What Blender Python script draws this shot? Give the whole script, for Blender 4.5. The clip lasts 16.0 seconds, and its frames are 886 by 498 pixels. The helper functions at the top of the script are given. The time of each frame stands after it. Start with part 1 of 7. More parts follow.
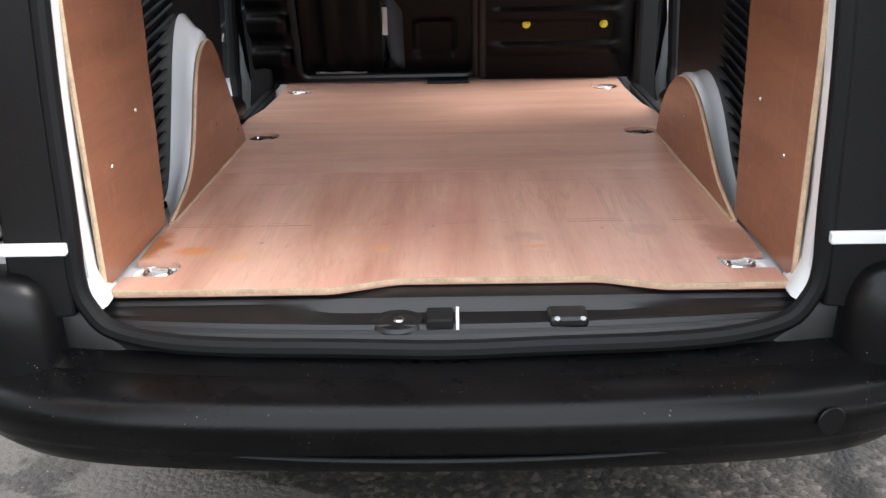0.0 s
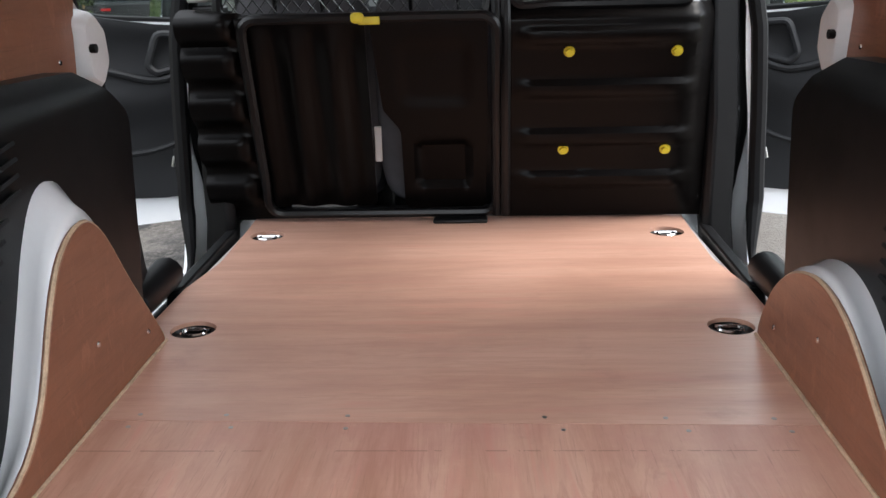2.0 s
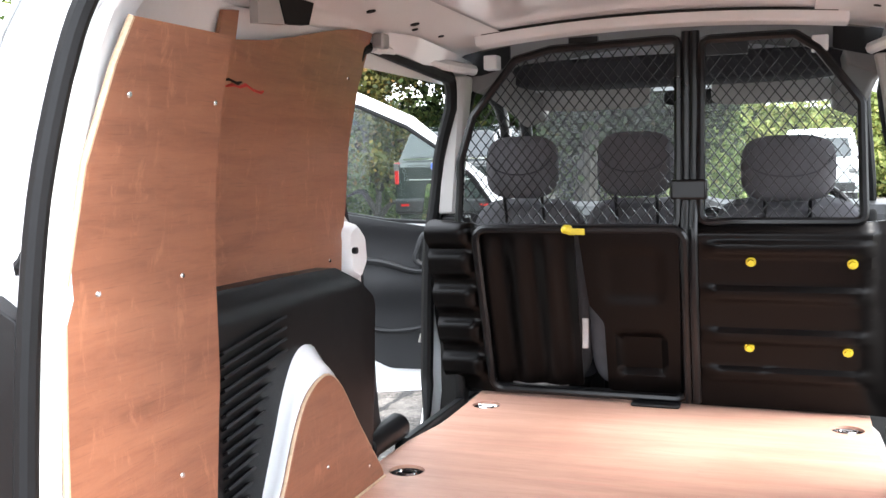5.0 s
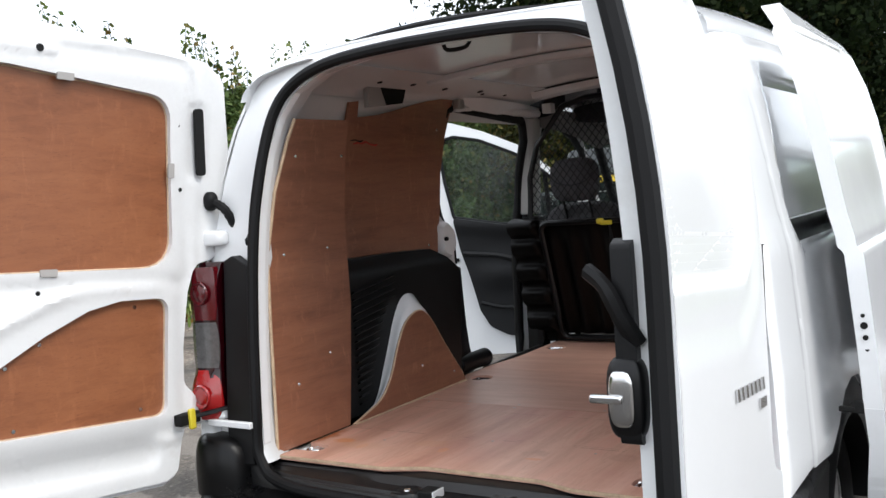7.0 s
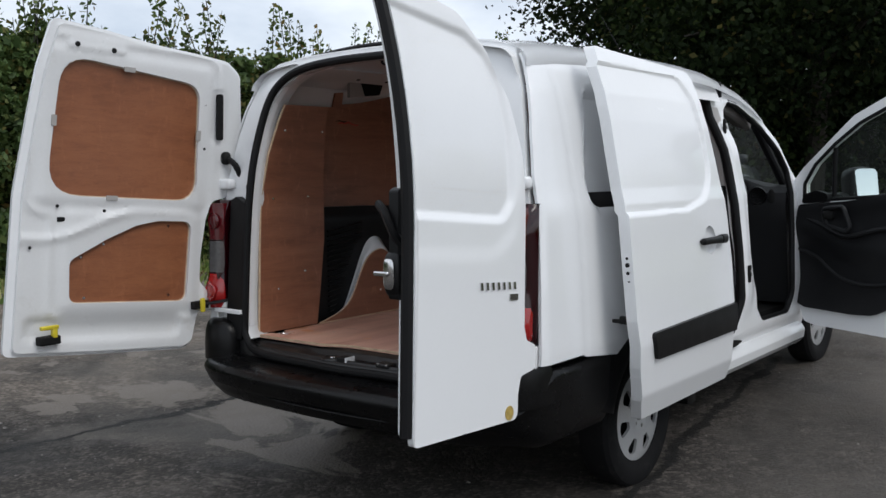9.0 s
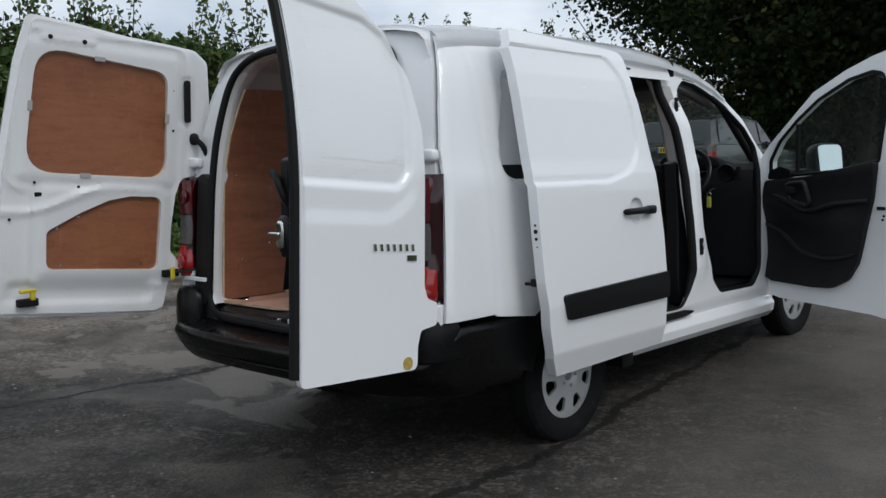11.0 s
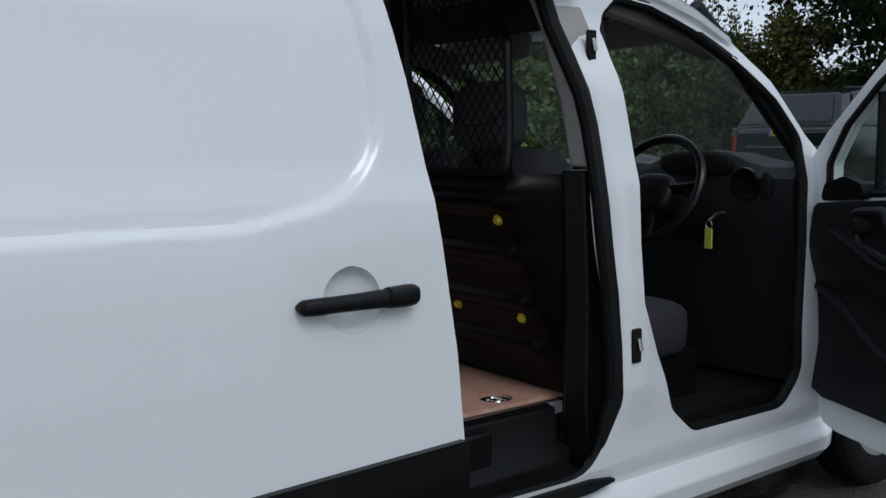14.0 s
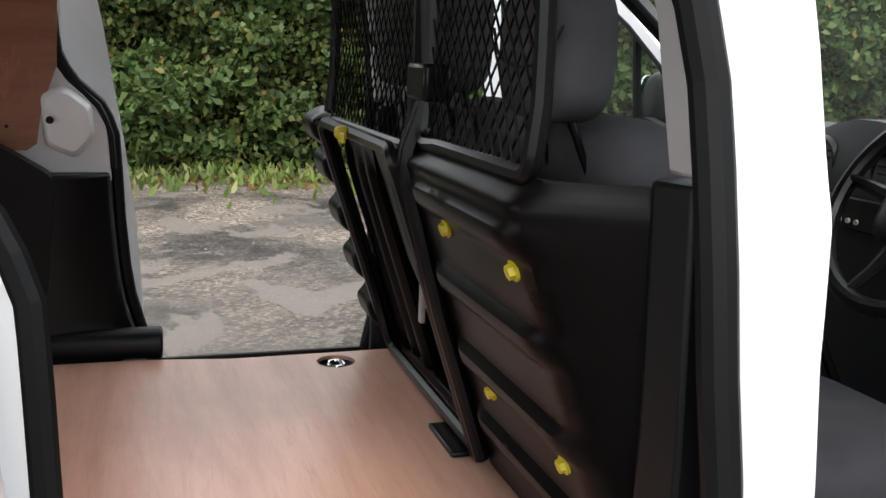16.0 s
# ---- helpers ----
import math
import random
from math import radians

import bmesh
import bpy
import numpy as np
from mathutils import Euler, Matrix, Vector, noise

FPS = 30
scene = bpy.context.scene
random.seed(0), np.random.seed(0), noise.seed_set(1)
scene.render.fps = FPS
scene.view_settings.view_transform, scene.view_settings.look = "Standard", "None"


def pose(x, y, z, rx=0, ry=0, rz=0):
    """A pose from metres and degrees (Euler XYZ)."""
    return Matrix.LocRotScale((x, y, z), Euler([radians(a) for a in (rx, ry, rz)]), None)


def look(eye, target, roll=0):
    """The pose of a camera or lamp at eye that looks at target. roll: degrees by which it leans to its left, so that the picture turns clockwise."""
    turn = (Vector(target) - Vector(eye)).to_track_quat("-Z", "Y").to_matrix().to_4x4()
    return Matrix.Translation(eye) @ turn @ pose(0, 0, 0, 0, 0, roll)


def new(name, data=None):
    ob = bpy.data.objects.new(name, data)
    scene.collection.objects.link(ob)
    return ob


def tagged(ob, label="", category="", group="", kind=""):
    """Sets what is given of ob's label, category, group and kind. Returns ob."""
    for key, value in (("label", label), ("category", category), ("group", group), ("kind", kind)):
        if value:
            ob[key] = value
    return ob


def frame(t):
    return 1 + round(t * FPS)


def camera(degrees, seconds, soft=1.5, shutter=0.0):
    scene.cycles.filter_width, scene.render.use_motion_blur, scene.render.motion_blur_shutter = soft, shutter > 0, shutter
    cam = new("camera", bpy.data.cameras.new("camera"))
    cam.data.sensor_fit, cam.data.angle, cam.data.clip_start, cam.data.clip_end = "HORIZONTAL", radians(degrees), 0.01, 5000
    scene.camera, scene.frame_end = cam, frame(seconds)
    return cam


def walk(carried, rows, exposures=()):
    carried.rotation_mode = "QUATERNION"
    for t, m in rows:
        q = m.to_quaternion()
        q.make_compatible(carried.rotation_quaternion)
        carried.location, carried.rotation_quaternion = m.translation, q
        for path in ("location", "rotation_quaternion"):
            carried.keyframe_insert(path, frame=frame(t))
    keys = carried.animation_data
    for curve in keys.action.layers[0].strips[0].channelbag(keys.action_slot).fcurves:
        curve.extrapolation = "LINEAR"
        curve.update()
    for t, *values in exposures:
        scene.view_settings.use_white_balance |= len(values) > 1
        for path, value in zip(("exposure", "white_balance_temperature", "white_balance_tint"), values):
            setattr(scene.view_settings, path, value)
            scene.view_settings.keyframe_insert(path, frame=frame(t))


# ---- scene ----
cam = camera(50.4, 16.0)
PATH = [
    (0, (0.027, -1.525, 1.228), (-0.013, 0.352, 0.54), -1.3),
    (0.5, (0.05, -1.188, 1.199), (-0.045, 0.621, 0.35), -0.7),
    (1, (0.034, -0.902, 1.214), (-0.04, 0.92, 0.393), -1.0),
    (1.5, (0.045, -0.705, 1.26), (-0.041, 1.154, 0.526), -1.9),
    (2, (0.057, -0.623, 1.31), (-0.034, 1.289, 0.731), -1.4),
    (2.5, (0.063, -0.597, 1.363), (-0.047, 1.367, 0.999), -1.3),
    (3, (0.064, -0.602, 1.411), (-0.055, 1.384, 1.214), -1.0),
    (3.5, (0.075, -0.638, 1.431), (-0.049, 1.354, 1.301), -0.8),
    (4, (0.093, -0.712, 1.414), (-0.13, 1.268, 1.242), -1.8),
    (4.5, (0.23, -0.855, 1.386), (-0.269, 1.076, 1.241), -0.8),
    (5, (0.371, -1.046, 1.387), (-0.311, 0.826, 1.212), -1.2),
    (5.2, (0.425, -1.156, 1.374), (-0.304, 0.699, 1.203), -1.6),
    (7.3, (1.588, -2.248, 1.359), (0.457, -0.605, 1.217), -2.7),
    (7.5, (1.731, -2.338, 1.374), (0.568, -0.718, 1.217), -1.8),
    (8, (2.073, -2.511, 1.338), (0.898, -0.899, 1.195), -2.2),
    (8.2, (2.199, -2.586, 1.339), (1.021, -0.978, 1.177), -1.9),
    (10.3, (3.165, -2.832, 1.23), (1.854, -1.326, 1.113), -1.0),
    (10.5, (3.241, -2.84, 1.244), (1.926, -1.34, 1.105), -1.8),
    (11, (3.269, -2.616, 1.225), (1.919, -1.15, 1.051), -1.2),
    (11.5, (3.203, -2.235, 1.229), (1.872, -0.752, 1.057), -1.3),
    (12, (3.091, -1.768, 1.243), (1.762, -0.283, 1.078), -2.3),
    (12.5, (3.012, -1.252, 1.28), (1.626, 0.178, 1.089), -0.5),
    (13, (2.845, -0.726, 1.277), (1.446, 0.689, 1.079), -0.8),
    (13.5, (2.673, -0.229, 1.276), (1.166, 1.068, 1.061), -0.3),
    (14, (2.439, 0.235, 1.286), (0.864, 1.446, 1.063), -0.2),
    (14.5, (2.194, 0.624, 1.315), (0.55, 1.733, 1.059), -0.8),
    (15, (1.989, 0.958, 1.364), (0.253, 1.911, 1.084), 0.7),
    (15.5, (1.775, 1.22, 1.361), (-0.029, 2.03, 1.065), 1.8),
    (16, (1.634, 1.422, 1.348), (-0.229, 2.028, 0.944), 2.2),
]
walk(cam, [(t, look(eye, target, roll)) for t, eye, target, roll in PATH],
     [(0.0, 2.18, 6600, 10), (0.5, 2.58, 6600, 10), (1.0, 2.55, 6600, 10), (1.5, 2.35, 6600, 10), (2.0, 2.25, 6600, 10), (2.7, 2.65, 6600, 10), (3.1, 2.9, 6600, 10), (3.5, 3.85, 6600, 10), (4.0, 4.15, 6500, 10), (4.5, 4.05, 6500, 10), (4.9, 3.55, 6500, 10),
      (5.2, 3.35, 6500, 10), (7.3, 1.1, 6600, 10), (8.2, 0.65, 6500, 10), (10.3, 0.14, 6400, 9), (12.0, 0.13, 6200, 8), (14.0, -0.12, 6000, 7), (15.0, 0.0, 6100, 8), (15.5, 0.62, 6400, 9), (16.0, 1.56, 6800, 10)])

# ---- light ----
world = bpy.data.worlds.new("overcast_sky")
scene.world = world
world.use_nodes = True
wn, wl = world.node_tree.nodes, world.node_tree.links
wn.clear()
w_out = wn.new("ShaderNodeOutputWorld")
w_bg = wn.new("ShaderNodeBackground")
w_bg.inputs["Strength"].default_value = 0.10
w_sky = wn.new("ShaderNodeTexSky")
w_sky.sky_type = 'NISHITA'
w_sky.sun_disc = False
w_sky.sun_elevation = radians(48)
w_sky.sun_rotation = radians(95)
w_tc = wn.new("ShaderNodeTexCoord")
w_map = wn.new("ShaderNodeMapping")
w_map.inputs["Scale"].default_value = (1.0, 1.0, 2.6)
w_noise = wn.new("ShaderNodeTexNoise")
w_noise.inputs["Scale"].default_value = 2.4
w_noise.inputs["Detail"].default_value = 7
w_noise.inputs["Roughness"].default_value = 0.55
w_ramp = wn.new("ShaderNodeValToRGB")
w_ramp.color_ramp.elements[0].position, w_ramp.color_ramp.elements[0].color = 0.32, (5.0, 5.6, 6.5, 1)
w_ramp.color_ramp.elements[1].position, w_ramp.color_ramp.elements[1].color = 0.68, (10.5, 10.8, 11.2, 1)
w_mix = wn.new("ShaderNodeMix")
w_mix.data_type = 'RGBA'
w_mix.inputs[0].default_value = 0.86
wl.new(w_tc.outputs["Generated"], w_map.inputs["Vector"])
wl.new(w_map.outputs["Vector"], w_noise.inputs["Vector"])
wl.new(w_noise.outputs["Fac"], w_ramp.inputs["Fac"])
wl.new(w_sky.outputs["Color"], w_mix.inputs[6])
wl.new(w_ramp.outputs["Color"], w_mix.inputs[7])
wl.new(w_mix.outputs[2], w_bg.inputs["Color"])
wl.new(w_bg.outputs["Background"], w_out.inputs["Surface"])
sun = new("sun", bpy.data.lights.new("sun", 'SUN'))
sun.data.energy = 0.8
sun.data.angle = radians(25)
sun.data.color = (1.0, 0.97, 0.93)
sun.matrix_world = look((9.8, -0.9, 11), (0, 0, 0))


# ---- materials ----
def principled(name):
    m = bpy.data.materials.new(name)
    m.use_nodes = True
    return m, m.node_tree.nodes, m.node_tree.links, m.node_tree.nodes["Principled BSDF"]


def coords(n, l, scale=(1, 1, 1), turn=(0, 0, 0), kind="Object"):
    tc, mp = n.new("ShaderNodeTexCoord"), n.new("ShaderNodeMapping")
    mp.inputs["Scale"].default_value = scale
    mp.inputs["Rotation"].default_value = turn
    l.new(tc.outputs[kind], mp.inputs["Vector"])
    return mp.outputs["Vector"]


def noise_of(n, l, vec, scale, detail=5, rough=0.55, distortion=0.0):
    t = n.new("ShaderNodeTexNoise")
    t.inputs["Scale"].default_value, t.inputs["Detail"].default_value = scale, detail
    t.inputs["Roughness"].default_value, t.inputs["Distortion"].default_value = rough, distortion
    l.new(vec, t.inputs["Vector"])
    return t.outputs["Fac"]


def ramp_of(n, l, fac, stops):
    r = n.new("ShaderNodeValToRGB")
    while len(r.color_ramp.elements) < len(stops):
        r.color_ramp.elements.new(0.5)
    for e, (p, c) in zip(r.color_ramp.elements, stops):
        e.position = p
        e.color = (*c, 1) if not isinstance(c, (int, float)) else (c, c, c, 1)
    l.new(fac, r.inputs["Fac"])
    return r.outputs["Color"]


def mix_of(n, l, fac, a, b, blend='MIX'):
    m = n.new("ShaderNodeMix")
    m.data_type, m.blend_type = 'RGBA', blend
    for sock, v in ((0, fac), (6, a), (7, b)):
        if isinstance(v, (int, float)):
            m.inputs[sock].default_value = v if sock == 0 else (v, v, v, 1)
        elif isinstance(v, tuple):
            m.inputs[sock].default_value = (*v, 1)
        else:
            l.new(v, m.inputs[sock])
    return m.outputs[2]


def maths(n, l, op, a, b=None, clamp=False):
    m = n.new("ShaderNodeMath")
    m.operation, m.use_clamp = op, clamp
    for i, v in enumerate((a, b)):
        if v is None:
            continue
        if isinstance(v, (int, float)):
            m.inputs[i].default_value = v
        else:
            l.new(v, m.inputs[i])
    return m.outputs[0]


def bump_of(n, l, height, strength, dist, bsdf):
    b = n.new("ShaderNodeBump")
    b.inputs["Strength"].default_value, b.inputs["Distance"].default_value = strength, dist
    l.new(height, b.inputs["Height"])
    l.new(b.outputs["Normal"], bsdf.inputs["Normal"])


def surface(name, base, rough=0.5, metal=0.0, var=0.12, scale=5.0, fine=90.0, bump=0.15, dist=0.001, coat=0.0, spec=0.5, dirt=None, dirt_at=(0.58, 0.75)):
    m, n, l, b = principled(name)
    v = coords(n, l)
    big = noise_of(n, l, v, scale)
    small = noise_of(n, l, v, fine, 3)
    lo, hi = tuple(c * (1 - var) for c in base), tuple(min(1, c * (1 + var)) for c in base)
    col = ramp_of(n, l, big, [(0.3, lo), (0.7, hi)])
    col = mix_of(n, l, 0.35, col, ramp_of(n, l, small, [(0.3, lo), (0.7, hi)]))
    if dirt:
        patch = noise_of(n, l, v, scale * 1.7, 8, 0.65)
        col = mix_of(n, l, ramp_of(n, l, patch, [(dirt_at[0], 0.0), (dirt_at[1], 0.8)]), col, dirt)
    l.new(col, b.inputs["Base Color"])
    l.new(ramp_of(n, l, big, [(0.25, max(0.02, rough - 0.06)), (0.75, min(1, rough + 0.06))]), b.inputs["Roughness"])
    b.inputs["Metallic"].default_value = metal
    b.inputs["Specular IOR Level"].default_value = spec
    b.inputs["Coat Weight"].default_value = coat
    b.inputs["Coat Roughness"].default_value = 0.06
    if bump:
        bump_of(n, l, small, bump, dist, b)
    return m


def plywood(name, light, mid, dark, along, rough=0.45, stain=None, coat=0.0, figure=1.0, spots=(), lines=(), streak=0.36, ring=0.30, wrinkle=0.0, long=0.13, vein=0.0):
    """Rotary-cut veneer: grain runs along the axis given (0, 1 or 2)."""
    m, n, l, b = principled(name)
    squeeze = [1.0, 1.0, 1.0]
    squeeze[along] = 0.13
    v = coords(n, l, tuple(squeeze))
    bands = noise_of(n, l, v, 5.0 * figure, 4, 0.6, 1.2)
    squeeze[along] = long
    streaks = noise_of(n, l, coords(n, l, tuple(squeeze)), 38 if long > 0.1 else 52, 8, 0.72, 0.5)
    squeeze[along] = 0.03
    pores = noise_of(n, l, coords(n, l, tuple(squeeze)), 330, 3, 0.6)
    broad = noise_of(n, l, coords(n, l), 1.9, 4, 0.5)
    rings = n.new("ShaderNodeTexWave")
    rings.wave_type = 'BANDS'
    rings.bands_direction = 'Y' if along == 0 else 'X' if along == 1 else 'Y'
    rings.inputs["Scale"].default_value, rings.inputs["Distortion"].default_value = 2.2 * figure, 14
    rings.inputs["Detail"].default_value, rings.inputs["Detail Scale"].default_value = 3, 0.9
    l.new(v, rings.inputs["Vector"])
    col = ramp_of(n, l, bands, [(0.30, dark), (0.48, mid), (0.66, light)])
    col = mix_of(n, l, ring, col, ramp_of(n, l, rings.outputs["Fac"], [(0.1, dark), (0.55, mid), (0.9, light)]))
    col = mix_of(n, l, streak, col, ramp_of(n, l, streaks, [(0.34, dark), (0.56, light)]))
    col = mix_of(n, l, ramp_of(n, l, broad, [(0.4, 0.0), (0.7, 0.35)]), col, light)
    col = mix_of(n, l, ramp_of(n, l, pores, [(0.60, 0.0), (0.72, 0.35)]), col, tuple(c * 0.45 for c in dark))
    if vein:
        # dark and rosy veins that wander along the grain, thicker in some places
        squeeze[along] = 0.10
        strand = noise_of(n, l, coords(n, l, tuple(squeeze)), 17, 6, 0.62, 1.3)
        thick = ramp_of(n, l, noise_of(n, l, coords(n, l), 2.6, 4, 0.55), [(0.40, 0.15), (0.62, 1.0)])
        col = mix_of(n, l, maths(n, l, 'MULTIPLY', ramp_of(n, l, strand, [(0.50, 0.0), (0.545, vein), (0.60, 0.0)]), thick), col, tuple(c * 1.05 for c in dark))
        col = mix_of(n, l, maths(n, l, 'MULTIPLY', ramp_of(n, l, strand, [(0.36, vein * 1.6), (0.46, 0.0)]), thick), col, (light[0] * 0.94, light[1] * 0.70, light[2] * 0.70))
    if stain:
        for k, (tone, sc, lo, hi) in enumerate(stain):
            spot = noise_of(n, l, coords(n, l, (1, 1, 1), (0.3 * k, 0.5, 0.9 * k)), sc, 7, 0.62)
            col = mix_of(n, l, ramp_of(n, l, spot, [(lo, 0.0), (hi, 0.75)]), col, tone)
    ragged = noise_of(n, l, coords(n, l), 16, 8, 0.7)
    for px, py, rx, ry, tone, much in spots:
        mp = coords(n, l, (1 / rx, 1 / ry, 0))
        mp.node.inputs["Location"].default_value = (-px / rx, -py / ry, 0)
        ln = n.new("ShaderNodeVectorMath")
        ln.operation = 'LENGTH'
        l.new(mp, ln.inputs[0])
        f = maths(n, l, 'SUBTRACT', maths(n, l, 'MULTIPLY_ADD', ragged, 1.6), ln.outputs["Value"])
        f.node.inputs[0].links[0].from_node.inputs[2].default_value = 0.05
        f = maths(n, l, 'MULTIPLY', maths(n, l, 'MULTIPLY', f, 3.0, True), much)
        col = mix_of(n, l, f, col, tone)
    if lines:
        sep = n.new("ShaderNodeSeparateXYZ")
        l.new(coords(n, l), sep.inputs[0])
        for y0, half in lines:
            d = maths(n, l, 'ABSOLUTE', maths(n, l, 'SUBTRACT', sep.outputs[1], y0))
            f = maths(n, l, 'MULTIPLY', maths(n, l, 'LESS_THAN', d, half), maths(n, l, 'GREATER_THAN', ragged, 0.50))
            col = mix_of(n, l, maths(n, l, 'MULTIPLY', f, 0.55), col, tuple(c * 0.5 for c in dark))
    l.new(col, b.inputs["Base Color"])
    l.new(ramp_of(n, l, broad, [(0.2, rough - 0.05), (0.8, rough + 0.06)]), b.inputs["Roughness"])
    b.inputs["Coat Weight"].default_value = coat
    b.inputs["Coat Roughness"].default_value = 0.25
    if wrinkle:
        # rubbed pale marks and a slightly rippled veneer
        turned = [1.0, 1.0, 1.0]
        turned[2] = 0.35
        rub = noise_of(n, l, coords(n, l, tuple(turned)), 26, 8, 0.75, 0.6)
        col = mix_of(n, l, ramp_of(n, l, rub, [(0.555, 0.0), (0.68, 0.5 * wrinkle)]), col, tuple(min(1.0, c * 1.7 + 0.02) for c in light))
        l.new(col, b.inputs["Base Color"])
        ripple = noise_of(n, l, coords(n, l, (1, 1, 0.8)), 15, 6, 0.6, 0.8)
        bump_of(n, l, mix_of(n, l, 0.75, streaks, ripple), 0.45 * wrinkle, 0.004, b)
    else:
        bump_of(n, l, mix_of(n, l, 0.5, streaks, pores), 0.12, 0.001, b)
    return m


def glass(name, tint=(0.9, 0.95, 0.93), rough=0.0, haze=0.0):
    m, n, l, b = principled(name)
    clear, shine, fr, mx = n.new("ShaderNodeBsdfTransparent"), n.new("ShaderNodeBsdfGlossy"), n.new("ShaderNodeLayerWeight"), n.new("ShaderNodeMixShader")
    clear.inputs["Color"].default_value = (*tint, 1)
    shine.inputs["Roughness"].default_value = 0.01 + rough
    fr.inputs["Blend"].default_value = 0.5
    k = maths(n, l, 'MULTIPLY_ADD', maths(n, l, 'POWER', fr.outputs["Facing"], 4.0), 0.6)
    k.node.inputs[2].default_value = 0.025
    l.new(k, mx.inputs[0])
    l.new(clear.outputs[0], mx.inputs[1])
    l.new(shine.outputs[0], mx.inputs[2])
    # white film across the pane imitates its haze and reflections
    film, over = n.new("ShaderNodeBsdfTranslucent"), n.new("ShaderNodeMixShader")
    film.inputs["Color"].default_value = (0.78, 0.80, 0.80, 1)
    l.new(ramp_of(n, l, noise_of(n, l, coords(n, l), 6, 6, 0.6), [(0.25, haze * 0.6), (0.75, haze * 1.4)]), over.inputs[0])
    l.new(mx.outputs[0], over.inputs[1])
    l.new(film.outputs[0], over.inputs[2])
    l.new(over.outputs[0], n["Material Output"].inputs["Surface"])
    return m


def leafage(name, stops, rough=0.55, gloss=0.3):
    m, n, l, b = principled(name)
    g = n.new("ShaderNodeNewGeometry")
    col = ramp_of(n, l, g.outputs["Random Per Island"], stops)
    # dark gaps among the leaves, put into the colour as noise patches
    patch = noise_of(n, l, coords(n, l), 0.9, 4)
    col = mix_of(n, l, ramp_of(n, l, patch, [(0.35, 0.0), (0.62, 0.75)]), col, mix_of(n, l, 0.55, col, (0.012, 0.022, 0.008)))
    l.new(col, b.inputs["Base Color"])
    b.inputs["Roughness"].default_value = rough
    b.inputs["Specular IOR Level"].default_value = gloss
    tr = n.new("ShaderNodeBsdfTranslucent")
    l.new(col, tr.inputs["Color"])
    mx = n.new("ShaderNodeMixShader")
    mx.inputs[0].default_value = 0.3
    l.new(b.outputs[0], mx.inputs[1])
    l.new(tr.outputs[0], mx.inputs[2])
    l.new(mx.outputs[0], n["Material Output"].inputs["Surface"])
    return m


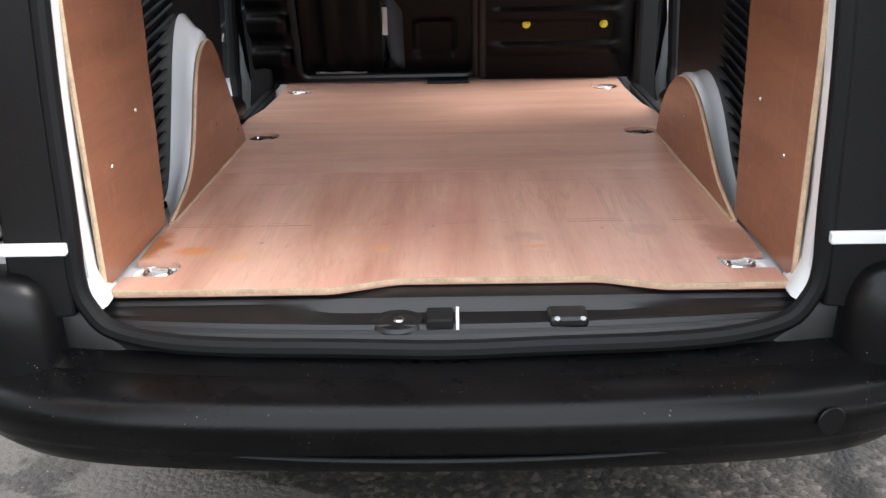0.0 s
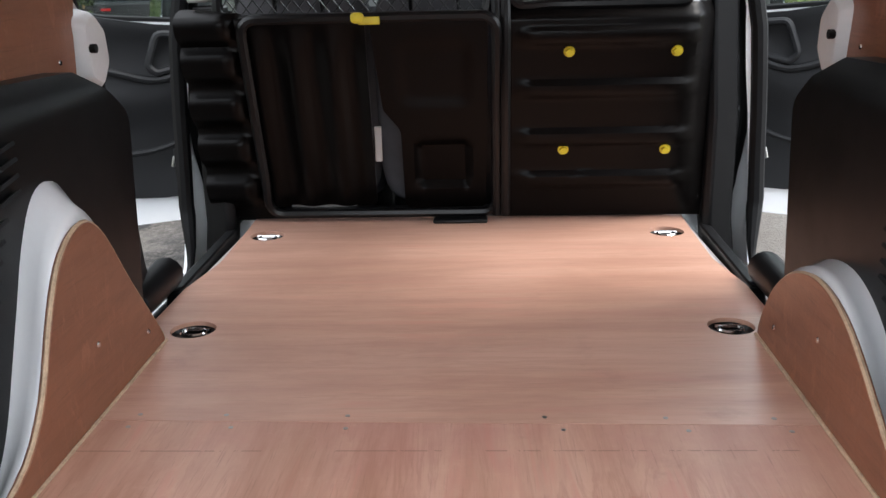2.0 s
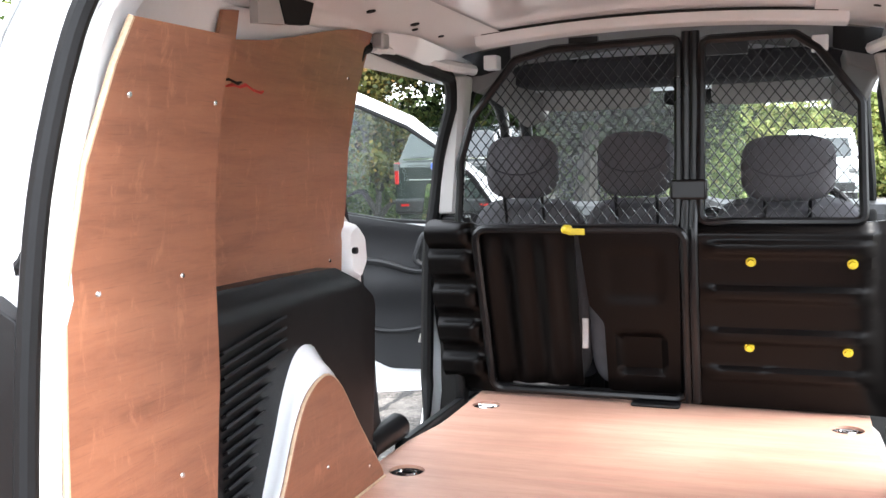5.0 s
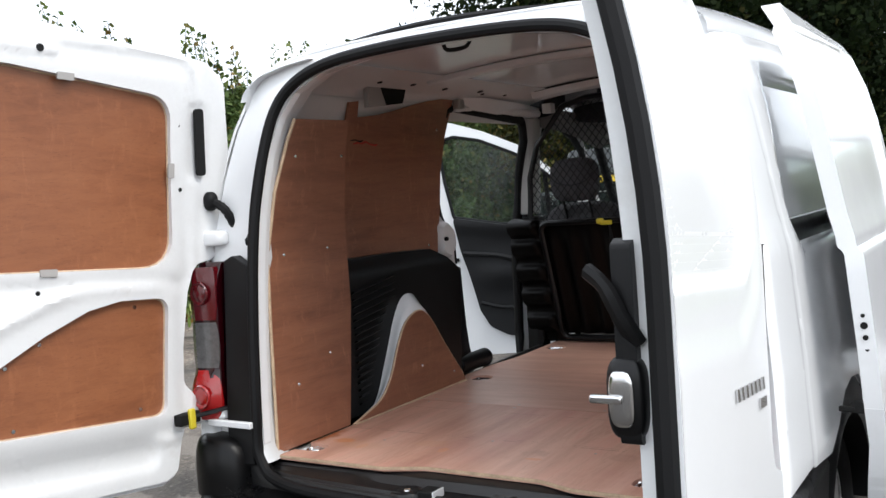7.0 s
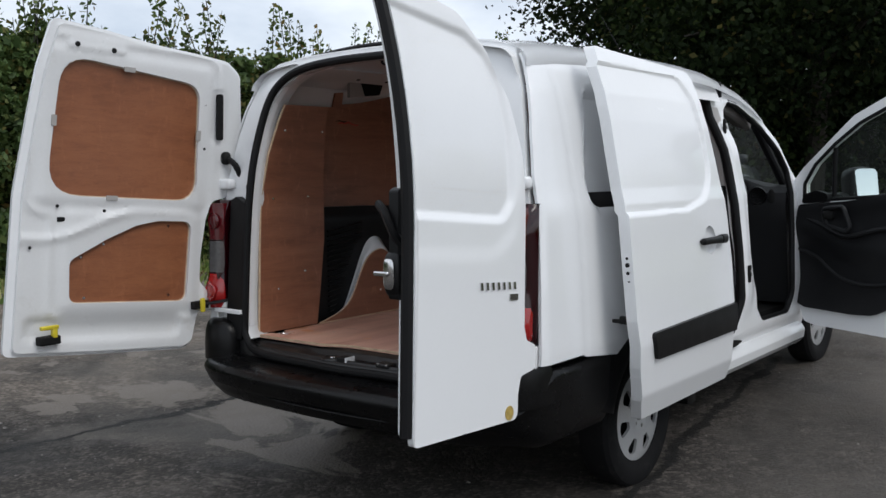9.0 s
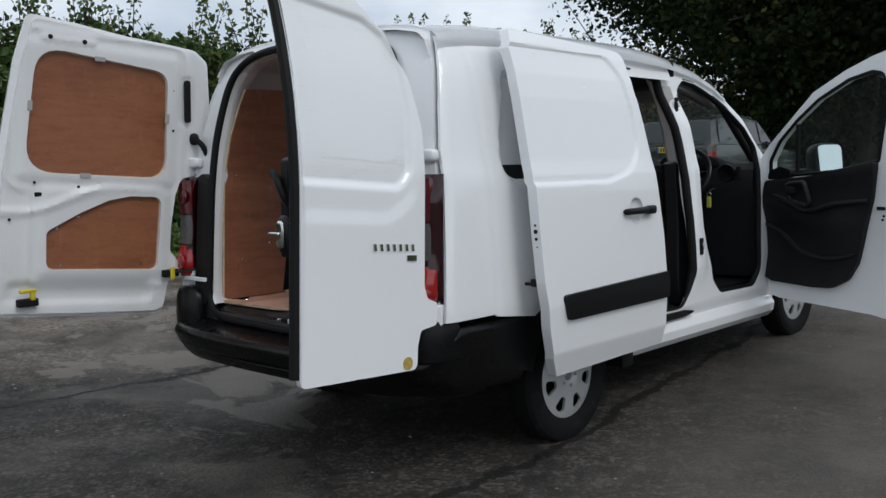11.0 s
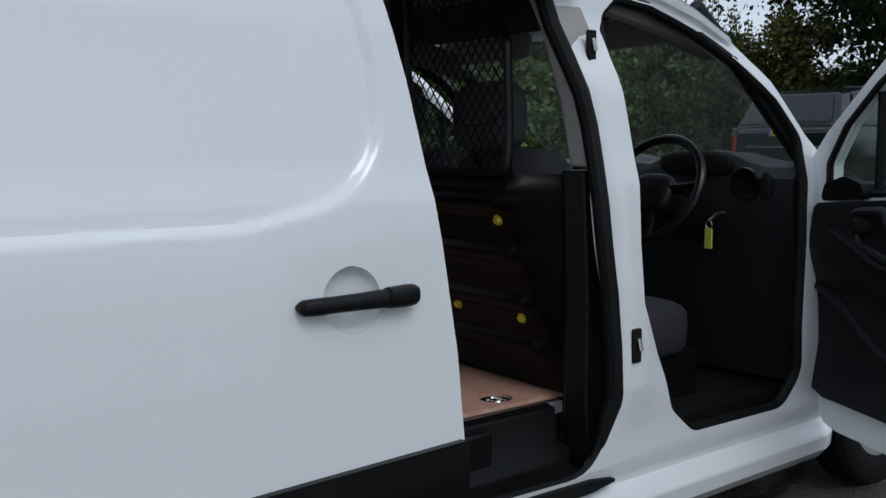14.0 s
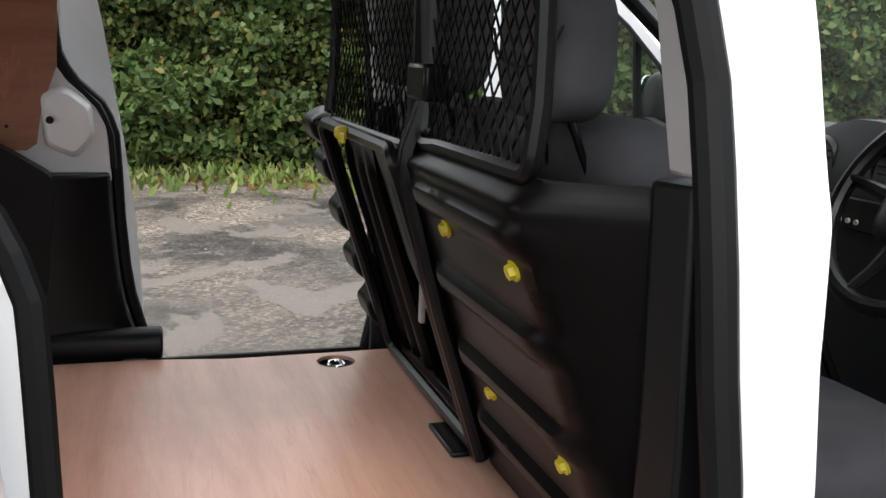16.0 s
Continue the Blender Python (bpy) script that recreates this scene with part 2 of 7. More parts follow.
def tarmac():
    m, n, l, b = principled("old_tarmac")
    v = coords(n, l)
    chips = n.new("ShaderNodeTexVoronoi")
    chips.inputs["Scale"].default_value = 62
    l.new(v, chips.inputs["Vector"])
    grit = noise_of(n, l, v, 220, 3)
    worn = noise_of(n, l, v, 0.55, 8, 0.62, 0.6)
    damp = noise_of(n, l, v, 1.3, 6, 0.6, 0.3)
    col = ramp_of(n, l, chips.outputs["Color"], [(0.1, (0.014, 0.0135, 0.013)), (0.55, (0.042, 0.039, 0.037)), (0.9, (0.16, 0.15, 0.14))])
    col = mix_of(n, l, 0.35, col, ramp_of(n, l, grit, [(0.35, (0.022, 0.021, 0.020)), (0.7, (0.085, 0.079, 0.073))]))
    mottle = noise_of(n, l, v, 9, 8, 0.72)
    col = mix_of(n, l, ramp_of(n, l, mottle, [(0.40, 0.75), (0.52, 0.0)]), col, (0.017, 0.0155, 0.0145))
    col = mix_of(n, l, ramp_of(n, l, mottle, [(0.56, 0.0), (0.68, 0.6)]), col, (0.115, 0.106, 0.097))
    # pale worn patches, damp dark stretches
    col = mix_of(n, l, ramp_of(n, l, worn, [(0.52, 0.0), (0.60, 0.55)]), col, ramp_of(n, l, grit, [(0.3, (0.10, 0.095, 0.088)), (0.7, (0.19, 0.18, 0.168))]))
    col = mix_of(n, l, ramp_of(n, l, damp, [(0.46, 0.0), (0.66, 0.65)]), col, (0.016, 0.0145, 0.0135))
    # gravel lying on the far side beyond the van
    sep = n.new("ShaderNodeSeparateXYZ")
    l.new(v, sep.inputs[0])
    pebble = n.new("ShaderNodeTexVoronoi")
    pebble.inputs["Scale"].default_value = 46
    l.new(v, pebble.inputs["Vector"])
    stones = ramp_of(n, l, pebble.outputs["Color"], [(0.15, (0.075, 0.064, 0.054)), (0.55, (0.15, 0.132, 0.115)), (0.9, (0.35, 0.32, 0.285))])
    loose = noise_of(n, l, v, 0.8, 7, 0.65)
    side = maths(n, l, 'MULTIPLY_ADD', sep.outputs[0], -0.16)
    side.node.inputs[2].default_value = -0.22
    where = maths(n, l, 'MULTIPLY', maths(n, l, 'MAXIMUM', side, 0.0), ramp_of(n, l, loose, [(0.42, 0.0), (0.6, 1.6)]), True)
    col = mix_of(n, l, where, col, stones)
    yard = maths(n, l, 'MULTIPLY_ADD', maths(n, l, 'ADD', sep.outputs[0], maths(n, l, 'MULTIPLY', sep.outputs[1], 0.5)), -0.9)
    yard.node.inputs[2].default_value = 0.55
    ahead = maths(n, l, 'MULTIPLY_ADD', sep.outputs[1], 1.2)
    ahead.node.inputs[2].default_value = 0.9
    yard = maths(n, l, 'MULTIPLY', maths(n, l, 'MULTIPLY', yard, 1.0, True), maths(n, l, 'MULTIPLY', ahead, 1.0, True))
    # lifts the colour left of the van in place of missing light
    light_lift = n.new("ShaderNodeMix")
    light_lift.data_type, light_lift.blend_type = 'RGBA', 'MULTIPLY'
    l.new(yard, light_lift.inputs[0])
    l.new(col, light_lift.inputs[6])
    light_lift.inputs[7].default_value = (1.30, 1.30, 1.30, 1)
    col = light_lift.outputs[2]
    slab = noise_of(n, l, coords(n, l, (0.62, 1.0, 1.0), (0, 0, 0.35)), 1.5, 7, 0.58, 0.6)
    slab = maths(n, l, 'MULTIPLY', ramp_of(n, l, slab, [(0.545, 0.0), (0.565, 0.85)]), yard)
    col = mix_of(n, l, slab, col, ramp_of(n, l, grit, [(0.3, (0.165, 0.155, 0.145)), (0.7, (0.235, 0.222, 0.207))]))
    # stronger light on the right along the drive, put into the tarmac colour
    drive = maths(n, l, 'MULTIPLY_ADD', sep.outputs[0], 0.9)
    drive.node.inputs[2].default_value = -1.0
    drive = maths(n, l, 'ADD', drive, maths(n, l, 'MULTIPLY', sep.outputs[1], 0.25))
    lit_side = maths(n, l, 'MULTIPLY', maths(n, l, 'MULTIPLY', drive, 1.0, True), ramp_of(n, l, loose, [(0.38, 0.35), (0.56, 0.9)]), True)
    col = mix_of(n, l, lit_side, col, ramp_of(n, l, grit, [(0.3, (0.065, 0.060, 0.055)), (0.7, (0.155, 0.144, 0.132))]))
    # long cracks that run beside the van
    wig = noise_of(n, l, v, 1.6, 7, 0.7)
    gap = None
    for x0, slope, amp, width in ((0.93, -0.11, 0.42, 0.030), (-1.87, 0.06, 0.45, 0.026), (2.75, -0.05, 1.2, 0.010)):
        a = maths(n, l, 'MULTIPLY_ADD', sep.outputs[1], slope)
        a.node.inputs[2].default_value = x0
        d = maths(n, l, 'SUBTRACT', sep.outputs[0], a)
        w = maths(n, l, 'MULTIPLY_ADD', wig, amp)
        w.node.inputs[2].default_value = -amp / 2
        d = maths(n, l, 'ABSOLUTE', maths(n, l, 'ADD', d, w))
        c = maths(n, l, 'LESS_THAN', d, maths(n, l, 'MULTIPLY', grit, width * 2))
        gap = c if gap is None else maths(n, l, 'MAXIMUM', gap, c)
    col = mix_of(n, l, maths(n, l, 'MULTIPLY', gap, 0.92), col, (0.006, 0.006, 0.0055))
    tone = n.new("ShaderNodeMix")
    tone.data_type, tone.blend_type = 'RGBA', 'MULTIPLY'
    tone.inputs[0].default_value = 1.0
    l.new(col, tone.inputs[6])
    tone.inputs[7].default_value = (0.92, 0.86, 0.80, 1)
    col = tone.outputs[2]
    l.new(col, b.inputs["Base Color"])
    l.new(ramp_of(n, l, damp, [(0.4, 0.85), (0.68, 0.5)]), b.inputs["Roughness"])
    b.inputs["Specular IOR Level"].default_value = 0.35
    h = maths(n, l, 'ADD', maths(n, l, 'MULTIPLY', chips.outputs["Distance"], -0.6), maths(n, l, 'MULTIPLY', grit, 0.5))
    h = maths(n, l, 'SUBTRACT', h, maths(n, l, 'MULTIPLY', gap, 2.0))
    bump_of(n, l, h, 0.85, 0.009, b)
    return m


WHITE = surface("white_paint", (0.80, 0.81, 0.82), 0.22, var=0.015, scale=1.5, bump=0.0, coat=0.7)
WHITE_IN = surface("white_primer", (0.70, 0.705, 0.705), 0.38, var=0.04, scale=3, bump=0.03, coat=0.15, dirt=(0.5, 0.47, 0.43), dirt_at=(0.62, 0.85))
BLACK = surface("black_plastic", (0.0048, 0.0048, 0.0053), 0.42, var=0.2, scale=7, fine=420, bump=0.35, dist=0.0006, spec=0.22, dirt=(0.015, 0.0145, 0.014), dirt_at=(0.6, 0.9))
SATIN = surface("black_enamel", (0.004, 0.004, 0.0045), 0.32, spec=0.28, var=0.15, scale=6, fine=160, bump=0.05)
BROWNBLACK = surface("bulkhead_black", (0.0024, 0.0019, 0.0018), 0.33, spec=0.12, var=0.25, scale=4, fine=180, bump=0.08)
SILL_BLACK = surface("sill_black_plastic", (0.0045, 0.0045, 0.005), 0.40, var=0.25, scale=9, fine=420, bump=0.2, dist=0.0006, spec=0.50, dirt=(0.02, 0.019, 0.018), dirt_at=(0.66, 0.92))
TRIM = surface("grey_door_trim", (0.010, 0.0104, 0.0115), 0.55, spec=0.25, var=0.15, scale=6, fine=350, bump=0.3, dist=0.0006)
DASH = surface("dashboard_plastic", (0.0125, 0.013, 0.0145), 0.52, spec=0.35, var=0.12, scale=6, fine=400, bump=0.35, dist=0.0006)
RUBBER = surface("rubber_seal", (0.0045, 0.0045, 0.005), 0.58, spec=0.22, var=0.2, scale=12, fine=200, bump=0.1)
TYRE = surface("tyre_rubber", (0.007, 0.007, 0.0075), 0.8, spec=0.15, var=0.3, scale=9, fine=160, bump=0.3, dirt=(0.03, 0.028, 0.026), dirt_at=(0.55, 0.85))
FABRIC = surface("seat_fabric", (0.034, 0.034, 0.039), 0.9, var=0.25, scale=14, fine=700, bump=0.5, dist=0.001, spec=0.2)
FABRIC2 = surface("seat_fabric_pale", (0.082, 0.080, 0.086), 0.9, var=0.2, scale=14, fine=700, bump=0.5, dist=0.001, spec=0.2)
HEADLINER = surface("headliner", (0.22, 0.21, 0.205), 0.9, var=0.08, scale=5, fine=500, bump=0.3, spec=0.2)
PALETRIM = surface("pale_pillar_trim", (0.36, 0.345, 0.33), 0.6, var=0.05, scale=5, fine=400, bump=0.2)
CHROME = surface("chrome", (0.62, 0.62, 0.62), 0.16, 1.0, var=0.06, scale=20, bump=0.0)
STEEL = surface("zinc_steel", (0.42, 0.42, 0.41), 0.38, 1.0, var=0.15, scale=30, bump=0.1)
ALLOY = surface("silver_wheel_paint", (0.62, 0.63, 0.64), 0.36, 0.55, var=0.06, scale=9, bump=0.0, dirt=(0.3, 0.29, 0.28), dirt_at=(0.6, 0.95))
YELLOW = surface("yellow_plastic", (0.62, 0.50, 0.03), 0.45, var=0.1, scale=40, bump=0.1)
YELLOWTAG = surface("yellow_key_tag", (0.62, 0.60, 0.08), 0.5, var=0.08, scale=30, bump=0.05)
PLATE = surface("yellow_plate", (0.75, 0.52, 0.03), 0.4, var=0.05, scale=6, bump=0.0)
DARKBAR = surface("matt_black", (0.008, 0.008, 0.008), 0.7, var=0.1, bump=0.0, spec=0.2)
BLUEBAND = surface("blue_band", (0.02, 0.06, 0.3), 0.4, var=0.05, bump=0.0)
CARPAINT = surface("dark_green_paint", (0.008, 0.012, 0.012), 0.2, 0.1, var=0.1, scale=3, bump=0.0, coat=0.45)
BARK = surface("bark", (0.028, 0.024, 0.019), 0.9, var=0.4, scale=6, fine=60, bump=0.9, dist=0.02)
SHADE_SHEET = surface("hedge_shade", (0.018, 0.022, 0.010), 0.95, var=0.5, scale=3, fine=20, bump=0.8, dist=0.05, spec=0.1)
PLYEDGE = surface("ply_edge", (0.50, 0.36, 0.24), 0.7, var=0.3, scale=25, fine=200, bump=0.3)
PLY_REAR = plywood("floor_ply_rear", (0.66, 0.410, 0.312), (0.55, 0.295, 0.212), (0.37, 0.172, 0.112), 1, 0.40,
                   [((0.47, 0.20, 0.17), 1.6, 0.50, 0.72), ((0.20, 0.10, 0.065), 3.2, 0.62, 0.80)],
                   spots=((-0.60, 0.24, 0.055, 0.10, (0.30, 0.085, 0.014), 0.85), (-0.50, 0.20, 0.05, 0.035, (0.55, 0.19, 0.04), 0.7), (0.17, 0.20, 0.035, 0.014, (0.66, 0.24, 0.08), 0.45), (-0.13, 0.20, 0.02, 0.035, (0.64, 0.27, 0.09), 0.4), (-0.40, 0.16, 0.02, 0.035, (0.62, 0.26, 0.09), 0.35),
                          (-0.20, 0.25, 0.08, 0.04, (0.56, 0.30, 0.15), 0.25), (0.40, 0.29, 0.06, 0.05, (0.36, 0.19, 0.135), 0.35), (-0.40, 0.17, 0.12, 0.05, (0.56, 0.31, 0.17), 0.25),
                          (-0.615, 0.45, 0.03, 0.25, (0.10, 0.035, 0.012), 0.8), (0.55, 0.22, 0.08, 0.12, (0.25, 0.11, 0.07), 0.5)),
                   lines=((0.345, 0.0025), (0.36, 0.0012), (0.66, 0.0015)), streak=0.20, ring=0.34, wrinkle=0.12, long=0.09, figure=1.0, vein=0.42)
PLY_FRONT = plywood("floor_ply_front", (0.66, 0.41, 0.315), (0.56, 0.31, 0.225), (0.41, 0.205, 0.14), 0, 0.36,
                    [((0.42, 0.225, 0.16), 2.1, 0.52, 0.8), ((0.30, 0.15, 0.105), 3.4, 0.64, 0.85)], figure=1.2, coat=0.2, streak=0.22, ring=0.22, long=0.10, vein=0.28)
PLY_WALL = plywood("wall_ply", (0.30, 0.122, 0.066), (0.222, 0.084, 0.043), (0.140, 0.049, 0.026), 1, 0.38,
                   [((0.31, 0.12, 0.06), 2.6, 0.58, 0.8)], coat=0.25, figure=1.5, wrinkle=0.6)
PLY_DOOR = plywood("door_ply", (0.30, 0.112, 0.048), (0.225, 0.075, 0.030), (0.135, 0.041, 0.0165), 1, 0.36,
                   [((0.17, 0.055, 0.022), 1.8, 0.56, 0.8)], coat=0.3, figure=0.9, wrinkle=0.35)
GLASS = glass("clear_glass", haze=0.014)
TINTED = glass("tinted_glass", (0.86, 0.92, 0.90), haze=0.008)
DARKGLASS = surface("privacy_glass", (0.012, 0.016, 0.017), 0.06, var=0.05, bump=0.0, coat=0.15)
MIRROR = surface("mirror_silver", (0.85, 0.86, 0.87), 0.02, 1.0, var=0.01, bump=0.0)
LENS_RED = surface("red_lens", (0.30, 0.006, 0.006), 0.14, var=0.15, scale=60, fine=260, bump=0.25, dist=0.002, coat=0.8)
LENS_DEEP = surface("deep_red_lens", (0.085, 0.003, 0.006), 0.14, var=0.15, scale=60, fine=260, bump=0.2, dist=0.002, coat=0.7)
LENS_DARK = surface("smoked_red_lens", (0.017, 0.0006, 0.0022), 0.07, var=0.2, scale=30, fine=200, bump=0.06, spec=0.4, coat=0.3)
LENS_CLEAR = surface("clear_lens", (0.085, 0.083, 0.082), 0.16, 0.0, var=0.25, scale=60, fine=200, bump=0.3, dist=0.003, coat=0.8)
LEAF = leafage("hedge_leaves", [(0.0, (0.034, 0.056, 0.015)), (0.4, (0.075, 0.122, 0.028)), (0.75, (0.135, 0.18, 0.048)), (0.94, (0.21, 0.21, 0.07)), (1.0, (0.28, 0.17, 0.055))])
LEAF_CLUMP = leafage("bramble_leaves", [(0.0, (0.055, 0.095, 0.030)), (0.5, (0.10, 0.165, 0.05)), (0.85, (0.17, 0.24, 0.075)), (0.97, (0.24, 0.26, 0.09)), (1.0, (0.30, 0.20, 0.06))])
# canopy shade is put into these two near-black oak greens
LEAF_DARK = leafage("shaded_oak_leaves", [(0.0, (0.004, 0.008, 0.003)), (0.6, (0.010, 0.018, 0.0055)), (0.95, (0.020, 0.030, 0.009)), (1.0, (0.07, 0.055, 0.016))], 0.7, 0.08)
LEAF_OAK = leafage("half_shaded_oak_leaves", [(0.0, (0.010, 0.020, 0.006)), (0.6, (0.026, 0.044, 0.012)), (0.95, (0.05, 0.068, 0.02)), (1.0, (0.10, 0.08, 0.02))], 0.7, 0.08)
# paler copy of the hedge leaves: bright haze put into the colour
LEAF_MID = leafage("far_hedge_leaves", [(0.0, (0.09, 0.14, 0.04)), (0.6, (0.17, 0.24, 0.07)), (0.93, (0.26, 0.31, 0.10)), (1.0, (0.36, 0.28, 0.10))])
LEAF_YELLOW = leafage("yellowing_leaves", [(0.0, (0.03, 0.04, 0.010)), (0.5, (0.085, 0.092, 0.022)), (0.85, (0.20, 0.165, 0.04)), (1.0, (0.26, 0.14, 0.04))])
# yellow-green leaves, with the bright daylight on them put into the colour
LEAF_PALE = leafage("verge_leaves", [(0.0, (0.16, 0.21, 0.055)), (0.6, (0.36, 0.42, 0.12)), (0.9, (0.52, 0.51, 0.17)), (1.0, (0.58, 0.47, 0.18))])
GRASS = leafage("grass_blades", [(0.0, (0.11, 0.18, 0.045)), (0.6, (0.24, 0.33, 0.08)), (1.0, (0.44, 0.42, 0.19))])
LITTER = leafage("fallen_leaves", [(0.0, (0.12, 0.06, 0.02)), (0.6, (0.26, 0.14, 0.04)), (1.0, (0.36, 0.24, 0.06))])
TARMAC = tarmac()
GRAVEL = surface("loose_stone", (0.20, 0.185, 0.17), 0.85, var=0.5, scale=30, bump=0.2)


def specked(name):
    m, n, l, b = principled(name)
    v = coords(n, l)
    cell = n.new("ShaderNodeTexVoronoi")
    cell.inputs["Scale"].default_value = 95
    l.new(v, cell.inputs["Vector"])
    some = maths(n, l, 'GREATER_THAN', noise_of(n, l, v, 7, 4), 0.57)
    dots = maths(n, l, 'MULTIPLY', maths(n, l, 'LESS_THAN', cell.outputs["Distance"], 0.075), some)
    grain = noise_of(n, l, v, 420, 3)
    worn = noise_of(n, l, v, 6, 5)
    col = mix_of(n, l, dots, ramp_of(n, l, worn, [(0.3, (0.0024, 0.0024, 0.0028)), (0.75, (0.0050, 0.0049, 0.005))]), (0.30, 0.28, 0.25))
    l.new(col, b.inputs["Base Color"])
    l.new(ramp_of(n, l, worn, [(0.3, 0.24), (0.7, 0.33)]), b.inputs["Roughness"])
    b.inputs["Specular IOR Level"].default_value = 0.22
    bump_of(n, l, grain, 0.35, 0.0006, b)
    return m


BUMPER = specked("black_bumper_plastic")


# ---- mesh helpers ----
def lerp_of(table):
    xs, ys = [p[0] for p in table], [p[1] for p in table]
    return lambda v: float(np.interp(v, xs, ys))


def smoothstep(a, b, x):
    t = min(1.0, max(0.0, (x - a) / (b - a)))
    return t * t * (3 - 2 * t)


def part(name, bm, material, parent=None, label="", bevel=0.0, angle=32, flat=False, segs=2):
    bmesh.ops.recalc_face_normals(bm, faces=bm.faces[:])
    for f in bm.faces:
        f.smooth = not flat
    for e in bm.edges:
        if len(e.link_faces) == 2 and e.calc_face_angle(0) > radians(angle):
            e.smooth = False
    me = bpy.data.meshes.new(name)
    bm.to_mesh(me)
    bm.free()
    me.materials.append(material)
    ob = new(name, me)
    if parent is not None:
        ob.parent = parent
    if label:
        ob["label"] = label
    if bevel:
        md = ob.modifiers.new("edge", 'BEVEL')
        md.width, md.segments, md.limit_method, md.angle_limit = bevel, segs, 'ANGLE', radians(40)
    return ob


def rnd(pts, r=0.03, n=5):
    """A polygon with rounded corners; a point may carry its own radius."""
    out, k = [], len(pts)
    for i in range(k):
        p = Vector(pts[i][:2])
        rr = pts[i][2] if len(pts[i]) > 2 else r
        a, b = Vector(pts[i - 1][:2]) - p, Vector(pts[(i + 1) % k][:2]) - p
        la, lb = a.length, b.length
        ang = a.angle(b) if la > 1e-6 and lb > 1e-6 else math.pi
        if rr <= 1e-5 or ang > math.pi - 0.05:
            out.append((p.x, p.y))
            continue
        t = min(rr / math.tan(ang / 2), la * 0.48, lb * 0.48)
        p0, p1 = p + a / la * t, p + b / lb * t
        for j in range(n + 1):
            s = j / n
            q = p0 * (1 - s) ** 2 + p * 2 * s * (1 - s) + p1 * s * s
            out.append((q.x, q.y))
    return out


def circle2(cu, cv, r, n=20, ry=None):
    return [(cu + r * math.cos(2 * math.pi * i / n), cv + (ry or r) * math.sin(2 * math.pi * i / n)) for i in range(n)]


def plate(outline, fn, holes=(), thick=0.02, cu=0.0, cv=0.0):
    """A sheet cut to an outline with holes, bent by fn(u, v, w): w from 0 on its face to thick at its back."""
    bm = bmesh.new()
    for loop in (outline, *holes):
        vs = [bm.verts.new((u, v, 0)) for u, v in loop]
        for a, b in zip(vs, vs[1:] + vs[:1]):
            bm.edges.new((a, b))
    bmesh.ops.triangle_fill(bm, use_beauty=True, edges=bm.edges[:], normal=(0, 0, 1))
    for axis, step in ((0, cu), (1, cv)):
        if step:
            lo, hi = min(p[axis] for p in outline), max(p[axis] for p in outline)
            for c in np.arange(lo + step, hi - step * 0.3, step):
                co, no = [0, 0, 0], [0, 0, 0]
                co[axis], no[axis] = float(c), 1
                bmesh.ops.bisect_plane(bm, geom=bm.verts[:] + bm.edges[:] + bm.faces[:], plane_co=co, plane_no=no)
    if 0 < cu < 0.01:
        bmesh.ops.remove_doubles(bm, verts=bm.verts[:], dist=0.0012)
    ret = bmesh.ops.extrude_face_region(bm, geom=bm.faces[:], use_keep_orig=True)
    for g in ret["geom"]:
        if isinstance(g, bmesh.types.BMVert):
            g.co.z = thick
    for v in bm.verts:
        v.co = fn(v.co.x, v.co.y, v.co.z)
    return bm


def spline(pts, n=6, closed=False):
    """A smooth line through points."""
    p = [Vector(q) for q in pts]
    k, out = len(p), []
    for i in range(k if closed else k - 1):
        if closed:
            a, b, c, d = p[i - 1], p[i], p[(i + 1) % k], p[(i + 2) % k]
        else:
            a, b, c, d = p[max(i - 1, 0)], p[i], p[i + 1], p[min(i + 2, k - 1)]
        for j in range(n):
            t = j / n
            out.append(0.5 * ((2 * b) + (c - a) * t + (2 * a - 5 * b + 4 * c - d) * t * t + (3 * b - a - 3 * c + d) * t ** 3))
    if not closed:
        out.append(p[-1])
    return out


def loft(bm, rings, cap=True, loop=True, wrap=False):
    vs = [[bm.verts.new(p) for p in r] for r in rings]
    k = len(vs[0])
    pairs = list(zip(vs, vs[1:])) + ([(vs[-1], vs[0])] if wrap else [])
    for a, b in pairs:
        for i in range(k if loop else k - 1):
            j = (i + 1) % k
            bm.faces.new((a[i], a[j], b[j], b[i]))
    if cap and loop and not wrap:
        bm.faces.new(vs[0][::-1])
        bm.faces.new(vs[-1])
    return bm


def tube(bm, pts, r, n=8, closed=False, flat=1.0):
    pts = [Vector(p) for p in pts]
    k, rings, up = len(pts), [], None
    for i, p in enumerate(pts):
        d = (pts[(i + 1) % k] - pts[i - 1]) if closed or 0 < i < k - 1 else (pts[1] - pts[0] if i == 0 else pts[-1] - pts[-2])
        d.normalize()
        if up is None:
            up = d.orthogonal().normalized()
        up = (up - d * up.dot(d)).normalized()
        side = d.cross(up)
        rr = r[i] if isinstance(r, (list, tuple)) else r
        rings.append([p + (up * math.cos(2 * math.pi * j / n) * flat + side * math.sin(2 * math.pi * j / n)) * rr for j in range(n)])
    return loft(bm, rings, wrap=closed)


def box(bm, c, s, m=None):
    ret = bmesh.ops.create_cube(bm, size=1)
    for v in ret["verts"]:
        v.co = Vector((c[0] + v.co.x * s[0], c[1] + v.co.y * s[1], c[2] + v.co.z * s[2]))
        if m is not None:
            v.co = m @ v.co
    return bm


